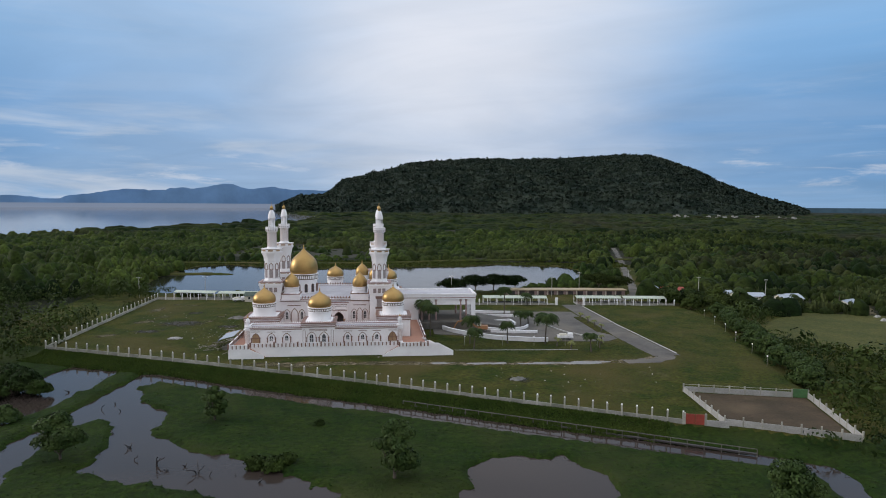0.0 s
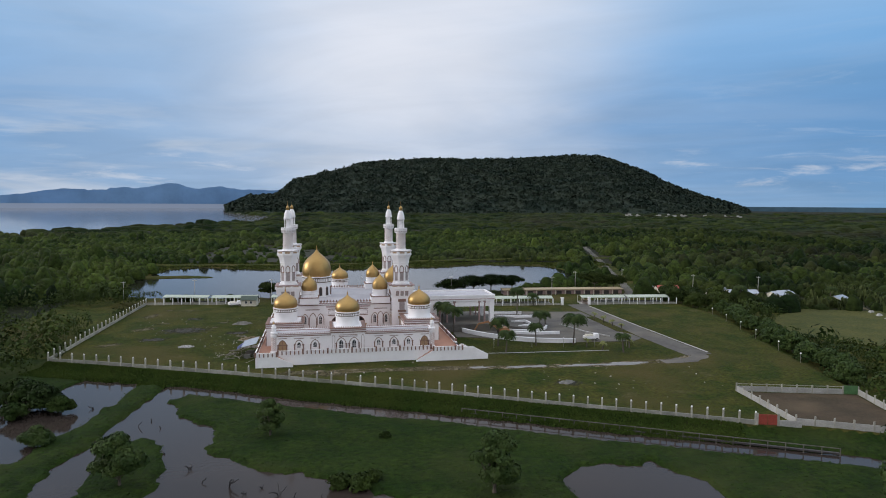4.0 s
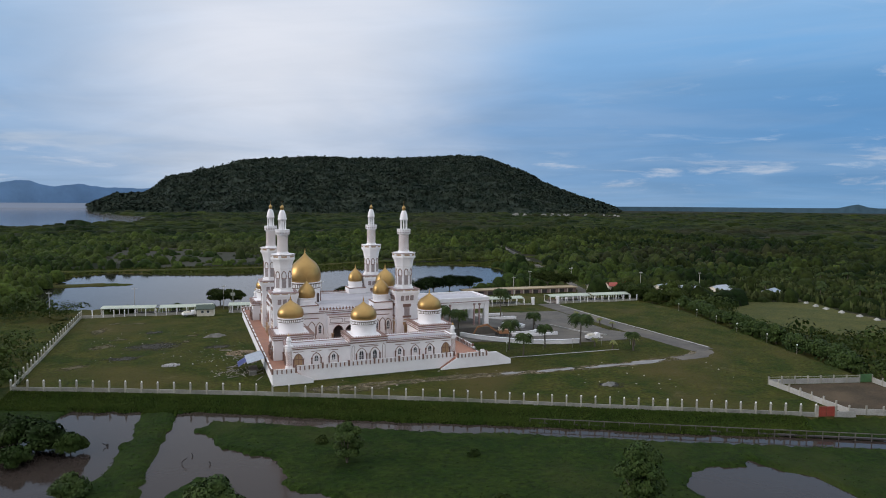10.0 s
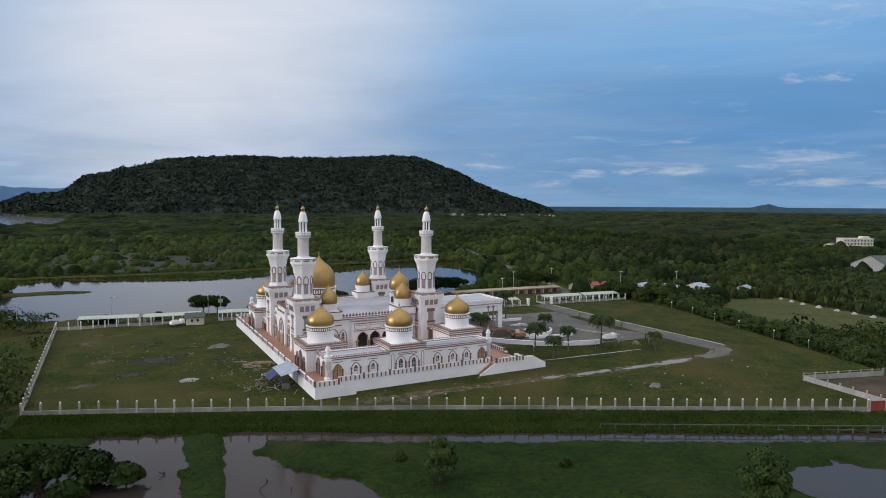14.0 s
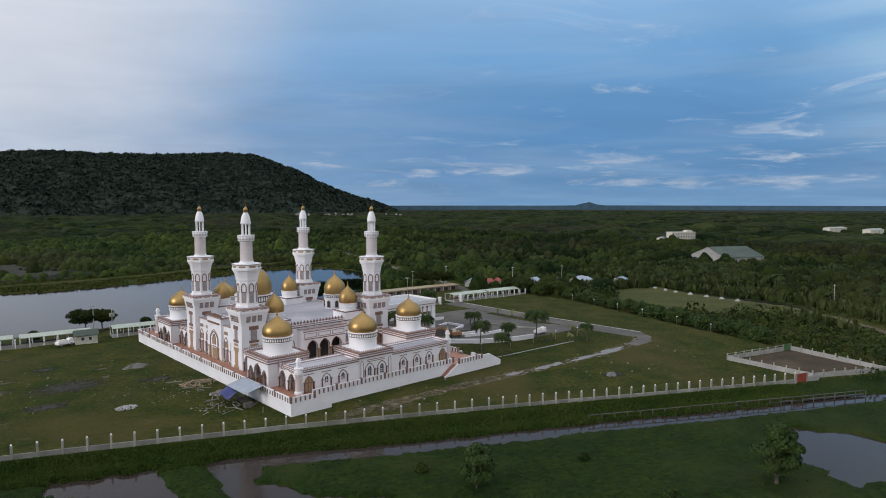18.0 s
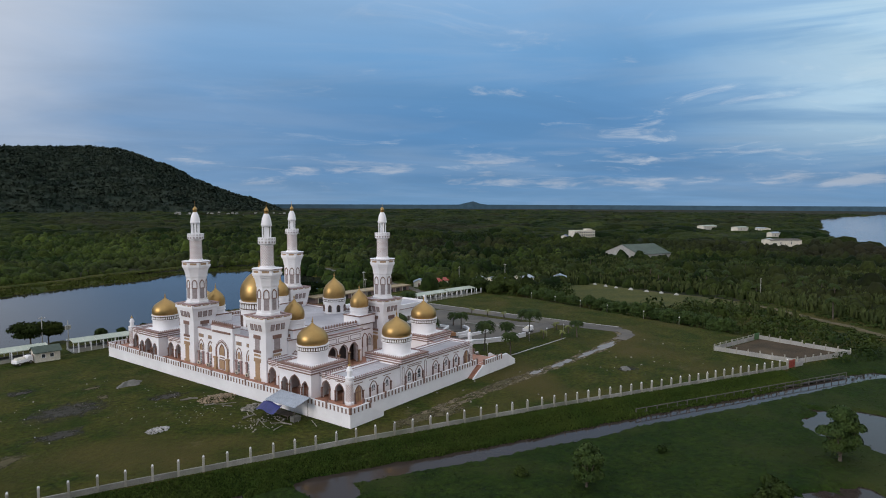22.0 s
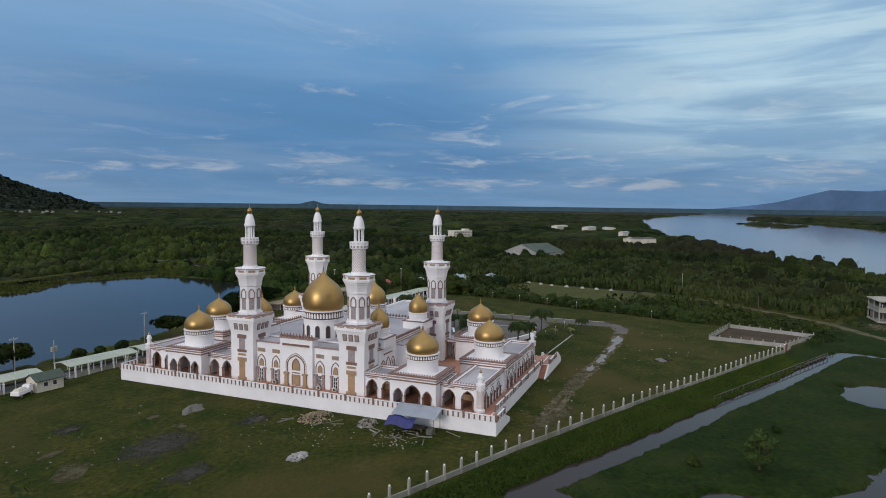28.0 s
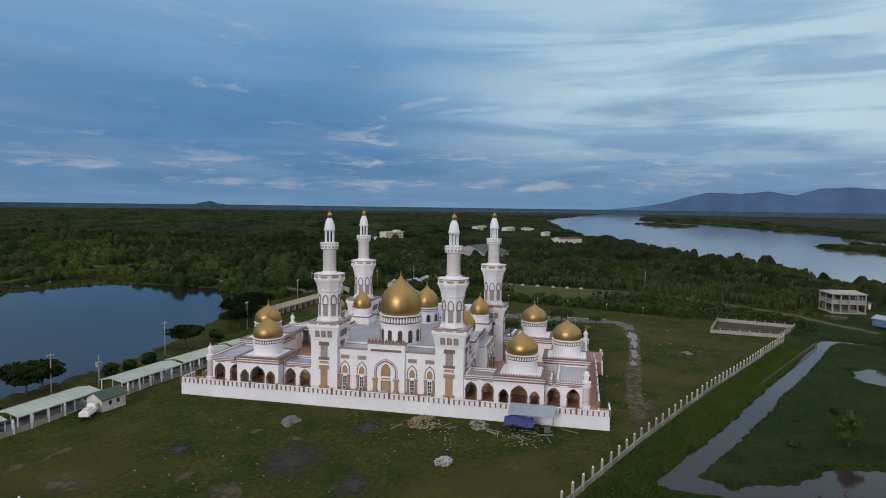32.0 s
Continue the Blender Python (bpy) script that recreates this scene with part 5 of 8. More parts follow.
# -- corner turrets --
def build_turrets():
    body = Mesh().lathe([(1.0, DECK), (1.0, DECK + 0.5), None, (0.78, DECK + 0.55), (0.76, 7.4), None, (0.95, 7.5), (0.98, 8.0), None, (0.7, 8.05), (0.7, 8.3), None, (1.0, 8.35), (1.0, 8.7), None, (0.55, 8.75), (0.5, 9.9), None, (0.72, 9.95), (0.72, 10.15), None, (0.6, 10.2), (0.45, 10.7), (0.2, 11.0)], 12, soft=False).data("turret", WHITE)
    tip = Mesh().lathe([(0.2, 10.95), (0.3, 11.15), (0.26, 11.35), (0.1, 11.5), (0.02, 12.0)], 10).data("turret_finial", GOLD)
    dia = Mesh()
    for j in range(13):
        for k in range(12):
            a, z = 2 * math.pi * (k + 0.5 * (j % 2)) / 12, DECK + 0.9 + j * 0.28
            da, dz, r = 0.8 * math.pi / 12, 0.2, 0.8
            dia.face([(r * math.cos(a + p), r * math.sin(a + p), z + q) for p, q in ((0, -dz), (da, 0), (0, dz), (-da, 0))])
    dia = dia.data("lattice", PINK)
    for cx in (4.6, 49.1):
        for cy in (4.8, mir(4.8)):
            t = part("turret", body, None, mosque, at=pose(cx, cy, 0))
            part("turret_finial", tip, None, t)
            part("lattice", dia, None, t)


build_turrets()


# -- entrance portico on the forecourt side --
def build_portico():
    x0, x1, y0, y1 = 57.4, 78.3, 42.0, mir(42.0)
    roof = part("portico_roof", Mesh().box(46.2, x1, y0, y1, 10.2, 11.7), WHITE, mosque, "flat white entrance portico")
    part("portico_screed", Mesh().box(46.6, x1 - 0.5, y0 + 0.5, y1 - 0.5, 11.7, 11.8), ROOF, roof)
    ring_m = ring(Mesh(), 46.2, x1 + 0.15, y0 - 0.15, y1 + 0.15, 11.7, 12.3, 0.5)
    part("parapet", ring_m, WHITE, roof)
    part("shadow_line", ring(Mesh(), 46.1, x1 + 0.1, y0 - 0.1, y1 + 0.1, 10.7, 10.95, 0.4), MAUVE, roof)
    part("entrance_block", Mesh().box(46.2, 57.4, y0, y1, DECK, 10.2), WHITE, roof)
    for y in (y0 + 0.9, y1 - 0.9):
        part("portico_pier", Mesh().box(76.6, 78.2, y - 0.8, y + 0.8, -0.3, 10.2), WHITE, roof)
    for x in (58.6, 61.2, 63.8, 72.8, 74.8):
        for y in (y0 + 0.6, y1 - 0.6):
            part("column", Mesh().lathe([(0.5, -0.3), (0.5, 0.4), None, (0.36, 0.5), (0.34, 9.4), None, (0.5, 9.5), (0.55, 10.2)], 12, x, y), MAUVE, roof)
    ramp = Mesh()
    pr = [(57.4, 2.6), (76.0, 2.6), (92.0, 0.15), (57.4, 0.15)]
    ramp.face([(a, 38.0, b) for a, b in pr][::-1]).face([(a, 60.6, b) for a, b in pr])
    for (a, b), (c, d) in zip(pr, pr[1:] + pr[:1]):
        ramp.face([(a, 38.0, b), (c, 38.0, d), (c, 60.6, d), (a, 60.6, b)][::-1])
    part("ramp", ramp, ROAD, roof, "grey concrete ramp under the portico")
    for ya in (y0 + 0.4, y1 - 1.2):
        part("portico_lintel", Mesh().box(57.4, x1 - 0.6, ya, ya + 0.8, 8.2, 10.2), WHITE, roof)


build_portico()
def air_conditioners():
    """Outdoor units standing on the terrace beside the windows of the western wall."""
    body = Mesh().box(-0.22, 0.22, -0.48, 0.48, 0.12, 0.92, 0.03).data("body", CREAM)
    foot = Mesh().box(-0.2, 0.2, -0.05, 0.05, 0.0, 0.12).data("foot", DARKCONC)
    fan = Mesh()
    for k in range(14):
        a, b = 2 * math.pi * k / 14, 2 * math.pi * (k + 1) / 14
        fan.face([(-0.235, -0.1, 0.52), (-0.235, -0.1 + 0.3 * math.cos(b), 0.52 + 0.3 * math.sin(b)), (-0.235, -0.1 + 0.3 * math.cos(a), 0.52 + 0.3 * math.sin(a))])
    fan = fan.data("fan_grille", DARK)
    for y in (59.4, 55.3, mir(55.3), mir(59.4)):
        t = thing("air_conditioner", "cream outdoor air conditioner standing on the terrace below a window", "air conditioner", "air conditioners on the terrace", at=pose(4.3, y - 0.1, DECK))
        part("body", body, None, t)
        part("fan_grille", fan, None, t, "round dark fan grille")
        for sy in (-0.35, 0.35):
            part("foot", foot, None, t, at=pose(0, sy, 0))


air_conditioners()
# ---- ground cover: tracks, court and bare patches ----
def lh(x, y):
    return float(land_height(np.array([float(x)]), np.array([float(y)]))[0])


def strip(name, pts, width, mat, label, category, lift=0.05, wob=0.0, seed=1, kind="structure"):
    """A road or track laid on the ground along a line of points, with slightly ragged edges."""
    r = random.Random(seed)
    dense = []
    for (ax, ay), (bx, by) in zip(pts, pts[1:]):
        n = max(1, int(math.hypot(bx - ax, by - ay) / 2.0))
        dense += [(ax + (bx - ax) * k / n, ay + (by - ay) * k / n) for k in range(n)]
    dense.append(pts[-1])
    rows = []
    for i, (x, y) in enumerate(dense):
        (ax, ay), (bx, by) = dense[max(0, i - 1)], dense[min(len(dense) - 1, i + 1)]
        d = math.hypot(bx - ax, by - ay) or 1
        nx, ny = -(by - ay) / d, (bx - ax) / d
        w = width / 2
        row = []
        for k in range(5):
            o = (k - 2) / 2 * w + (r.uniform(-wob, wob) if k in (0, 4) else 0)
            row.append((x + nx * o, y + ny * o))
        rows.append(row)
    P = np.array(rows).reshape(-1, 2)
    Z = land_height(P[:, 0], P[:, 1]) + lift
    Z[0::5] -= lift * 0.6
    Z[4::5] -= lift * 0.6
    n = len(rows)
    q = np.array([(i * 5 + k + 1, i * 5 + k, (i + 1) * 5 + k, (i + 1) * 5 + k + 1) for i in range(n - 1) for k in range(4)])
    me = arrays_mesh(name, np.column_stack([P, Z]), q[:, ::-1], mat)
    return tagged(new(name, me), label, category, kind=kind)


def blotch(name, cx, cy, rx, ry, mat, label, category="patch", lift=0.045, seed=1, turn=0.0, kind="structure", rise=0.0):
    """A ragged patch lying on the ground; rise makes it a low heap."""
    r = random.Random(seed)
    n, m = 26, 5
    ph = [(r.uniform(0, 6.28), r.uniform(0.05, 0.16)) for _ in range(5)]
    P, up = [(cx, cy)], [1.0]
    for j in range(1, m + 1):
        for k in range(n):
            a = 2 * math.pi * k / n
            f = 1 + sum(s * math.sin((i + 2) * a + p) for i, (p, s) in enumerate(ph))
            u, v = rx * f * math.cos(a) * j / m, ry * f * math.sin(a) * j / m
            P.append((cx + u * math.cos(turn) - v * math.sin(turn), cy + u * math.sin(turn) + v * math.cos(turn)))
            up.append(1 - (j / m) ** 1.6)
    P, up = np.array(P), np.array(up)
    Z = land_height(P[:, 0], P[:, 1]) + lift + rise * up * (1 + 0.35 * ripple(P[:, 0], P[:, 1], 1.2, seed))
    Z[-n:] -= lift * 0.8
    f = [(0, 1 + k, 1 + (k + 1) % n) for k in range(n)]
    for j in range(m - 1):
        for k in range(n):
            a, b = 1 + j * n + k, 1 + j * n + (k + 1) % n
            f.append((a, a + n, b + n, b))
    me = bpy.data.meshes.new(name)
    me.from_pydata([tuple(p) for p in np.column_stack([P, Z])], [], f)
    me.polygons.foreach_set("use_smooth", [True] * len(f))
    me.materials.append(mat)
    return tagged(new(name, me), label, category, kind=kind)


WORN = worn_patch("worn_earth", (0.098, 0.082, 0.047), (0.064, 0.059, 0.028), 0.25)
RUT = worn_patch("wheel_rut", (0.170, 0.140, 0.095), (0.105, 0.088, 0.052), 0.3, False)
DAMP = worn_patch("damp_earth", (0.050, 0.047, 0.040), (0.034, 0.034, 0.026), 0.3)
strip("road", [(129, 88), (128, 60), (127.2, 30), (127.8, 5), (128.5, -6)], 8.5, ROAD, "pale grey concrete drive from the gate", "road", 0.07, 0.15, 3)
strip("road_end", [(128.4, -4.5), (126.8, -8.5), (122, -11.2), (113, -12.0)], 5.0, ROAD, "broken grey end of the drive running into the track", "road", 0.062, 0.7, 9)
strip("road_kerb", [(132.8, 84), (131.9, 40), (132.6, -4)], 0.5, CONC, "low concrete kerb along the drive", "kerb", 0.2, 0.0, 4)
for off, sd in ((-1.0, 5), (1.0, 7)):
    strip("track", [(128, -5 + off), (120, -11 + off), (96, -12 + off), (71, -10.5 + off), (47, -8 + off), (25, -7 + off), (8, -6 + off)], 1.7, RUT, "muddy wheel rut worn across the grass", "track", 0.045, 0.5, sd)
PALE_SLAB = material("pale_slab", (0.21, 0.205, 0.20), (0.15, 0.145, 0.135), 0.4, 0.6, fine=2.0, coord="World")
for k, (x, y, rx, ry) in enumerate(((100, -12, 9, 1.2), (88, -11.6, 5, 1.0), (71, -10.4, 4, 0.9), (76, -10.6, 3, 0.8), (60, -9.2, 3.5, 0.7))):
    blotch("paving", x, y, rx, ry * 1.25, PALE_SLAB, "wet strip of pale concrete paving on the track", "paving", 0.06, 20 + k, -0.03)
blotch("bare_ground", 12, -7, 8, 3.2, WORN, "bare trodden earth by the terrace", "bare ground", 0.05, 31, -0.1)
blotch("bare_ground", 45, -7.5, 9, 2.6, WORN, "bare trodden earth by the terrace", "bare ground", 0.052, 32, -0.1)
blotch("bare_ground", -36, 42, 6, 4, DAMP, "dark damp patch in the grass", "bare ground", 0.04, 33)
blotch("bare_ground", -28.5, 55.5, 10.5, 7.5, DAMP, "dark damp patch in the grass", "bare ground", 0.04, 34, 0.4)
blotch("bare_ground", -10.5, 49, 5, 3.2, DAMP, "dark damp patch in the grass", "bare ground", 0.04, 35)
blotch("bare_ground", -30, 78.5, 4, 3, DAMP, "dark damp patch in the grass", "bare ground", 0.04, 38)
blotch("bare_ground", 78, -27, 4.5, 2.4, DAMP, "dark damp patch in the grass", "bare ground", 0.04, 36, -0.4)
blotch("bare_ground", -44, 60, 7, 2.5, WORN, "worn sandy patch in the grass", "bare ground", 0.04, 37, 0.8)
blotch("bare_ground", -48, 36, 6, 2.2, WORN, "worn sandy patch in the grass", "bare ground", 0.04, 39, 0.5)
for k, (x, y, rx, ry, turn) in enumerate(((-47.6, 87, 7.5, 2.6, 1.3), (-36, 98, 5, 1.8, 0.2), (-44, 99.5, 3.5, 1.5, 0.6), (20, -9.2, 9, 1.6, -0.35), (-18, 69, 3.2, 1.6, 0.4), (-20, 60, 3.0, 1.2, 0.9), (-40, 70, 4.5, 1.6, 0.2))):
    blotch("bare_ground", x, y, rx, ry, WORN, "worn sandy patch in the grass", "bare ground", 0.04, 140 + k, turn)
blotch("bare_ground", 178, -104, 15, 6, WORN, "bare sandy ground beside the river road", "bare ground", 0.08, 44, -0.6)
PEN = [(115.7, -40.8), (112.9, -63.6), (134.4, -74.8), (142.4, -48.5)]
m = Mesh().prism([(116.3, -42), (113.6, -63.0), (134.0, -74.0), (141.6, -48.8)][::1], -0.05, 0.09)
tagged(new("pen_floor", m.data("pen_floor", PEN_EARTH)), "bare brown earth inside the walled plot", "bare ground", kind="structure")

# forecourt slab
COURT = [(62, 30), (70, 27.5), (80, 21.5), (92, 16.5), (104, 15.5), (118, 14.5), (122.5, 18), (123, 70), (104, 73), (86, 78), (64, 78)]
tagged(new("forecourt", Mesh().prism(COURT, -0.1, 0.10).data("forecourt", ROAD)), "weathered grey concrete forecourt", "forecourt", kind="structure")
BED = [(120.2, 58), (119.6, 30), (123.0, 23.5), (123.6, 40), (123.8, 58)]
tagged(new("lawn_bed", Mesh().prism(BED, -0.1, 0.2).data("lawn_bed", GRASS)), "narrow grass bed between forecourt and drive", "lawn", kind="structure")
blotch("lawn_bed", 112, 75, 8, 4, GRASS, "grass bed in the forecourt", "lawn", 0.14, 42)
strip("lawn_edge", [(66, 6), (104, 3.5)], 0.5, CONC, "thin concrete edging in the lawn", "edging", 0.12, 0.0, 6)


def wall_run(name, pts, h, t, mat, label, category="wall", z=-0.3, cap=None):
    """A free-standing low wall along a line, with a coping."""
    w = thing(name, label, category)
    body, top = Mesh(), Mesh()
    for (ax, ay), (bx, by) in zip(pts, pts[1:]):
        d = math.hypot(bx - ax, by - ay)
        nx, ny = -(by - ay) / d * t / 2, (bx - ax) / d * t / 2
        body.prism([(ax + nx, ay + ny), (ax - nx, ay - ny), (bx - nx, by - ny), (bx + nx, by + ny)], z, h)
        k = 1.35
        top.prism([(ax + nx * k, ay + ny * k), (ax - nx * k, ay - ny * k), (bx - nx * k, by - ny * k), (bx + nx * k, by + ny * k)], h, h + 0.12)
    part("wall_body", body, mat, w)
    part("coping", top, cap or mat, w)
    return w


def arc(cx, cy, r, a0, a1, n=14, squash=1.0):
    return [(cx + r * math.cos(radians(a0 + (a1 - a0) * k / n)), cy + squash * r * math.sin(radians(a0 + (a1 - a0) * k / n))) for k in range(n + 1)]


wall_run("curved_wall", [(63.5, 45), (65, 40), (67.5, 34.5), (71, 29.5), (75, 25.5), (80, 21.2), (86, 18.2), (92, 16.3), (98, 15.4)], 1.3, 0.6, WHITE, "long curved white garden wall round the forecourt")
wall_run("curved_wall", arc(88, 44, 10, 160, 340, 16, 1.05), 0.9, 0.5, WHITE, "white curved planter wall in the forecourt")
wall_run("basin_wall", [(86.0, 41.2), (93.7, 44.3), (93.1, 51.9), (86.0, 49.7), (86.0, 41.0)], 0.8, 0.5, WHITE, "white rim of a rectangular basin in the forecourt")
tagged(new("basin_floor", Mesh().prism([(86.2, 41.6), (93.4, 44.6), (92.9, 51.5), (86.2, 49.4)], 0.0, 0.14).data("basin_floor", DARK)), "dark wet floor of the basin", "basin", kind="structure")
wall_run("planter_wall", [(82, 31.5), (90, 29.5), (98, 29)], 0.9, 0.5, WHITE, "straight white planter wall in the forecourt")
wall_run("planter_wall", [(80, 64), (90, 61), (99, 60.5)], 0.9, 0.5, WHITE, "straight white planter wall in the forecourt")
wall_run("planter_wall", [(78, 72), (90, 69), (97, 68.5)], 0.9, 0.5, WHITE, "straight white planter wall in the forecourt")
wall_run("planter_wall", [(104, 44), (108, 30), (113, 22)], 0.35, 0.4, CONC, "concrete kerb of a lawn bed")

# ---- fences ----
POST = Mesh().box(-0.17, 0.17, -0.17, 0.17, -0.9, 2.35).box(-0.22, 0.22, -0.22, 0.22, 2.35, 2.47, 0.05)
BALL = Mesh().lathe([(0.05, 2.47), (0.15, 2.54), (0.18, 2.65), (0.12, 2.77), (0.02, 2.82)], 8)



def post_fence(name, label, runs, post_mat, panel_mat, panel_top=0.85):
    """Posts with lamp balls on a dwarf wall, through runs of (point, number of panels to the next point)."""
    f = thing(name, label, "fence")
    pm, bm = POST.data("post", post_mat), BALL.data("cap_ball", WHITE)
    r = random.Random(len(label))
    for i, ((a, n), (b, _)) in enumerate(zip(runs, runs[1:])):
        L = math.hypot(b[0] - a[0], b[1] - a[1])
        turn = math.degrees(math.atan2(b[1] - a[1], b[0] - a[0]))
        gap = L / n
        panel = Mesh().box(0.17, gap - 0.17, -0.10, 0.10, -0.9, panel_top).box(0.17, gap - 0.17, -0.14, 0.14, panel_top, panel_top + 0.1).data("panel", panel_mat)
        for k in range(n + (i == len(runs) - 2)):
            x, y = a[0] + (b[0] - a[0]) * k / n, a[1] + (b[1] - a[1]) * k / n
            p = part("post", pm, None, f, at=pose(x, y, r.uniform(-0.05, 0.05), r.uniform(-1, 1), r.uniform(-1, 1), turn))
            part("cap_ball", bm, None, p)
            if k < n:
                part("panel", panel, None, f, at=pose(x, y, 0, 0, 0, turn))
    return f


PANEL = material("stained_panel", (0.27, 0.265, 0.24), (0.19, 0.19, 0.165), 0.3, 0.9, bump=0.2, fine=4.0, coord="World", stains=(0.13, 0.14, 0.10), random_value=0.2)
CONC2 = material("pale_concrete", (0.35, 0.34, 0.295), (0.26, 0.25, 0.21), 0.3, 0.9, bump=0.1, fine=4.0, coord="World", stains=(0.26, 0.25, 0.21), random_value=0.15)
def along_bank(d, off):
    """A point d metres along the canal fence, off metres into the yard from its straight line."""
    return (-57.5 + 0.8975 * d + 0.441 * off, 17.5 - 0.441 * d + 0.8975 * off)


FRONT = [(along_bank(0, 0), 5), (along_bank(19.3, 1.3), 10), (along_bank(58.0, 2.5), 11), (along_bank(100.6, 2.3), 12), (along_bank(138.0, 0.9), 14), ((104.6, -62.2), 0)]
post_fence("front_fence", "concrete fence of posts with white lamp balls along the canal bank", FRONT, CONC2, PANEL)
post_fence("side_fence", "white post fence along the edge of the lawn", [((-57.5, 17.5), 25), ((-57.2, 116.8), 0)], CONC2, CONC2)
BACK = "white post fence in front of the covered walk"
post_fence("back_fence", BACK, [((-57.2, 116.8), 10), ((-20, 112.5), 0)], WHITE, CONC2)
post_fence("back_fence", BACK, [((-3, 110.8), 8), ((24, 107), 18), ((88, 91.0), 0)], WHITE, CONC2)
post_fence("back_fence", BACK, [((88, 91.4), 9), ((122, 88.2), 0)], WHITE, CONC2, 0.7)
post_fence("back_fence", BACK, [((135, 87.5), 11), ((175, 83.6), 0)], WHITE, CONC2, 0.7)


def walled_plot():
    f = thing("walled_plot", "low concrete panel wall round an empty earth plot", "wall")
    pm = Mesh().box(-0.14, 0.14, -0.14, 0.14, -0.9, 2.0).data("post", CONC2)
    for i, (a, b) in enumerate(zip(PEN, PEN[1:] + PEN[:1])):
        L = math.hypot(b[0] - a[0], b[1] - a[1])
        n = round(L / 3.4)
        turn = math.degrees(math.atan2(b[1] - a[1], b[0] - a[0]))
        s = L / n
        panel = Mesh()
        for z0, z1 in ((-0.9, 0.42), (0.44, 0.86), (0.88, 1.3)):
            panel.box(0.14, s - 0.14, -0.06, 0.06, z0, z1)
        pm2 = panel.data("wall_panel", CONC)
        for k in range(n):
            x, y = a[0] + (b[0] - a[0]) * k / n, a[1] + (b[1] - a[1]) * k / n
            part("post", pm, None, f, at=pose(x, y, 0, 0, 0, turn))
            if not (i == 3 and k == 0):
                part("wall_panel", pm2, None, f, at=pose(x, y, 0, 0, 0, turn))
            else:
                part("plot_gate", Mesh().box(0.14, s - 0.14, -0.05, 0.05, 0.05, 2.1), GATE_GREEN, f, "green sheet gate", at=pose(x, y, 0, 0, 0, turn))
            if i == 3:
                part("top_rail", Mesh().box(0, s, -0.04, 0.04, 1.75, 1.85), CONC2, f, at=pose(x, y, 0, 0, 0, turn))


walled_plot()


def red_gate():
    g = thing("gate", "red sheet metal gate in the concrete fence", "gate", at=pose(104.9, -62.3, 0, 0, 0, -18))
    for x in (0, 4.1):
        part("gate_post", Mesh().box(x - 0.2, x + 0.2, -0.2, 0.2, -0.9, 2.4), CONC2, g)
    for x in (0.25, 2.1):
        leaf = part("gate_leaf", Mesh().box(x, x + 1.75, -0.04, 0.04, 0.05, 2.2), RED, g)
        m = Mesh()
        for z in (0.3, 1.1, 2.0):
            m.box(x, x + 1.75, -0.08, -0.04, z, z + 0.08)
        part("gate_rail", m, RED, leaf)
    part("fence_block", Mesh().box(4.3, 8.6, -0.12, 0.12, -0.9, 1.1), CONC, g)


red_gate()


OLDRAIL = material("old_rail", (0.115, 0.108, 0.092), (0.065, 0.062, 0.052), 0.6, 0.9, bump=0.2, fine=4.0, coord="World")


def footbridge():
    """A long rail of concrete posts and beams standing in the canal."""
    a, b = (48.0, -40.6), (112.5, -75.4)
    L = math.hypot(b[0] - a[0], b[1] - a[1])
    turn = math.degrees(math.atan2(b[1] - a[1], b[0] - a[0]))
    f = thing("canal_rail", "weathered concrete rail on posts standing in the canal", "rail", at=pose(a[0], a[1], 0, 0, 0, turn))
    n = 24
    s = L / n
    pm = Mesh().box(-0.08, 0.08, -0.08, 0.08, -3.0, -0.42).data("post", OLDRAIL)
    beam = Mesh().box(0.0, s, -0.07, 0.07, -0.54, -0.40).data("beam", OLDRAIL)
    low = Mesh().box(0.0, s, -0.3, 0.3, -1.75, -1.45).data("low_beam", DARK)
    for k in range(n + 1):
        part("post", pm, None, f, at=pose(k * s, 0, 0))
        if k < n:
            part("beam", beam, None, f, at=pose(k * s, 0, 0))
            part("low_beam", low, None, f, at=pose(k * s, 0.5, 0))


footbridge()


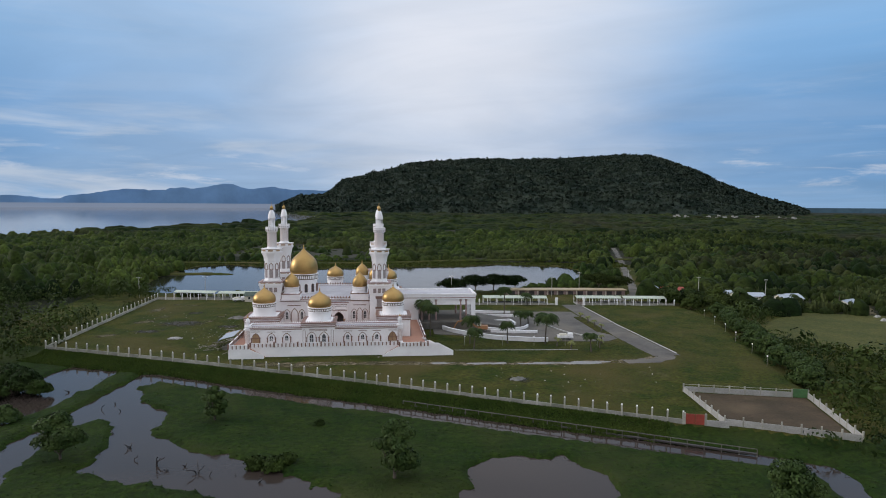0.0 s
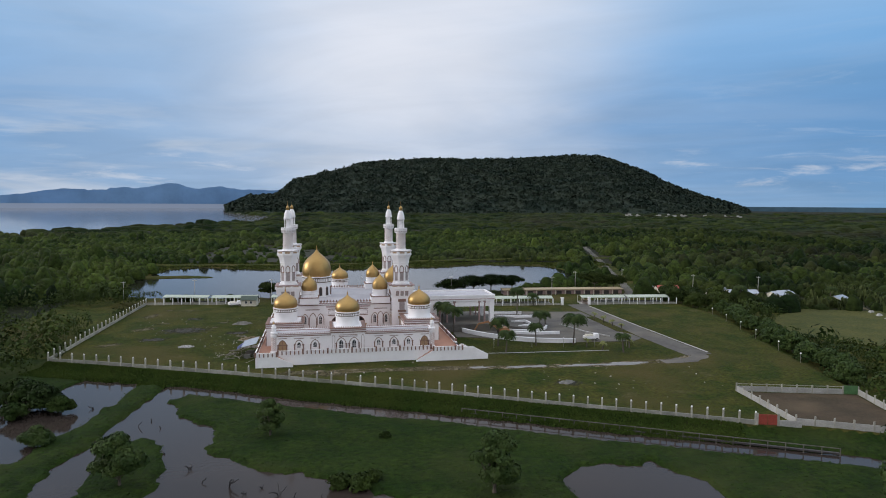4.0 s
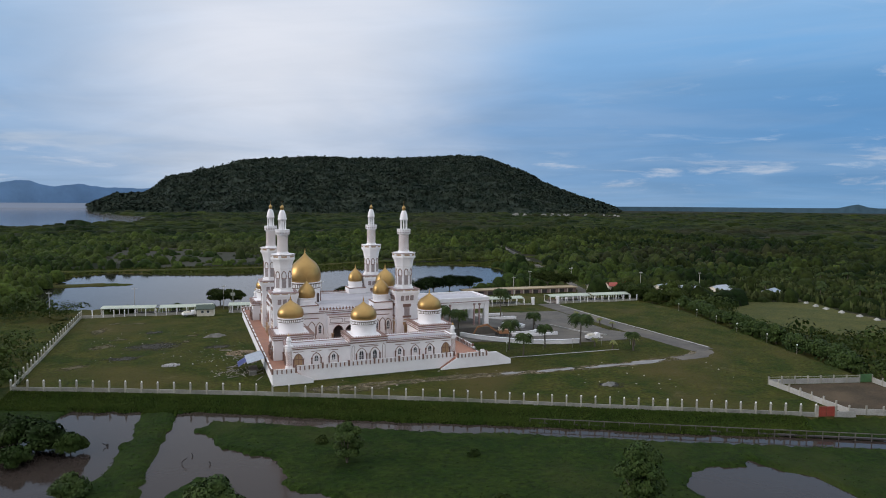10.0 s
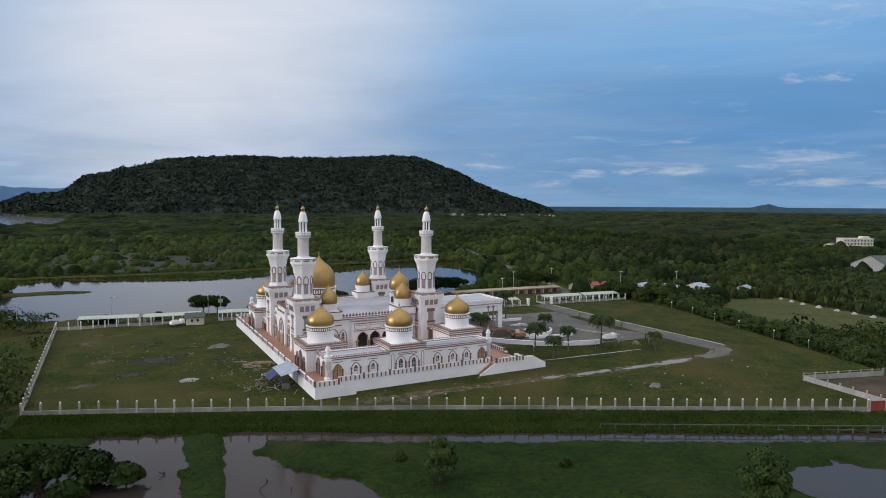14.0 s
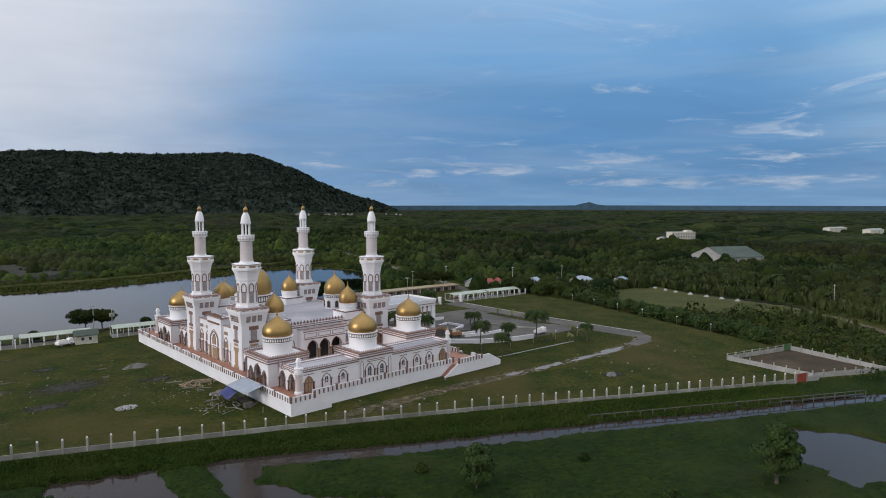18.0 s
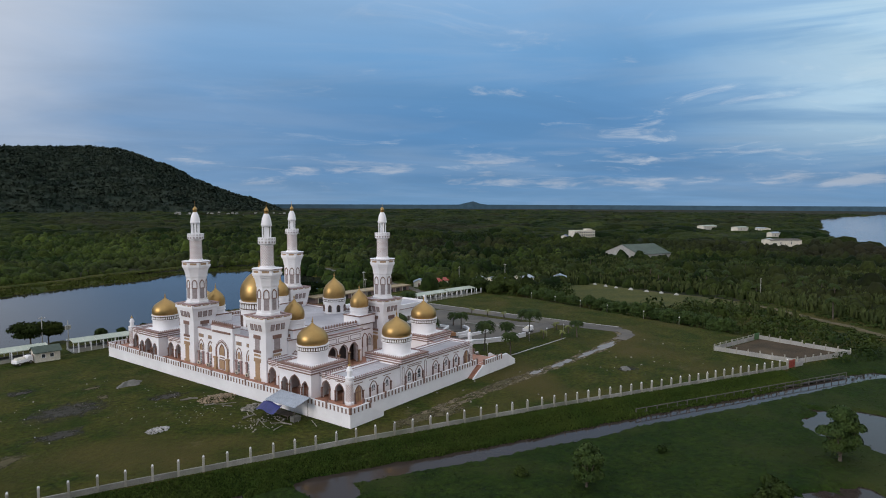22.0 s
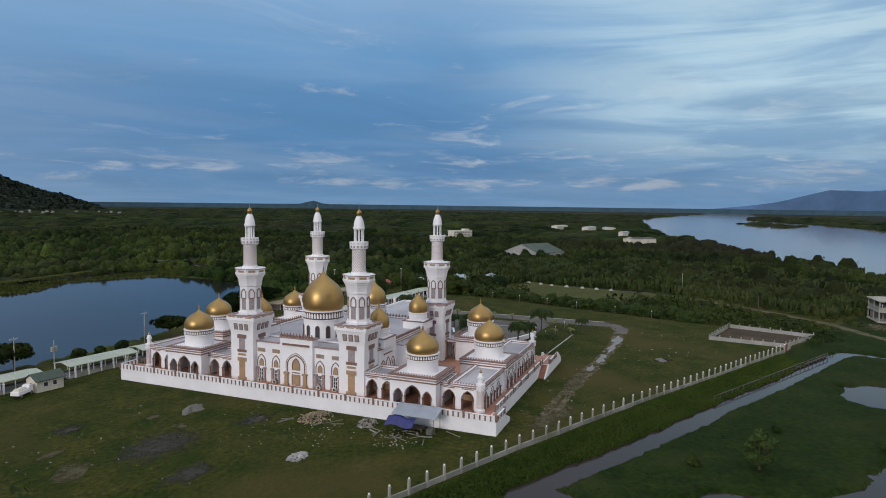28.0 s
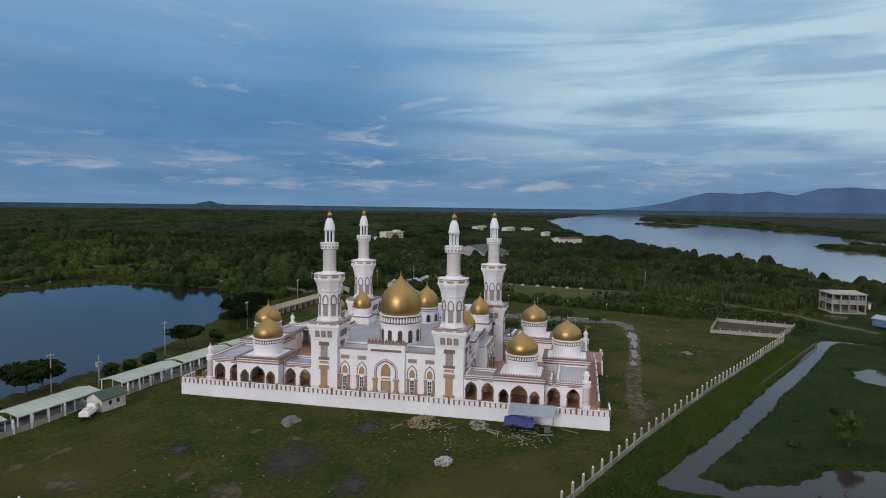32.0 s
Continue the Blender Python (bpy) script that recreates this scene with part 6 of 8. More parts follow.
# ---- covered walks, gate and small buildings ----
def canopy(x0, y0, x1, y1, depth, label, posts=6):
    """A long open shed: a shallow pitched sheet roof on slim posts, from its front left corner to its front right corner."""
    L = math.hypot(x1 - x0, y1 - y0)
    c = thing("covered_walk", label, "shed", "covered walks along the fence", at=pose(x0, y0, 0, 0, 0, math.degrees(math.atan2(y1 - y0, x1 - x0))))
    roof = Mesh()
    pts = [(-0.3, 2.9), (depth / 2, 3.55), (depth + 0.3, 2.9)]
    for (ya, za), (yb, zb) in zip(pts, pts[1:]):
        roof.face([(0, ya, za), (L, ya, za), (L, yb, zb), (0, yb, zb)])
        roof.face([(0, ya, za - 0.12), (0, yb, zb - 0.12), (L, yb, zb - 0.12), (L, ya, za - 0.12)])
    for x in (0, L):
        roof.face([(x, y, z) for y, z in pts] + [(x, y, z - 0.12) for y, z in pts[::-1]])
    roof.box(0, L, -0.34, -0.3, 2.74, 2.92).box(0, L, depth + 0.3, depth + 0.34, 2.74, 2.92)
    r = part("sheet_roof", roof, CANOPY, c)
    seams = Mesh()
    for k in range(int(L / 1.6) + 1):
        x = min(L - 0.03, k * 1.6)
        for (ya, za), (yb, zb) in zip(pts, pts[1:]):
            seams.face([(x, ya, za + 0.03), (x + 0.06, ya, za + 0.03), (x + 0.06, yb, zb + 0.03), (x, yb, zb + 0.03)])
    part("roof_seams", seams, CREAM, r)
    pm = Mesh().box(-0.09, 0.09, -0.09, 0.09, -0.3, 2.9).data("post", WHITE)
    for k in range(posts + 1):
        for y in (0.2, depth - 0.2):
            part("post", pm, None, c, at=pose(0.2 + k * (L - 0.4) / posts, y, 0))
    part("walk_floor", Mesh().box(0, L, 0, depth, -0.3, 0.12), CONC, c)
    part("bench", Mesh().box(0.5, L - 0.5, depth - 1.3, depth - 0.8, 0.1, 0.6), DARKCONC, c)


canopy(-30.0, 114.0, -10.5, 111.8, 6.6, "long open shed with a pale green sheet roof by the lagoon")
canopy(-51, 119.0, -31.5, 115.0, 6.0, "long open shed with a pale green sheet roof by the lagoon")
canopy(-4.4, 111.3, 14.8, 108.7, 6.8, "long open shed with a pale green sheet roof by the lagoon")
canopy(16.3, 108.9, 35.5, 106.0, 6.8, "long open shed with a pale green sheet roof by the lagoon")
canopy(37, 106.5, 56, 101.5, 6.8, "long open shed with a pale green sheet roof by the lagoon")
canopy(58, 101.5, 86, 94.5, 6.8, "long open shed with a pale green sheet roof by the lagoon")
canopy(90, 92.5, 118.5, 89.5, 7.0, "long open shed with a cream sheet roof beside the gate", 9)
canopy(132, 89.5, 152, 87.3, 7.0, "long open shed with a cream sheet roof beside the gate", 7)
canopy(153, 87.2, 172, 85.0, 7.0, "long open shed with a cream sheet roof beside the gate", 7)


def gable_house(name, label, x, y, w, d, h, rise, rz, wall, roof, windows=2, door=True):
    """A small gabled house with a door and windows; w runs along the ridge."""
    hs = thing(name, label, "house", at=pose(x, y, lh(x, y) if not (-57 < x < 175 and y < 110) else 0, 0, 0, rz))
    part("wall", Mesh().box(-w / 2, w / 2, -d / 2, d / 2, -0.4, h), wall, hs)
    g = Mesh()
    for sx in (-w / 2, w / 2):
        g.face([(sx, -d / 2, h), (sx, d / 2, h), (sx, 0, h + rise)])
    part("gable", g, wall, hs)
    r = Mesh()
    o = 0.45
    for s in (-1, 1):
        a, b = (s * (d / 2 + o), h - o * rise / (d / 2)), (0, h + rise + 0.05)
        r.face([(-w / 2 - o, a[0], a[1]), (w / 2 + o, a[0], a[1]), (w / 2 + o, b[0], b[1]), (-w / 2 - o, b[0], b[1])])
        r.face([(-w / 2 - o, a[0], a[1] + 0.1), (-w / 2 - o, b[0], b[1] + 0.1), (w / 2 + o, b[0], b[1] + 0.1), (w / 2 + o, a[0], a[1] + 0.1)])
        r.box(-w / 2 - o, w / 2 + o, min(a[0], a[0] + s * 0.05), max(a[0], a[0] + s * 0.05), a[1] - 0.05, a[1] + 0.14)
    part("roof", r, roof, hs)
    for s in (-1, 1):
        for k in range(windows):
            wx = -w / 2 + w * (k + 1) / (windows + 1)
            win = part("window", Mesh().box(wx - 0.45, wx + 0.45, s * d / 2 - 0.03, s * d / 2 + 0.03, h * 0.4, h * 0.75), GLASS, hs)
            part("window_frame", ring_panel(wx - 0.52, wx + 0.52, h * 0.4 - 0.06, h * 0.75 + 0.06, s * d / 2 - 0.05, s * d / 2 + 0.05, 0.08), WHITE, win)
    if door:
        part("door", Mesh().box(-w / 2 - 0.04, -w / 2 + 0.02, -0.5, 0.5, 0, min(2.05, h - 0.2)), TRIM, hs)
    return hs


gable_house("guard_hut", "small white hut with a green gabled roof by the fence", -13.0, 108.2, 6.2, 4.4, 2.9, 1.2, -8, CREAM, GREENROOF)


gable_house("river_hut", "small blue hut with a rusty tin roof on the river bank", 152, -113, 6.5, 5, 2.6, 1.1, 30, BLUE_WALL, TIN)


def truck(x, y, rz, label):
    t = thing("truck", label, "truck", at=pose(x, y, 0.05, 0, 0, rz))
    part("chassis", Mesh().box(-2.4, 2.4, -0.7, 0.7, 0.5, 0.75), DARKCONC, t)
    part("cab", Mesh().box(1.0, 2.5, -0.95, 0.95, 0.6, 2.2, 0.12), WHITE, t)
    part("windscreen", Mesh().box(2.36, 2.48, -0.75, 0.75, 1.35, 1.95), GLASS, t)
    part("bed", Mesh().box(-2.5, 0.9, -0.98, 0.98, 0.75, 1.6), WHITE, t)
    part("load", Mesh().box(-2.2, 0.6, -0.8, 0.8, 1.6, 2.1, 0.3), CREAM, t)
    for wx in (-1.6, 1.7):
        for s in (-1, 1):
            w = part("wheel", Mesh().lathe([(0.1, -0.14), (0.42, -0.14), (0.45, 0.0), (0.42, 0.14), (0.1, 0.14)], 14), DARK, t, at=pose(wx, s * 0.85, 0.45, 90))
            part("rim", Mesh().lathe([(0.02, -0.16), (0.22, -0.16), (0.22, 0.16), (0.02, 0.16)], 10), CONC, w)


truck(-19.2, 107.3, 20, "small white truck parked beside the hut")
truck(104.5, 17.8, 5, "white loaded truck parked in the forecourt")


def excavator():
    """An orange digger parked in the forecourt with its boom lowered."""
    e = thing("excavator", "orange excavator with its boom resting in the forecourt", "excavator", at=pose(79, 33.5, 0.1, 0, 0, 168))
    for y in (-1.1, 1.1):
        tr = part("crawler_track", Mesh().prism([(-1.9, y - 0.3), (1.9, y - 0.3), (1.9, y + 0.3), (-1.9, y + 0.3)], 0.1, 0.85), DARK, e)
        for x in (-1.4, 0, 1.4):
            part("road_wheel", Mesh().box(x - 0.3, x + 0.3, y - 0.34, y + 0.34, 0.25, 0.7), DARKCONC, tr)
    part("body", Mesh().box(-2.3, 1.3, -1.3, 1.3, 0.95, 2.1, 0.15), ORANGE, e)
    part("cab", Mesh().box(0.0, 1.5, 0.3, 1.3, 2.1, 3.1, 0.1), CREAM, e)
    part("cab_window", Mesh().box(1.4, 1.52, 0.42, 1.18, 2.25, 2.85), GLASS, e)
    for nm, pts in (("boom", [(1.2, 1.4), (1.6, 1.2), (5.2, 3.6), (8.2, 3.0), (8.3, 3.4), (5.0, 4.3)]), ("arm", [(8.0, 3.6), (8.6, 3.3), (10.0, 0.8), (9.6, 0.7)]), ("bucket", [(9.3, 0.9), (10.3, 0.9), (10.6, 0.1), (9.7, -0.1), (9.2, 0.3)])):
        m = Mesh()
        m.face([(a, -0.22, b) for a, b in pts]).face([(a, 0.22, b) for a, b in pts][::-1])
        for (a, b), (c, d) in zip(pts, pts[1:] + pts[:1]):
            m.face([(a, -0.22, b), (a, 0.22, b), (c, 0.22, d), (c, -0.22, d)])
        part(nm, m, ORANGE if nm != "bucket" else DARKCONC, e)


excavator()


OCHRE = material("ochre_sheet_roof", (0.36, 0.28, 0.17), (0.28, 0.22, 0.14), 0.3, 0.7, fine=2.0, coord="World")


def gatehouse():
    g = thing("gatehouse", "long low cream building beyond the gate with a red sign band", "building", at=pose(108, 131, -1.5, 0, 0, -4.5))
    part("wall", Mesh().box(0, 62, 0, 6, -1.8, 2.3), MAUVE, g)
    part("roof", Mesh().box(-0.6, 62.6, -0.8, 6.6, 2.3, 2.75), OCHRE, g)
    for k in range(12):
        x = 2.5 + k * 5
        o = part("opening", Mesh().box(x, x + 2.6, -0.05, 0.02, -0.2, 1.9), DARK, g)
        part("post", Mesh().box(x - 0.9, x - 0.6, -0.7, -0.4, -1.8, 2.3), CREAM, g)
    gt = thing("entrance_gate", "open entrance gate between two white piers", "gate", at=pose(122.3, 88.2, 0, 0, 0, -3))
    for x in (0, 12.4):
        part("gate_pier", Mesh().box(x - 0.5, x + 0.5, -0.5, 0.5, -0.3, 3.0).box(x - 0.65, x + 0.65, -0.65, 0.65, 3.0, 3.25), WHITE, gt)
    for x, a in ((0.6, 75), (11.8, 105)):
        leaf = part("gate_leaf", Mesh().box(0, 5.2, -0.04, 0.04, 0.2, 0.3).box(0, 5.2, -0.04, 0.04, 1.9, 2.0), TRIM, gt, at=pose(x, 0, 0, 0, 0, a))
        for k in range(14):
            part("bar", Mesh().box(k * 0.4, k * 0.4 + 0.05, -0.025, 0.025, 0.2, 2.1), TRIM, leaf)


gatehouse()


def far_hall():
    # concrete grey on the walls stands for cream paint lying in shade
    gable_house("sports_hall", "large hall with a wide green roof among the trees", 434, 96, 36, 38, 5.6, 6.8, -25.7, CONC, GREENROOF, 6)
    hs = thing("apartment_building", "cream three storey building far off in the trees", "building", at=pose(668, 252, -1.4, 0, 0, -28))
    part("wall", Mesh().box(-16, 16, -6, 6, 0, 11), CREAM, hs)
    part("roof", Mesh().box(-16.6, 16.6, -6.6, 6.6, 11, 11.5).box(6, 13, -4, 4, 11.5, 13.5), CREAM, hs)
    for fl in range(3):
        for k in range(9):
            x = -14 + k * 3.5
            wdw = part("window", Mesh().box(x - 0.9, x + 0.9, -6.04, -5.98, 1.2 + fl * 3.5, 3.0 + fl * 3.5), GLASS, hs)
            part("window_frame", ring_panel(x - 1.0, x + 1.0, 1.1 + fl * 3.5, 3.1 + fl * 3.5, -6.1, -5.98, 0.12), WHITE, wdw)
        part("balcony", Mesh().box(-16.2, 16.2, -7.0, -6.0, 0.2 + fl * 3.5, 0.45 + fl * 3.5), CREAM, hs)
    gable_house("village_house", "blue roofed house among the trees", 652, 268, 16, 10, 4, 2, 20, CREAM, BLUE)


far_hall()

for i, (x, y, w, d, rz, roof, lab) in enumerate((
        (185, 131, 8, 6, 35, TIN, "house with a pale tin roof behind the trees"),
        (194, 124.5, 11, 5, -5, RED, "low shop with a red tin roof by the road"),
        (222, 103, 14, 7, -10, TIN, "low house with a grey tin roof among trees"),
        (238, 95, 10, 8, -8, TIN, "low house with a pale tin roof among trees"),
        (214, 111, 9, 6, 10, TIN, "low house with a grey tin roof among trees"),
        (256, 80, 9, 7, 25, TIN, "low house with a pale tin roof among trees"),
        (242, 99, 7, 6, 5, TIN, "low house with a pale tin roof among trees"),
        (213, -128, 10, 8, -20, BLUE, "house with a blue roof by the river road"),
        (674, 36, 14, 10, 10, TIN, "house with a grey roof in the palm grove"),
        (1040, 140, 30, 12, -20, CANOPY, "long pale roofed building in the palm grove"),
        (1025, 103, 24, 12, 40, TIN, "wide tin roofed building in the palm grove"),
        (681, 25, 36, 16, -48, ROAD, "wide grey roofed shed among the trees"),
        (1075, 200, 44, 12, -15, CANOPY, "long pale roofed building far off in the grove"),
        (860, 60, 22, 8, -25, TIN, "long tin roofed building in the palm grove"))):
    gable_house("village_house", lab, x, y, w, d, 2.7 if x < 600 else 7.5, 1.3, rz, CREAM, roof)


def river_building():
    b = thing("riverside_building", "unfinished pale two storey concrete building by the river", "building", at=pose(195, -113, -1.3, 0, 0, -86) @ Matrix.Diagonal((0.78, 1.1, 1.25, 1)))
    for z in (0.0, 3.4, 6.8):
        part("floor_slab", Mesh().box(-9.5, 9.5, -6.5, 6.5, z, z + 0.35), CONC2, b)
    for x in (-9, -4.5, 0, 4.5, 9):
        for y in (-6, 0, 6):
            part("column", Mesh().box(x - 0.25, x + 0.25, y - 0.25, y + 0.25, 0.35, 6.8), CONC2, b)
    part("wall", Mesh().box(-9.2, 9.2, -5.4, 5.9, 3.75, 5.0), CONC2, b)
    part("back_wall", Mesh().box(-9.2, 9.2, 3.0, 3.3, 0.35, 6.8), DARKCONC, b)
    for k in range(5):
        x = -7.5 + k * 3.75
        w = part("window", Mesh().box(x - 1.0, x + 1.0, -5.46, -5.38, 5.0, 6.2), GLASS, b)
        part("mullion", Mesh().box(x - 0.05, x + 0.05, -5.5, -5.46, 5.0, 6.2), WHITE, w)
    roof = Mesh()
    for s in (-1, 1):
        roof.face([(-10, s * 7, 7.15), (10, s * 7, 7.15), (7, 0, 8.1), (-7, 0, 8.1)])
    for s in (-1, 1):
        roof.face([(s * 10, -7, 7.15), (s * 10, 7, 7.15), (s * 7, 0, 8.1)])
    part("roof", roof, CONC2, b)


river_building()


def pole(x, y, h, label="slim concrete utility pole with a crossarm"):
    p = thing("utility_pole", label, "pole", "utility poles", at=pose(x, y, lh(x, y)))
    part("shaft", Mesh().lathe([(0.16, -0.3), (0.10, h)], 8), CONC, p)
    part("crossarm", Mesh().box(-1.1, 1.1, -0.06, 0.06, h - 0.7, h - 0.55), CONC, p)
    for x in (-0.95, -0.4, 0.4, 0.95):
        part("insulator", Mesh().lathe([(0.06, h - 0.55), (0.08, h - 0.45), (0.03, h - 0.3)], 6, x, 0), WHITE, p)


for x, y in ((-5.5, 130), (36.6, 129.8), (80, 127), (179.7, 146), (129, 119), (205, 118), (232, 104), (-40, 132), (-70, 130), (250, -30), (150, 140)):
    pole(x, y, 10.5)
p = thing("utility_pole", "short pole with two grey transformers behind the hut", "pole", "utility poles", at=pose(-2.2, 119.5, 0))
part("shaft", Mesh().lathe([(0.16, -0.3), (0.10, 8.5)], 8), CONC, p)
for s in (-0.5, 0.5):
    part("transformer", Mesh().lathe([(0.1, 5.6), (0.38, 5.65), (0.38, 6.8), (0.1, 6.9)], 10, s, 0), CONC, p)

LAMP = Mesh().lathe([(0.07, -0.2), (0.05, 2.6)], 6).data("lamp_post", CONC2)
HEAD = Mesh().lathe([(0.05, 2.6), (0.2, 2.7), (0.2, 2.95), (0.05, 3.05)], 8).data("lamp_globe", WHITE)
for x, y in ((82, 11.5), (92, 10.5), (101.8, 9.2), (112, 8), (70, 12.5), (161, 12), (165.5, 26), (169.5, 40), (173, 54), (156, -5), (151, -20)):
    l = thing("garden_lamp", "small white globe lamp on a thin post", "lamp", "garden lamps", at=pose(x, y, 0))
    part("lamp_post", LAMP, None, l)
    part("lamp_globe", HEAD, None, l)


# ---- builders' shelter and rubble beside the terrace ----
def shelter():
    t = thing("shelter", "lean-to shelter with a grey tin roof and blue tarpaulin", "shelter", at=pose(0, 0, 0))
    roof = Mesh()
    ribs = 48
    for k in range(ribs + 1):
        y, lift = 10.9 + 9.5 * k / ribs, 0.06 * (k % 2)
        roof.v += [(-0.7, y, 4.5 + lift), (-5.0, y, 3.4 + lift), (-5.0, y, 3.36 + lift), (-0.7, y, 4.46 + lift)]
        if k:
            i = 4 * k
            for q in range(4):
                roof.f.append((i - 4 + q, i + q, i + (q + 1) % 4, i - 4 + (q + 1) % 4))
                roof.soft.append(False)
    part("tin_roof", roof, TIN, t)
    for x, y in ((-1, 11.4), (-1, 20.0), (-4.8, 11.2), (-4.8, 20.0), (-4.8, 15.6)):
        part("prop", Mesh().lathe([(0.06, -0.1), (0.05, 3.4)], 6, x, y), BARK, t)
    tarp = Mesh()
    n = 8
    for k in range(n):
        y0, y1 = 15.0 + k * 0.75, 15.75 + k * 0.75
        z0, z1 = 2.5 - 0.25 * math.sin(k * 0.9), 2.5 - 0.25 * math.sin((k + 1) * 0.9)
        tarp.face([(-4.7, y0, z0 + 0.6), (-4.7, y1, z1 + 0.6), (-6.9, y1, z1 - 0.7), (-6.9, y0, z0 - 0.7)])
    part("tarpaulin", tarp, BLUE, t, "sagging blue tarpaulin")
    part("work_table", Mesh().box(-4.2, -2, 14, 19, 0.7, 0.85).box(-4.1, -3.9, 14.1, 14.3, 0, 0.7).box(-2.3, -2.1, 18.7, 18.9, 0, 0.7), BARK, t)
    part("crate", Mesh().box(-4.4, -2.6, 11.8, 13.0, 0, 1.0), DARKCONC, t)


shelter()


def heap(name, label, cx, cy, r, h, n, size, mat, seed, group=""):
    """A heap of broken pieces in one mesh."""
    rd = random.Random(seed)
    m = Mesh()
    for _ in range(n):
        a, d = rd.uniform(0, 6.28), r * math.sqrt(rd.random())
        x, y = cx + d * math.cos(a), cy + 0.7 * d * math.sin(a)
        z = h * (1 - d / r) * rd.random()
        s = size * rd.uniform(0.4, 1.4)
        q = pose(x, y, z + s * 0.2, rd.uniform(-40, 40), rd.uniform(-40, 40), rd.uniform(0, 360))
        i = len(m.v)
        b = Mesh().box(-s, s, -s * 0.7, s * 0.7, -s * 0.3, s * 0.35, s * 0.2)
        m.v += [tuple(q @ Vector(v)) for v in b.v]
        m.f += [tuple(i + k for k in f) for f in b.f]
        m.soft += b.soft
    return solid(name, m, mat, label, "rubble", kind="stuff")


RUBBLE_TAN = material("tan_rubble", (0.30, 0.23, 0.15), (0.17, 0.13, 0.09), 1.2, 0.9, fine=6.0, coord="World", island=0.4)
LIME = material("pale_rubble", (0.46, 0.45, 0.45), (0.26, 0.25, 0.24), 1.5, 0.9, fine=5.0, coord="World", island=0.35)
heap("rubble_heap", "heap of pale broken plaster on the grass", -23.6, 29.6, 2.3, 0.8, 170, 0.2, LIME, 51)
heap("rubble_heap", "scattered timber and rubble beside the terrace", -4.6, 38.0, 4.6, 0.7, 230, 0.22, RUBBLE_TAN, 52)
heap("rubble_heap", "scattered blocks of rubble by the shelter", -3.4, 26.5, 3.0, 0.5, 60, 0.3, RUBBLE, 53)
heap("rubble_heap", "small stones lying in the grass", -14, 42, 13, 0.1, 40, 0.13, RUBBLE, 54)
heap("rubble_heap", "small stones lying in the grass", -30, 70, 20, 0.1, 26, 0.16, RUBBLE, 55)
heap("rubble_heap", "stones and spoil along the track edge", 40, -3.0, 24, 0.1, 36, 0.22, RUBBLE, 56)
heap("rubble_heap", "loose litter around the shelter", -9, 17, 6, 0.1, 70, 0.18, RUBBLE, 57)
heap("litter", "pale scraps scattered over the grass", -26, 52, 24, 0.05, 26, 0.10, LIME, 59)
heap("litter", "pale scraps scattered beside the terrace", -8, 30, 11, 0.05, 36, 0.12, LIME, 63)
heap("rubble_heap", "stones lying about the lawn", 95, -25, 26, 0.1, 24, 0.18, RUBBLE, 58)
blotch("sand_heap", -11.0, 65.2, 3.0, 1.9, DARKCONC, "low heap of pale gravel on the grass", "heap", 0.04, 61, 0.3, rise=1.0, kind="stuff")
blotch("sand_heap", 78, -27, 2.2, 1.2, DARKCONC, "low heap of grey gravel on the grass", "heap", 0.05, 62, 0.3, rise=0.6, kind="stuff")
rd = random.Random(8)
planks = Mesh()
for k in range(26):
    a, x, y = rd.uniform(0, 3.14), rd.uniform(-9, -2), rd.uniform(8, 44)
    L = rd.uniform(1.5, 4.5) / 2
    c, s = math.cos(a), math.sin(a)
    planks.prism([(x + c * L - s * 0.07, y + s * L + c * 0.07), (x - c * L - s * 0.07, y - s * L + c * 0.07), (x - c * L + s * 0.07, y - s * L - c * 0.07), (x + c * L + s * 0.07, y + s * L - c * 0.07)], 0.02, 0.1 + rd.random() * 0.2)
solid("planks", planks, RUBBLE, "loose boards scattered on the grass by the terrace", "boards", kind="stuff")
# ---- plants ----
def leaf_cloud(centres, radii, per, size, seed, inner=0.45, flat=0.35, droop=0.0):
    """Corners of many small leaf faces spread through ellipsoids, each one roughly facing outwards."""
    r = np.random.RandomState(seed)
    n = len(centres)
    d = r.normal(size=(n, per, 3))
    d[:, :, 2] = np.abs(d[:, :, 2]) * 0.9 - 0.2
    d /= np.linalg.norm(d, axis=2, keepdims=True)
    rad = inner + (1 - inner) * np.sqrt(r.uniform(size=(n, per, 1)))
    pos = centres[:, None, :] + d * rad * radii[:, None, :]
    nrm = d + r.normal(size=d.shape) * flat
    nrm /= np.linalg.norm(nrm, axis=2, keepdims=True)
    t = np.cross(nrm, r.normal(size=d.shape))
    t /= np.linalg.norm(t, axis=2, keepdims=True) + 1e-9
    b = np.cross(nrm, t)
    s = np.asarray(size).reshape(-1, 1, 1) * r.uniform(0.55, 1.25, size=(n, per, 1))
    w = s * 0.62
    quad = np.stack([pos - t * s, pos - b * w, pos + t * s, pos + b * w], axis=2)
    quad[:, :, 0, 2] -= droop
    v = quad.reshape(-1, 3)
    f = np.arange(len(v)).reshape(-1, 4)
    return v, f


def scatter(x0, x1, y0, y1, pitch, seed):
    r = np.random.RandomState(seed)
    gx, gy = np.meshgrid(np.arange(x0, x1, pitch), np.arange(y0, y1, pitch))
    px = gx.ravel() + r.uniform(-0.5, 0.5, gx.size) * pitch
    py = gy.ravel() + r.uniform(-0.5, 0.5, gx.size) * pitch
    return px, py


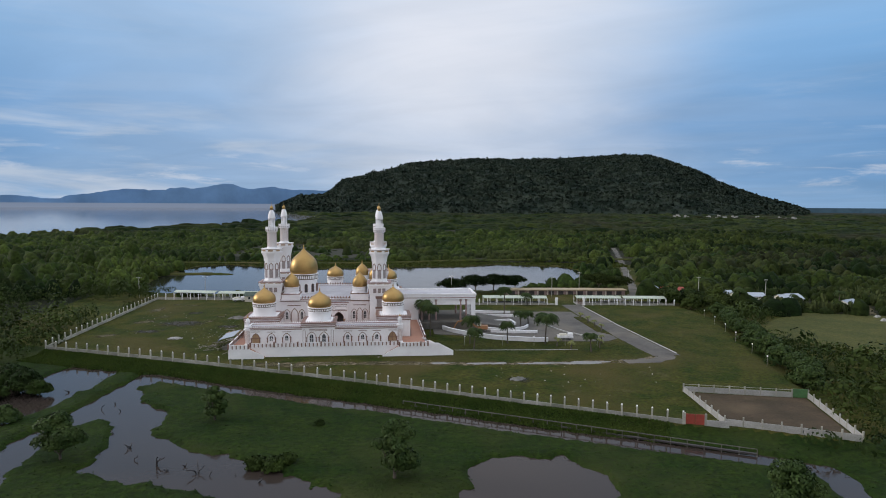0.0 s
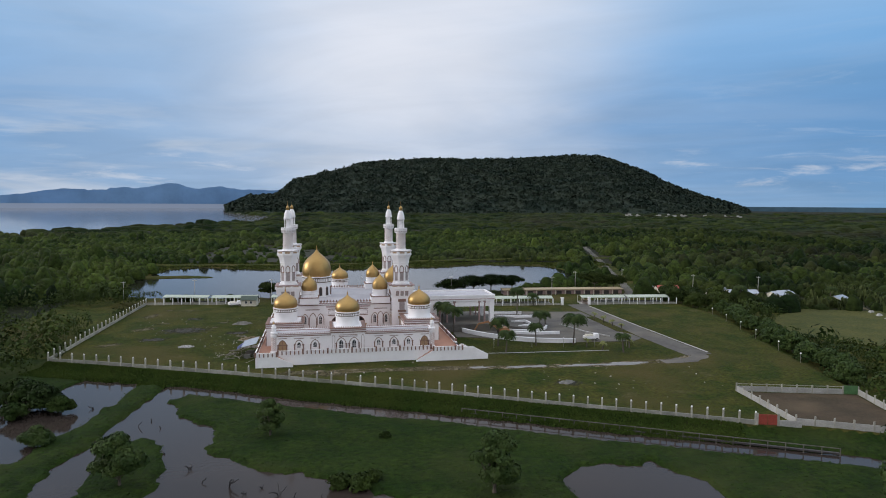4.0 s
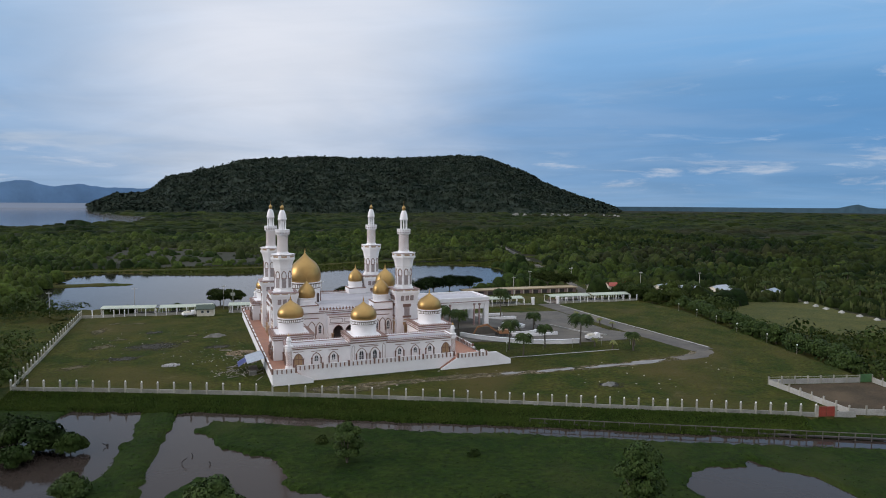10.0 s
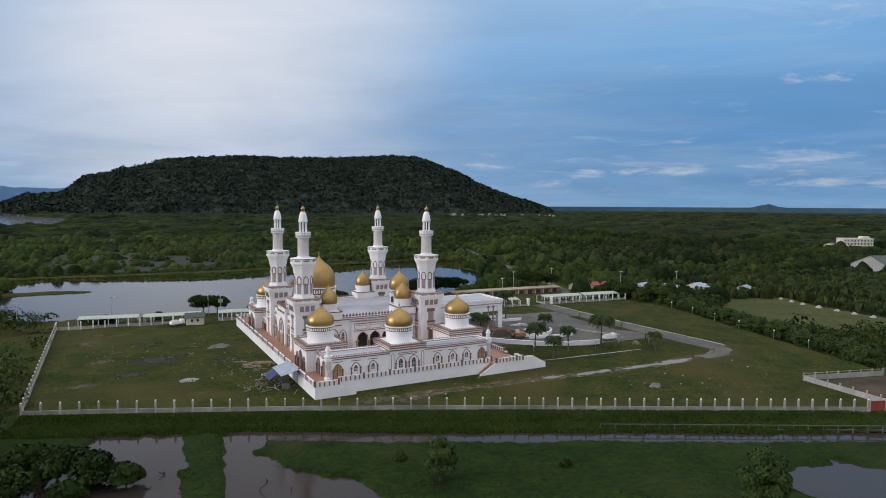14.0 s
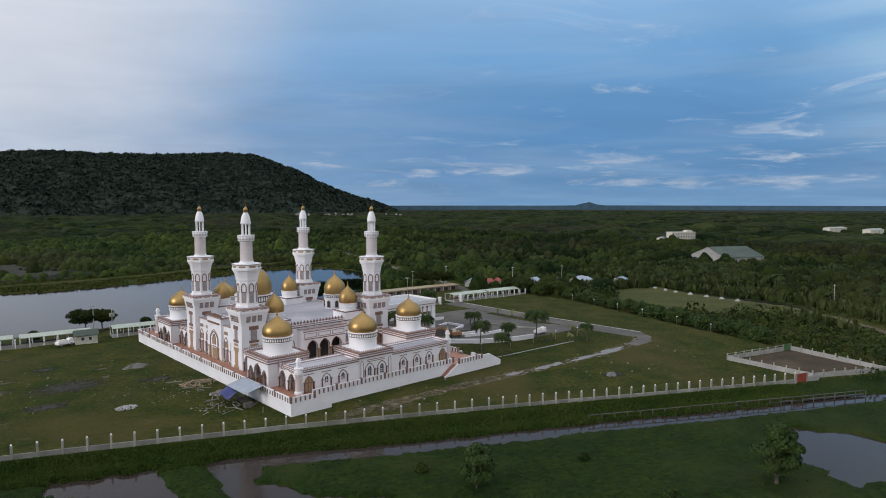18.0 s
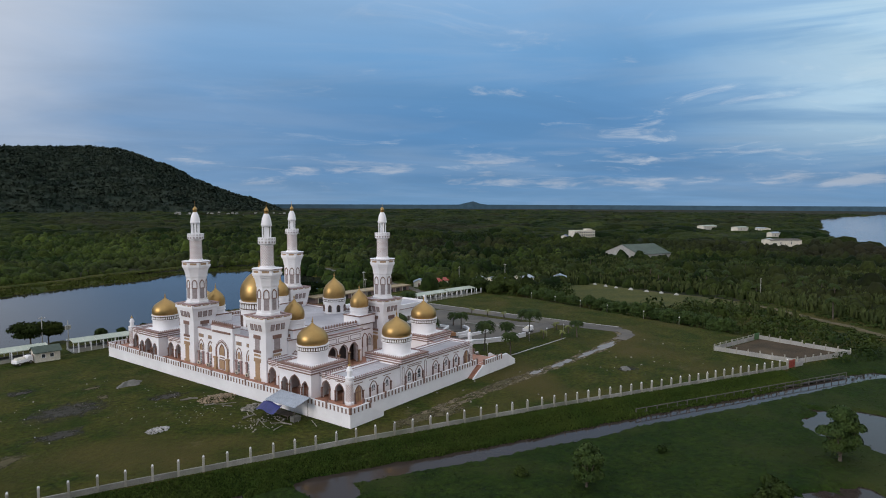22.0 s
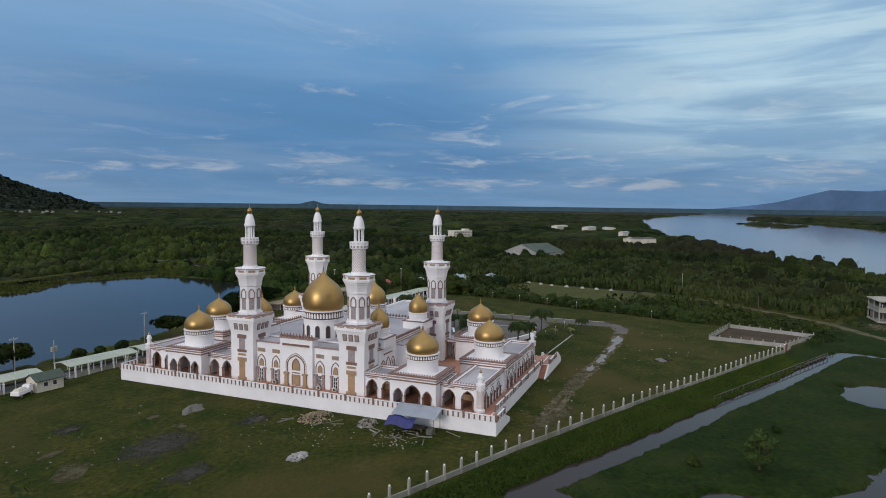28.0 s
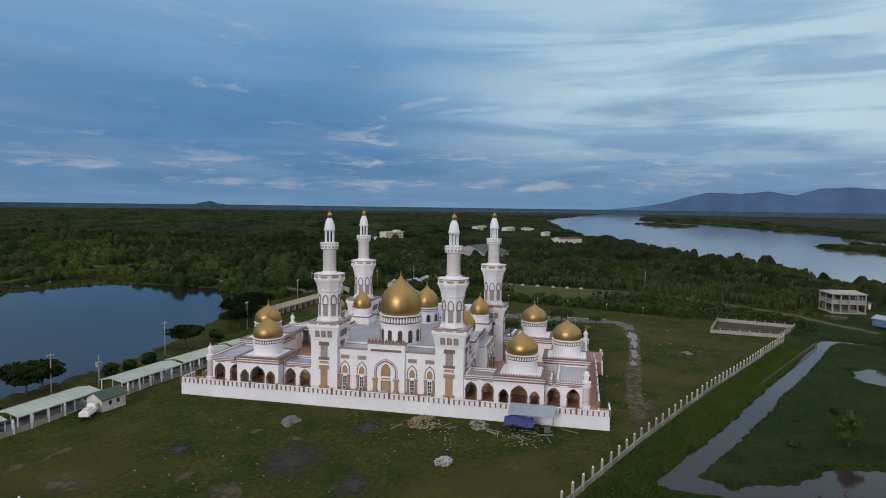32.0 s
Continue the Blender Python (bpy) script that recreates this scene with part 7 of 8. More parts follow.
MARSH = [(-62, 20), (-58, 17), (105, -62), (136, -80), (175, -98), (230, -150), (230, -260), (-120, -260), (-62, -60)]
FIELD = [(176, 30), (205, 55), (226, 67), (256, 57), (245, 36), (238, 13), (236, -16), (221, -36), (205, -12), (190, 5), (180, 22)]
LEFT_FIELD = [(-60, 118), (-62, 70), (-78, 74), (-90, 67), (-107, 103), (-105, 114), (-77, 119)]
VILLAGE = [(170, 118), (200, 120), (262, 92), (258, 72), (205, 96), (176, 108)]
BACK_ROAD = [(150, 106), (166, 114), (177, 132), (193, 174), (212, 228), (239, 301), (266, 378), (294, 459)]
EAST_ROAD = [(268, 84), (252, 60), (244, 36), (240, 13), (238, -12), (222, -40), (208, -55), (193, -72), (174, -88), (160, -95), (140, -106), (118, -124)]
BANKS = [(-120, 309), (-40, 302), (17, 298), (70, 304), (100, 318), (133, 319), (177, 326), (222, 328), (262, 318)]
strip("back_road", BACK_ROAD, 4.6, ROAD, "earth road running away between the thickets", "road", 0.06, 0.5, 71)
strip("east_road", EAST_ROAD, 4.2, DIRT, "pale earth road beyond the plot", "road", 0.07, 0.5, 72)
strip("dyke", BANKS, 9, GRASS, "grassy dyke behind the lagoon", "bank", 0.9, 0.8, 73)
strip("left_dyke", [(-120, 300), (-98, 210), (-80, 150), (-64, 122)], 5, GRASS, "grassy dyke beside the lagoon", "bank", 0.5, 0.5, 74)
blotch("mudflat", -32, 415, 58, 96, MUD, "dark mudflat with low scrub beyond the dyke", "mudflat", 0.3, 75, 0.1)
tagged(new("dry_field", Mesh().prism(FIELD, -2.2, -1.05).data("dry_field", material("dry_grass", (0.078, 0.078, 0.024), (0.050, 0.058, 0.017), 0.09, 0.95, bump=0.5, grainy=0.45, fine=0.8, coord="World", spec=0.1))), "dry yellowish grass field beyond the hedge", "field", kind="structure")
for k, (x, y) in enumerate(((253, 55), (249, 47), (246.5, 40), (244, 31), (242.5, 22), (241, 14), (240, 6))):
    blotch("gravel_heap", x - 3.5, y, 1.9, 1.3, CONC, "low heap of pale gravel beside the road", "heap", 0.3, 90 + k, 0.4, rise=0.9, kind="stuff")


def wooded(px, py, margin=2.5):
    keep = poly_distance(YARD, px, py) > margin
    keep &= land_height(px, py) > -1.8
    for poly, m in ((MARSH, -1), (FIELD, 0), (LEFT_FIELD, 0), (VILLAGE, 0)):
        keep &= poly_distance(poly, px, py) > m
    keep &= poly_distance(SPIT, px, py) > 3
    keep &= line_distance(BACK_ROAD, px, py) > 8
    keep &= line_distance(EAST_ROAD, px, py) > 4.5
    keep &= line_distance(BANKS, px, py) > 7
    keep &= ~((px > -100) & (px < 215) & (py > 262) & (py < 312))
    keep &= ~((px > -60) & (px < 178) & (py > 80) & (py < 150))
    keep &= np.hypot(px - 434, py - 96) > 27
    keep &= np.hypot(px - 192, py + 111) > 15
    flat = poly_distance(FLAT, px, py) < 0
    r = np.random.RandomState(3).uniform(size=px.shape)
    return keep & (~flat | (r < 0.22))


def woods(name, label, px, py, rad, hgt, per, size, mat, seed):
    r = np.random.RandomState(seed)
    n = len(px)
    z = land_height(px, py)
    k = 0.55 + 0.75 * r.uniform(size=n) ** 1.5 + 0.75 * (r.uniform(size=n) < 0.07)
    c = np.column_stack([px, py, z + hgt * k * 0.42])
    rr = np.column_stack([rad * k * r.uniform(0.85, 1.25, n), rad * k * r.uniform(0.85, 1.25, n), hgt * k * 0.62])
    v, f = leaf_cloud(c, rr, per, size * k, seed, inner=0.72, flat=0.16)
    return tagged(new(name, arrays_mesh(name, v, f, mat)), label, "woods", kind="stuff")


def canopy_woods(name, label, px, py, rad, hgt, mat, seed, sides=6, rings=2, leaves=3, leaf=0.5):
    """Distant crowns: lumpy domes of uneven outline, fringed with leaf faces."""
    r = np.random.RandomState(seed)
    n = len(px)
    z = land_height(px, py)
    k = 0.55 + 0.75 * r.uniform(size=n) ** 1.5 + 0.75 * (r.uniform(size=n) < 0.07)
    rx, ry, rz = rad * k * r.uniform(0.85, 1.3, n), rad * k * r.uniform(0.85, 1.3, n), hgt * k * 1.02
    off = r.uniform(0, 6.28, n)
    layers = []
    for q in range(rings + 1):
        up = 0.5 * math.pi * q / (rings + 0.75)
        for m in range(sides):
            a = off + 2 * math.pi * (m + 0.5 * (q % 2)) / sides
            w = math.cos(up) * r.uniform(0.72, 1.22, n)
            layers.append(np.column_stack([px + rx * w * np.cos(a), py + ry * w * np.sin(a), z - 0.2 + rz * math.sin(up) * r.uniform(0.86, 1.10, n)]))
    layers.append(np.column_stack([px + rx * r.uniform(-0.2, 0.2, n), py + ry * r.uniform(-0.2, 0.2, n), z - 0.2 + rz * r.uniform(0.92, 1.04, n)]))
    per = len(layers)
    v = np.stack(layers, 1).reshape(-1, 3)
    one = []
    for q in range(rings):
        for m in range(sides):
            a, b = q * sides + m, q * sides + (m + 1) % sides
            if q % 2:
                one += [(a, b, b + sides), (a, b + sides, a + sides)]
            else:
                one += [(a, b, a + sides), (b, b + sides, a + sides)]
    one += [(rings * sides + m, rings * sides + (m + 1) % sides, per - 1) for m in range(sides)]
    tri = (np.arange(n)[:, None, None] * per + np.array(one)[None]).reshape(-1, 3)
    ob = tagged(new(name, arrays_mesh(name, v, tri, mat, True)), label, "woods", kind="stuff")
    if leaves:
        c, rr = np.column_stack([px, py, z + rz * 0.35]), np.column_stack([rx * 1.05, ry * 1.05, rz * 0.72])
        lv, lf = leaf_cloud(c, rr, leaves, leaf * k, seed, inner=0.95, flat=0.3)
        tagged(new(name + "_leaves", arrays_mesh(name + "_leaves", lv, lf, mat)), label + ", outer leaves", "woods", kind="stuff")
    return ob


def open_ground(px, py):
    """Long clearings, tidal flats and old ponds between the belts of scrub."""
    a = ripple(px * 0.32 + py * 0.10, py, 62, 41) + 0.5 * ripple(px, py, 23, 42)
    return (a > 0.78) & (np.hypot(px - 40, py - 30) > 265)


px, py = scatter(-420, 640, -160, 760, 4.4, 11)
near = wooded(px, py) & ~open_ground(px, py)
px, py = px[near], py[near]
tall = 3.4 + 1.5 * np.clip(ripple(px, py, 70, 21), -1, 1) + 1.1 * np.clip(ripple(px, py, 18, 24), -1, 1) + 3.2 * ((px < -62) & (py < 330)) + 1.0 * (px > 170)
tall = np.minimum(tall, 0.7 + 0.10 * np.maximum(line_distance(EAST_ROAD, px, py) - 3, 0) + 9.0 * (px > 246))
dist = np.hypot(px - 20, py + 40)
a = dist < 215
woods("thicket", "dense dark green mangrove thicket round the grounds", px[a], py[a], 2.7, tall[a], 62, np.full(a.sum(), 0.42), LEAF, 31)
thin = np.random.RandomState(37).uniform(size=px.shape) < 0.82
fresh = ~a & thin & (py > 140) & (np.random.RandomState(35).uniform(size=px.shape) < np.clip((500 - px) / 330, 0, 1))
b = ~a & thin & ~fresh
canopy_woods("mangrove", "wide belt of fresh green mangrove scrub", px[fresh], py[fresh], 2.9, tall[fresh], MANGROVE_LEAF, 36)
canopy_woods("scrub", "dark green scrub and small trees on the plain", px[b], py[b], 2.9, tall[b], LEAF_FAR, 32)
px, py = scatter(-520, 3000, -700, 2500, 18, 12)
far = wooded(px, py) & ~open_ground(px, py) & ~((px > -420) & (px < 640) & (py > -160) & (py < 760)) & (py > -600) & ((px > 150) | (py > 200))
px, py = px[far], py[far]
dist = np.hypot(px, py)
canopy_woods("far_woods", "far wooded plain fading away to the horizon", px, py, 8.8 + dist * 0.002, 4.2 + 2.2 * ripple(px, py, 200, 22), LEAF_FAR, 33, 6, 1, 0)

# trees on the hill
r = np.random.RandomState(5)
j, i = 40 * r.uniform(0, 1, 12000) ** 0.8, r.uniform(2, HILL_GRID.shape[1] - 3, 12000)
g = HILL_GRID[j.astype(int), i.astype(int)] * (1 - (j % 1))[:, None] + HILL_GRID[j.astype(int) + 1, i.astype(int)] * (j % 1)[:, None]
g = g[g[:, 2] > 1]
s = np.random.RandomState(6).uniform(10, 21, len(g))
v, f = leaf_cloud(g, np.column_stack([s, s, s * 0.8]), 9, s * 0.46, 34, inner=0.7, flat=0.2)
tagged(new("hill_woods", arrays_mesh("hill_woods", v, f, HAZED_HILL_LEAF)), "dark forest covering the long hill", "woods", kind="stuff")


def tree(x, y, h, spread, label, trunk_h=0.35, seed=1, leaves=1500, leaf=0.34, dense=1.0, name="tree", mat=None, flat=0.8):
    """A tree: tapered trunk with limbs and a crown of leaf clumps of uneven outline."""
    r = random.Random(seed)
    t = thing(name, label, "tree", at=pose(x, y, max(lh(x, y), -1.9)))
    m = Mesh()
    hub = h * trunk_h

    def limb(a, b, ra, rb):
        a, b = Vector(a), Vector(b)
        d = (b - a).normalized()
        u = d.orthogonal().normalized()
        w = d.cross(u)
        i = len(m.v)
        for p, q in ((a, ra), (b, rb)):
            m.v.extend([tuple(p + (u * math.cos(k * 1.0472) + w * math.sin(k * 1.0472)) * q) for k in range(6)])
        for k in range(6):
            m.f.append((i + k, i + (k + 1) % 6, i + 6 + (k + 1) % 6, i + 6 + k))
            m.soft.append(True)

    tr = 0.035 * h
    limb((0, 0, -0.4), (0.1 * r.uniform(-1, 1), 0.1 * r.uniform(-1, 1), hub), tr, tr * 0.7)
    clumps = []
    for k in range(int(22 * dense)):
        a, d = r.uniform(0, 6.28), spread * (0.12 + 0.58 * r.random())
        z = hub + (h - hub) * (0.10 + 0.76 * r.random()) * (1 - 0.25 * d / spread)
        c = (d * math.cos(a), d * math.sin(a), z)
        limb((0, 0, hub * (0.75 + 0.3 * r.random())), c, tr * 0.45, 0.03)
        clumps.append((c, spread * r.uniform(0.34, 0.58)))
    clumps.append(((0, 0, h * 0.86), spread * 0.42))
    part("trunk", m, BARK, t)
    c = np.array([q[0] for q in clumps])
    rad = np.array([[q[1], q[1], q[1] * flat] for q in clumps])
    v, f = leaf_cloud(c, rad, int(leaves * 3.4 / len(clumps)), np.full(len(c), leaf * 1.25), seed, inner=0.5, flat=0.40)
    part("crown", arrays_mesh("crown", v, f, mat or LEAF), None, t)
    return t


tree(-14.9, -65.6, 8.8, 4.0, "round leafy tree on the marsh beside the water", 0.12, 3, 4200, 0.21, mat=TREE_LEAF)
tree(7.5, -46.8, 7.6, 2.7, "slim young tree standing alone on the marsh", 0.08, 4, 3000, 0.20, mat=TREE_LEAF)
tree(44.7, -79.3, 10.4, 3.9, "tall leafy tree standing alone on the marsh", 0.10, 5, 4600, 0.21, mat=TREE_LEAF)
tree(105, -96.2, 7.8, 3.8, "round leafy tree by the canal", 0.10, 6, 3400, 0.21, mat=TREE_LEAF)
tree(-36, -43.5, 3.4, 3.2, "low spreading bush at the pond edge", 0.12, 7, 2600, 0.20, name="bush", mat=TREE_LEAF)
for k, (x, y, h, sp) in enumerate(((-44, -21, 5.2, 4.0), (-49, -17, 5.5, 4.2), (-39, -24, 3.6, 2.6), (-55, -22, 5.0, 4.0), (-47, -27, 3.2, 2.6), (-60, -14, 5, 4), (-54, -9, 3.4, 3), (-62, -30, 4.5, 3.6))):
    tree(x, y, h, sp, "dark mangrove bush standing in the pond", 0.15, 20 + k, 1100, 0.34, name="bush", mat=LEAF)
for k, (x, y, h, sp) in enumerate(((20.5, -71.5, 1.6, 2.0), (23.5, -72.5, 1.9, 2.2), (26, -71, 1.4, 1.6), (5, -36, 0.9, 1.2), (30, -52, 0.8, 1.0), (12, -90, 1.4, 2))):
    tree(x, y, h, sp, "low bush on the marsh grass", 0.1, 40 + k, 500, 0.26, name="bush")
UMB = "dark umbrella-shaped tree by the lagoon"
for k, (x, y, h, sp) in enumerate(((-6.6, 136, 7.5, 6.5), (48.3, 131, 7.5, 6.0), (81.5, 131, 8.5, 8.0), (94, 138, 9, 8.5), (104, 141, 9.5, 9.0), (116, 143, 8.5, 7.5), (161, 140, 9.5, 9.0), (-1, 137, 7.0, 5.0), (172, 140, 8.0, 7.5))):
    tree(x, y, h, sp, UMB, 0.42, 60 + k, 1150, 0.34, flat=0.42, mat=LEAF_FAR)
for k, (x, y, h, sp) in enumerate(((11.5, 128, 4.0, 2.0), (18, 127, 3.4, 1.8), (24.7, 126, 3.8, 2.2), (-24, 128, 3.5, 2.5), (-42, 122, 4, 3.4), (-48, 121, 4, 3), (60, 127, 3.5, 2.4), (176, 88, 8, 5), (181, 80, 7, 4.5), (178, 96, 8, 5), (186, 92, 8, 5), (196, 84, 9, 6), (190, 74, 7, 5))):
    tree(x, y, h, sp, "leafy tree behind the fence" if h > 5 else "small leafy shrub behind the fence", 0.2, 80 + k, 1100, 0.36)
# hedge of trees along the far edge of the lawn
r = random.Random(9)
for k in range(26):
    p = k / 25
    x, y = 180 - 33 * p + r.uniform(0, 5), 66 - 104 * p + r.uniform(-2, 2)
    tree(x + 4, y, r.uniform(3.6, 6.5), r.uniform(2.8, 4.2), "bushy tree in the hedge beside the lawn", 0.15, 110 + k, 1050, 0.29, mat=TREE_LEAF)


def palm_parts(h, frond, seed, n=15):
    r = random.Random(seed)
    trunk = Mesh()
    bend = [(0.35 * math.sin(k / 6 * 1.4), 0.12 * k / 6, h * k / 6) for k in range(7)]
    for k, (x, y, z) in enumerate(bend):
        rad = 0.20 * (1.25 - 0.5 * k / 6)
        trunk.v += [(x + rad * math.cos(q * 0.785), y + rad * math.sin(q * 0.785), z) for q in range(8)]
        if k:
            for q in range(8):
                trunk.f.append(((k - 1) * 8 + q, (k - 1) * 8 + (q + 1) % 8, k * 8 + (q + 1) % 8, k * 8 + q))
                trunk.soft.append(True)
    crown = Mesh()
    tx, ty, tz = bend[-1]
    for k in range(n):
        a, up = 2.4 * k + r.uniform(-0.2, 0.2), r.uniform(-0.1, 1.0)
        spine = []
        for s in range(9):
            q = s / 8
            d = frond * q * (1 - 0.18 * q)
            spine.append((tx + d * math.cos(a), ty + d * math.sin(a), tz + frond * (up * q - (0.55 + 0.55 * up) * q * q)))
        for s in range(8):
            p, q = Vector(spine[s]), Vector(spine[s + 1])
            side = Vector((-math.sin(a), math.cos(a), 0))
            for sg in (-1, 1):
                for half in (0.0, 0.5):
                    o = p.lerp(q, half)
                    L = frond * 0.34 * math.sin(math.pi * min(1, (s + half + 1.2) / 9.5))
                    tip = o + side * sg * L + (q - p) * 0.6 + Vector((0, 0, -0.35 * L))
                    crown.face([o, o + (q - p) * 0.56, tip])
    return trunk.data("trunk", BARK), crown.data("crown", PALM)


PALM = material("palm_fronds", (0.022, 0.038, 0.011), (0.036, 0.052, 0.014), 0.4, 0.8, fine=3.0, coord="World", spec=0.1, island=0.3)
PALM_DRY = material("yellow_fronds", (0.135, 0.140, 0.025), (0.10, 0.12, 0.025), 0.4, 0.6, fine=3.0, coord="World", island=0.3)
PALMS = [palm_parts(4.6, 3.0, 1), palm_parts(3.4, 2.6, 2), palm_parts(5.6, 2.9, 3), palm_parts(7.0, 3.2, 4, 17)]


def palm(x, y, kind, turn, label, scale=1.0):
    t = thing("palm", label, "palm", "palms in the grounds", at=pose(x, y, lh(x, y), 0, 0, turn) @ Matrix.Diagonal((scale, scale, scale, 1)))
    part("trunk", PALMS[kind][0], None, t)
    part("crown", PALMS[kind][1], None, t)


for k, (x, y, h, rad) in enumerate(((96.3, 12.9, 10.4, 3.6), (93.2, 62.4, 12.0, 2.8), (84.2, 13.9, 7.4, 2.3), (107.4, 0.8, 6.0, 2.1), (94.6, 39.3, 6.6, 2.4), (60.4, 27.3, 11.4, 2.8), (58.8, 39.0, 11.2, 3.0), (72.0, 14.9, 9.5, 2.8), (71.9, 5.7, 7.0, 2.4), (60.5, 60, 9.0, 2.8), (64.5, 63, 8.0, 2.8), (109, 88, 6.0, 2.4), (99, 46, 5.0, 2.0))):
    t = thing("palm", "tall green fan palm on the forecourt lawn" if h > 8 else "green fan palm on the forecourt lawn", "palm", "palms in the grounds", at=pose(x, y, lh(x, y), 0, 0, 47 * k))
    trunk, crown = palm_parts(h - 0.42 * rad, rad * 1.45, 300 + k, 36)
    part("trunk", trunk, None, t)
    part("crown", crown, None, t)
YP = palm_parts(2.6, 1.7, 9, 10)
YP[1].materials[0] = PALM_DRY
for k, (x, y) in enumerate(((99, 9), (121.5, 30), (122, 38), (122.2, 46), (102, 4), (121.4, 53), (112, 6), (115, 12))):
    t = thing("young_palm", "small yellow-green young palm in the lawn", "palm", "young palms", at=pose(x, y, 0, 0, 0, 70 * k))
    part("trunk", YP[0], None, t)
    part("crown", YP[1], None, t)
r = random.Random(12)
for k in range(46):
    x, y = r.uniform(190, 420), r.uniform(-110, 130)
    if poly_distance(FIELD, np.array([x]), np.array([y]))[0] < 3 or lh(x, y) < -1.9 or line_distance(EAST_ROAD, np.array([x]), np.array([y]))[0] < 5:
        continue
    palm(x, y, r.choice((2, 3)), r.uniform(0, 360), "coconut palm rising from the grove", r.uniform(1.0, 1.5))


# ---- weeds, reeds and grass tufts ----
def tufts(name, label, px, py, h, w, mat, seed, blades=3):
    r = np.random.RandomState(seed)
    n = len(px)
    z = land_height(px, py)
    keep = z > -1.98
    px, py, z = px[keep], py[keep], z[keep]
    n = len(px)
    out = []
    for b in range(blades):
        a = r.uniform(0, 6.28, n)
        hh, ww = h * r.uniform(0.4, 1.3, n), w * r.uniform(0.6, 1.3, n)
        ox, oy = r.uniform(-w, w, n) * 0.6, r.uniform(-w, w, n) * 0.6
        la = r.uniform(0, 6.28, n)
        lean = np.column_stack([np.cos(la), np.sin(la)]) * (w * r.uniform(0.6, 1.5, n))[:, None]
        p0 = np.column_stack([px + ox - np.cos(a) * ww, py + oy - np.sin(a) * ww, z - 0.05])
        p1 = np.column_stack([px + ox + np.cos(a) * ww, py + oy + np.sin(a) * ww, z - 0.05])
        p2 = np.column_stack([px + ox + np.cos(a) * ww * 0.5 + lean[:, 0], py + oy + np.sin(a) * ww * 0.5 + lean[:, 1], z + hh])
        p3 = np.column_stack([px + ox - np.cos(a) * ww * 0.7 + lean[:, 0], py + oy - np.sin(a) * ww * 0.7 + lean[:, 1], z + hh * 0.85])
        out.append(np.stack([p0, p1, p2, p3], 1))
    v = np.concatenate(out).reshape(-1, 3)
    return tagged(new(name, arrays_mesh(name, v, np.arange(len(v)).reshape(-1, 4), mat)), label, "grass", kind="stuff")


WEED = material("bank_weeds", (0.034, 0.063, 0.010), (0.054, 0.078, 0.014), 0.12, 0.8, fine=1.5, coord="World", spec=0.12, island=0.3)
TUFT = material("grass_tufts", (0.040, 0.056, 0.010), (0.054, 0.064, 0.015), 0.11, 0.9, fine=1.5, coord="World", spec=0.1, island=0.25)
MARSH_TUFT = material("marsh_tufts", (0.019, 0.042, 0.007), (0.028, 0.050, 0.010), 0.12, 0.9, fine=1.5, coord="World", spec=0.1, island=0.25)
r = np.random.RandomState(15)
u = r.uniform(0, 1, 36000)
o = 0.4 - 2.4 * np.sin(np.pi * np.clip(u * 178 / 181, 0, 1)) ** 0.9 + r.uniform(0, 1, 36000) * 9.0
dx, dy = 162.1 / 180.6, -79.7 / 180.6
tufts("bank_weeds", "lush green weeds on the canal bank below the fence", -57.5 + 178 * u * dx + o * dy, 17.5 + 178 * u * dy - o * dx, 0.30, 0.12, WEED, 16)
px, py = scatter(-95, 175, -170, 20, 1.25, 17)
inside = (poly_distance(MARSH, px, py) < 0)
tufts("marsh_grass", "rough tussocky grass of the marsh", px[inside], py[inside], 0.10, 0.16, MARSH_TUFT, 18, 2)
px, py = scatter(-57, 176, -74, 117, 1.3, 19)
k = (poly_distance(YARD, px, py) < -0.6) & ~((px > -0.5) & (px < 66) & (py > -1.5) & (py < 100)) & (poly_distance(COURT, px, py) > 0.3) & (poly_distance(PEN, px, py) > 0.3) & (line_distance([(129, 88), (127.5, 30), (128.5, -6)], px, py) > 4.6) & (ripple(px, py, 22, 23) > -0.5)
tufts("lawn_grass", "rough short grass tufts in the mosque yard", px[k], py[k], 0.06, 0.15, TUFT, 20, 2)


px, py = scatter(-100, 232, 262, 322, 1.5, 27)
k = (land_height(px, py) > -1.9) & (line_distance(BANKS, px, py) > 2) & (ripple(px, py, 30, 28) > -0.7)
tufts("bank_reeds", "dry olive reeds and grass on the lagoon bank", px[k], py[k], 0.9, 0.5, TUFT, 29, 2)
NIPA = material("nipa_fronds", (0.036, 0.052, 0.013), (0.054, 0.068, 0.019), 0.05, 0.7, fine=0.6, coord="World", spec=0.2, island=0.3)
px, py = scatter(196, 430, -150, 120, 3.1, 23)
k = wooded(px, py) & (ripple(px, py, 45, 25) > -0.25) & ((px > 248) | (line_distance(EAST_ROAD, px, py) > 9))
tufts("nipa_grove", "pale green feathery palm fronds standing up in the grove", px[k], py[k], 3.9, 0.75, NIPA, 26, 7)


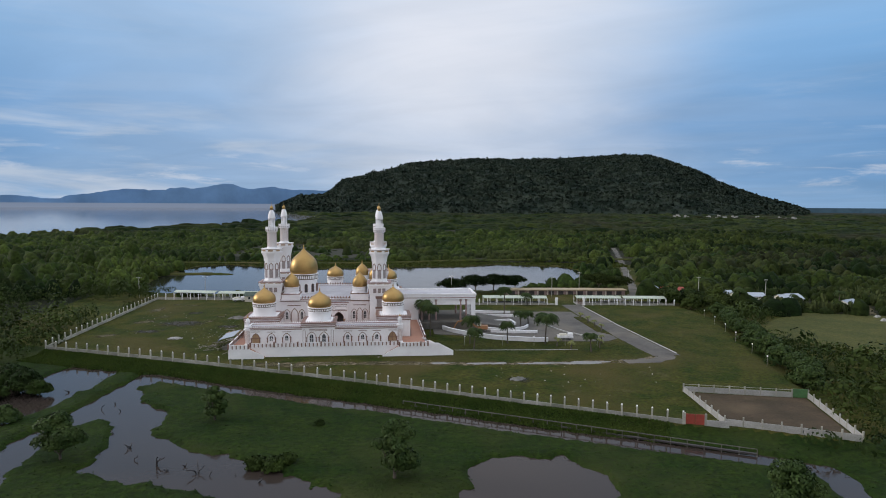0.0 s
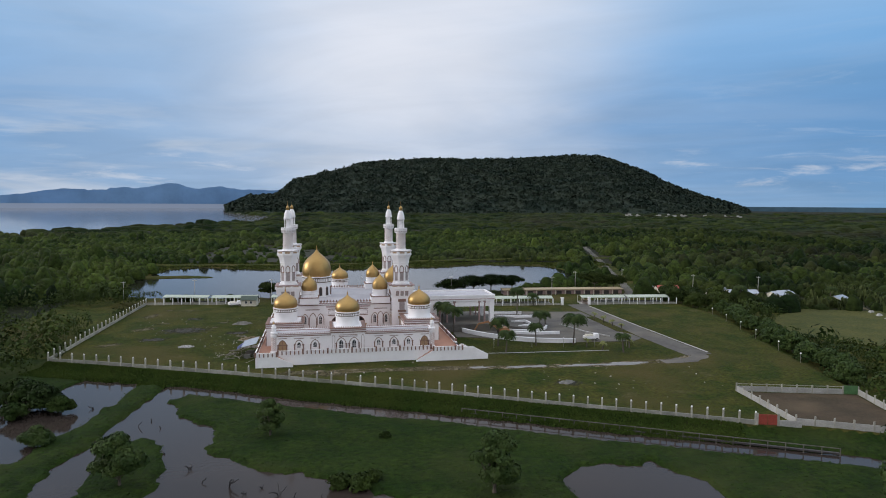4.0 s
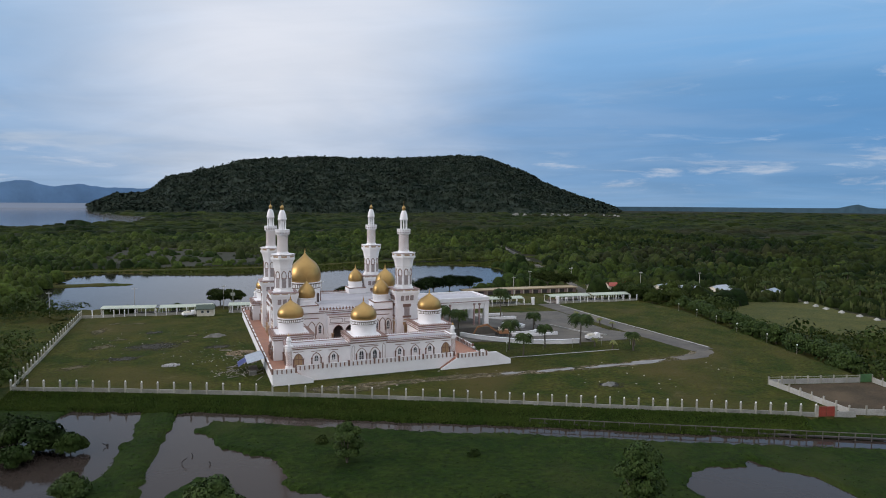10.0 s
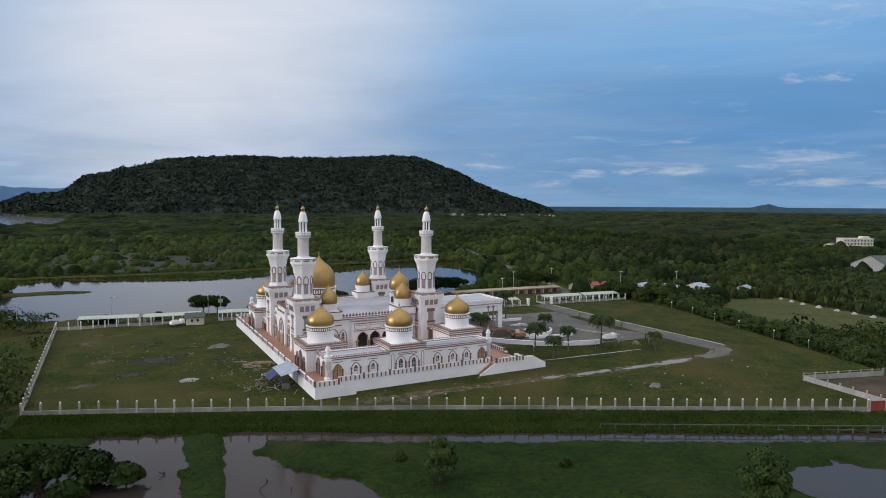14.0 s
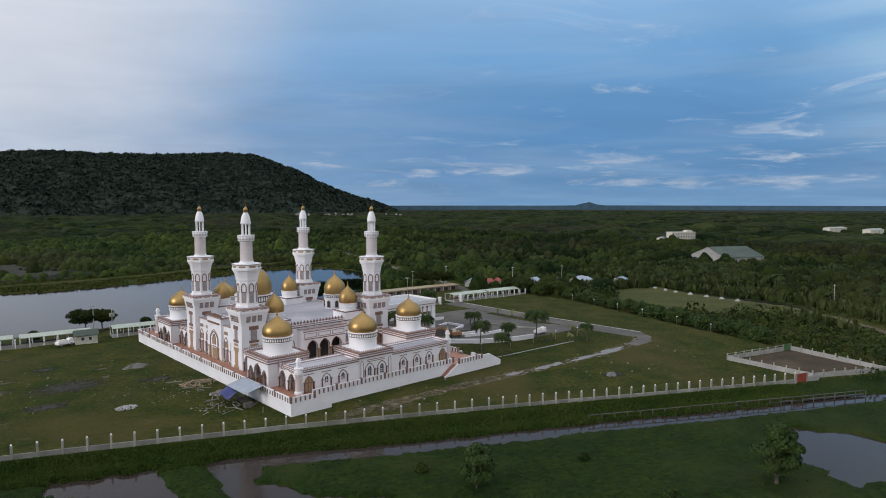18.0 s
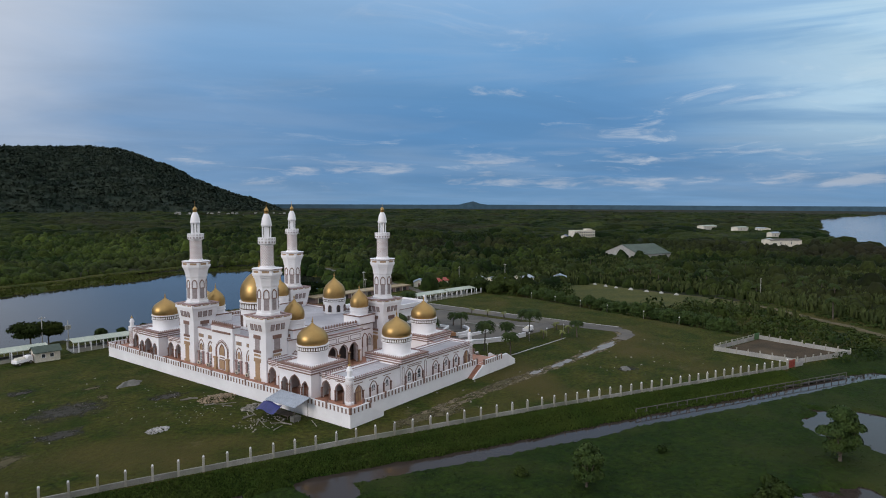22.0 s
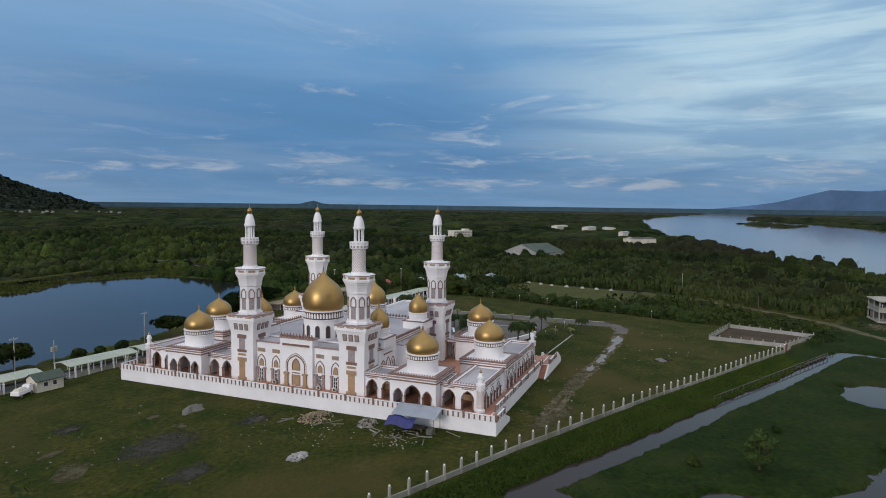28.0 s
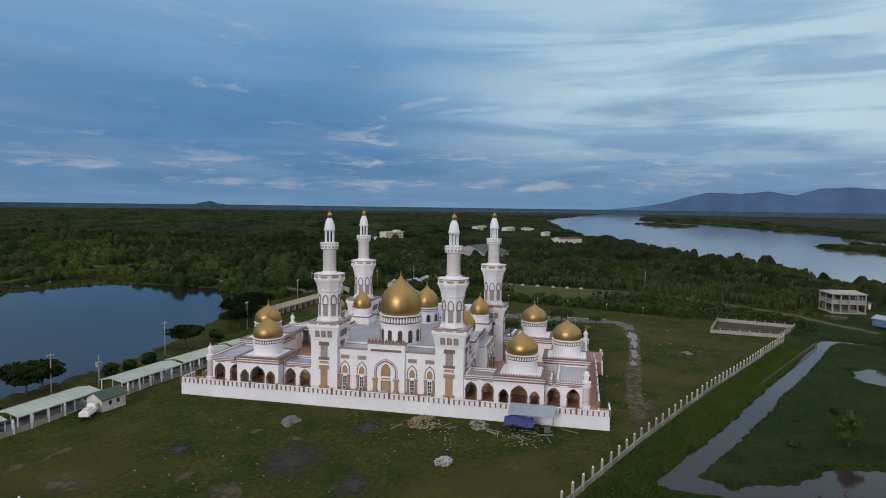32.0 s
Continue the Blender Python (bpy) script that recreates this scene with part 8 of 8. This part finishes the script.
# ---- dead branches standing in the inlet ----
def snag(x, y, h, seed):
    rr = random.Random(seed)
    m = Mesh()
    for k in range(rr.choice((1, 2, 3, 4))):
        a, L = rr.uniform(0, 6.28), h * rr.uniform(0.5, 1.1)
        p0 = Vector((0, 0, -1.0))
        pts = [p0]
        for q in range(3):
            pts.append(pts[-1] + Vector((math.cos(a) * L * 0.3 * rr.uniform(0.2, 1.2), math.sin(a) * L * 0.3 * rr.uniform(0.2, 1.2), (1.0 if q == 0 else 0) + L * 0.35 * rr.uniform(0.1, 1))))
        for s, e in zip(pts, pts[1:]):
            d = (e - s).normalized()
            u2 = d.orthogonal().normalized() * 0.09
            w2 = d.cross(u2)
            i = len(m.v)
            m.v += [tuple(p + o2) for p in (s, e) for o2 in (u2, w2, -u2, -w2)]
            for q in range(4):
                m.f.append((i + q, i + (q + 1) % 4, i + 4 + (q + 1) % 4, i + 4 + q))
                m.soft.append(False)
    solid("dead_branch", m, DARK, "dead black branch sticking out of the water", "branch", "dead branches in the inlet", at=pose(x, y, -2.0))


for k, (x, y, h) in enumerate(((-19.9, -35.8, 1.6), (-15.1, -37.6, 1.4), (-5, -59.9, 1.8), (-2.3, -66.1, 1.5), (2.5, -68.4, 3.0), (11, -72.9, 2.4), (13.1, -74.3, 1.4), (-11.1, -52, 1.2), (8, -70, 0.9), (17.5, -74.6, 1.0), (22, -77.5, 0.9), (-33, -22, 1.2), (-36, -27, 1.0), (-18, -33, 1.0), (5.5, -71.5, 0.8))):
    snag(x, y, h, 200 + k)


# ---- village under the hill ----
r = random.Random(31)
HUT = Mesh().box(-7, 7, -5, 5, -1, 5).data("wall", CONC)
HUT_ROOF = Mesh().box(-8, 8, -6, 6, 5, 8, 4.5).data("roof", DARKCONC)
for k in range(34):
    az, d = radians(r.choice((26.9, 27.7, 29.4, 30.4, 31.4, 32.9, 34.9)) + r.uniform(-0.6, 0.6)), r.uniform(2150, 2420)
    x, y = 41 + d * math.sin(az), -183 + d * math.cos(az)
    h = thing("village_house", "small pale house at the foot of the hill", "house", "houses under the hill", at=pose(x, y, r.uniform(-1, 7), 0, 0, r.uniform(0, 180)) @ Matrix.Diagonal((r.uniform(0.3, 0.7), 0.5, r.uniform(0.45, 0.7), 1)))
    part("wall", HUT, None, h)
    part("roof", HUT_ROOF, None, h)
strip("beach", [(-300, 2380), (-60, 2250), (160, 2140), (420, 2060)], 26, CONC, "pale sand strip at the foot of the hill", "beach", 1.6, 3, 77)
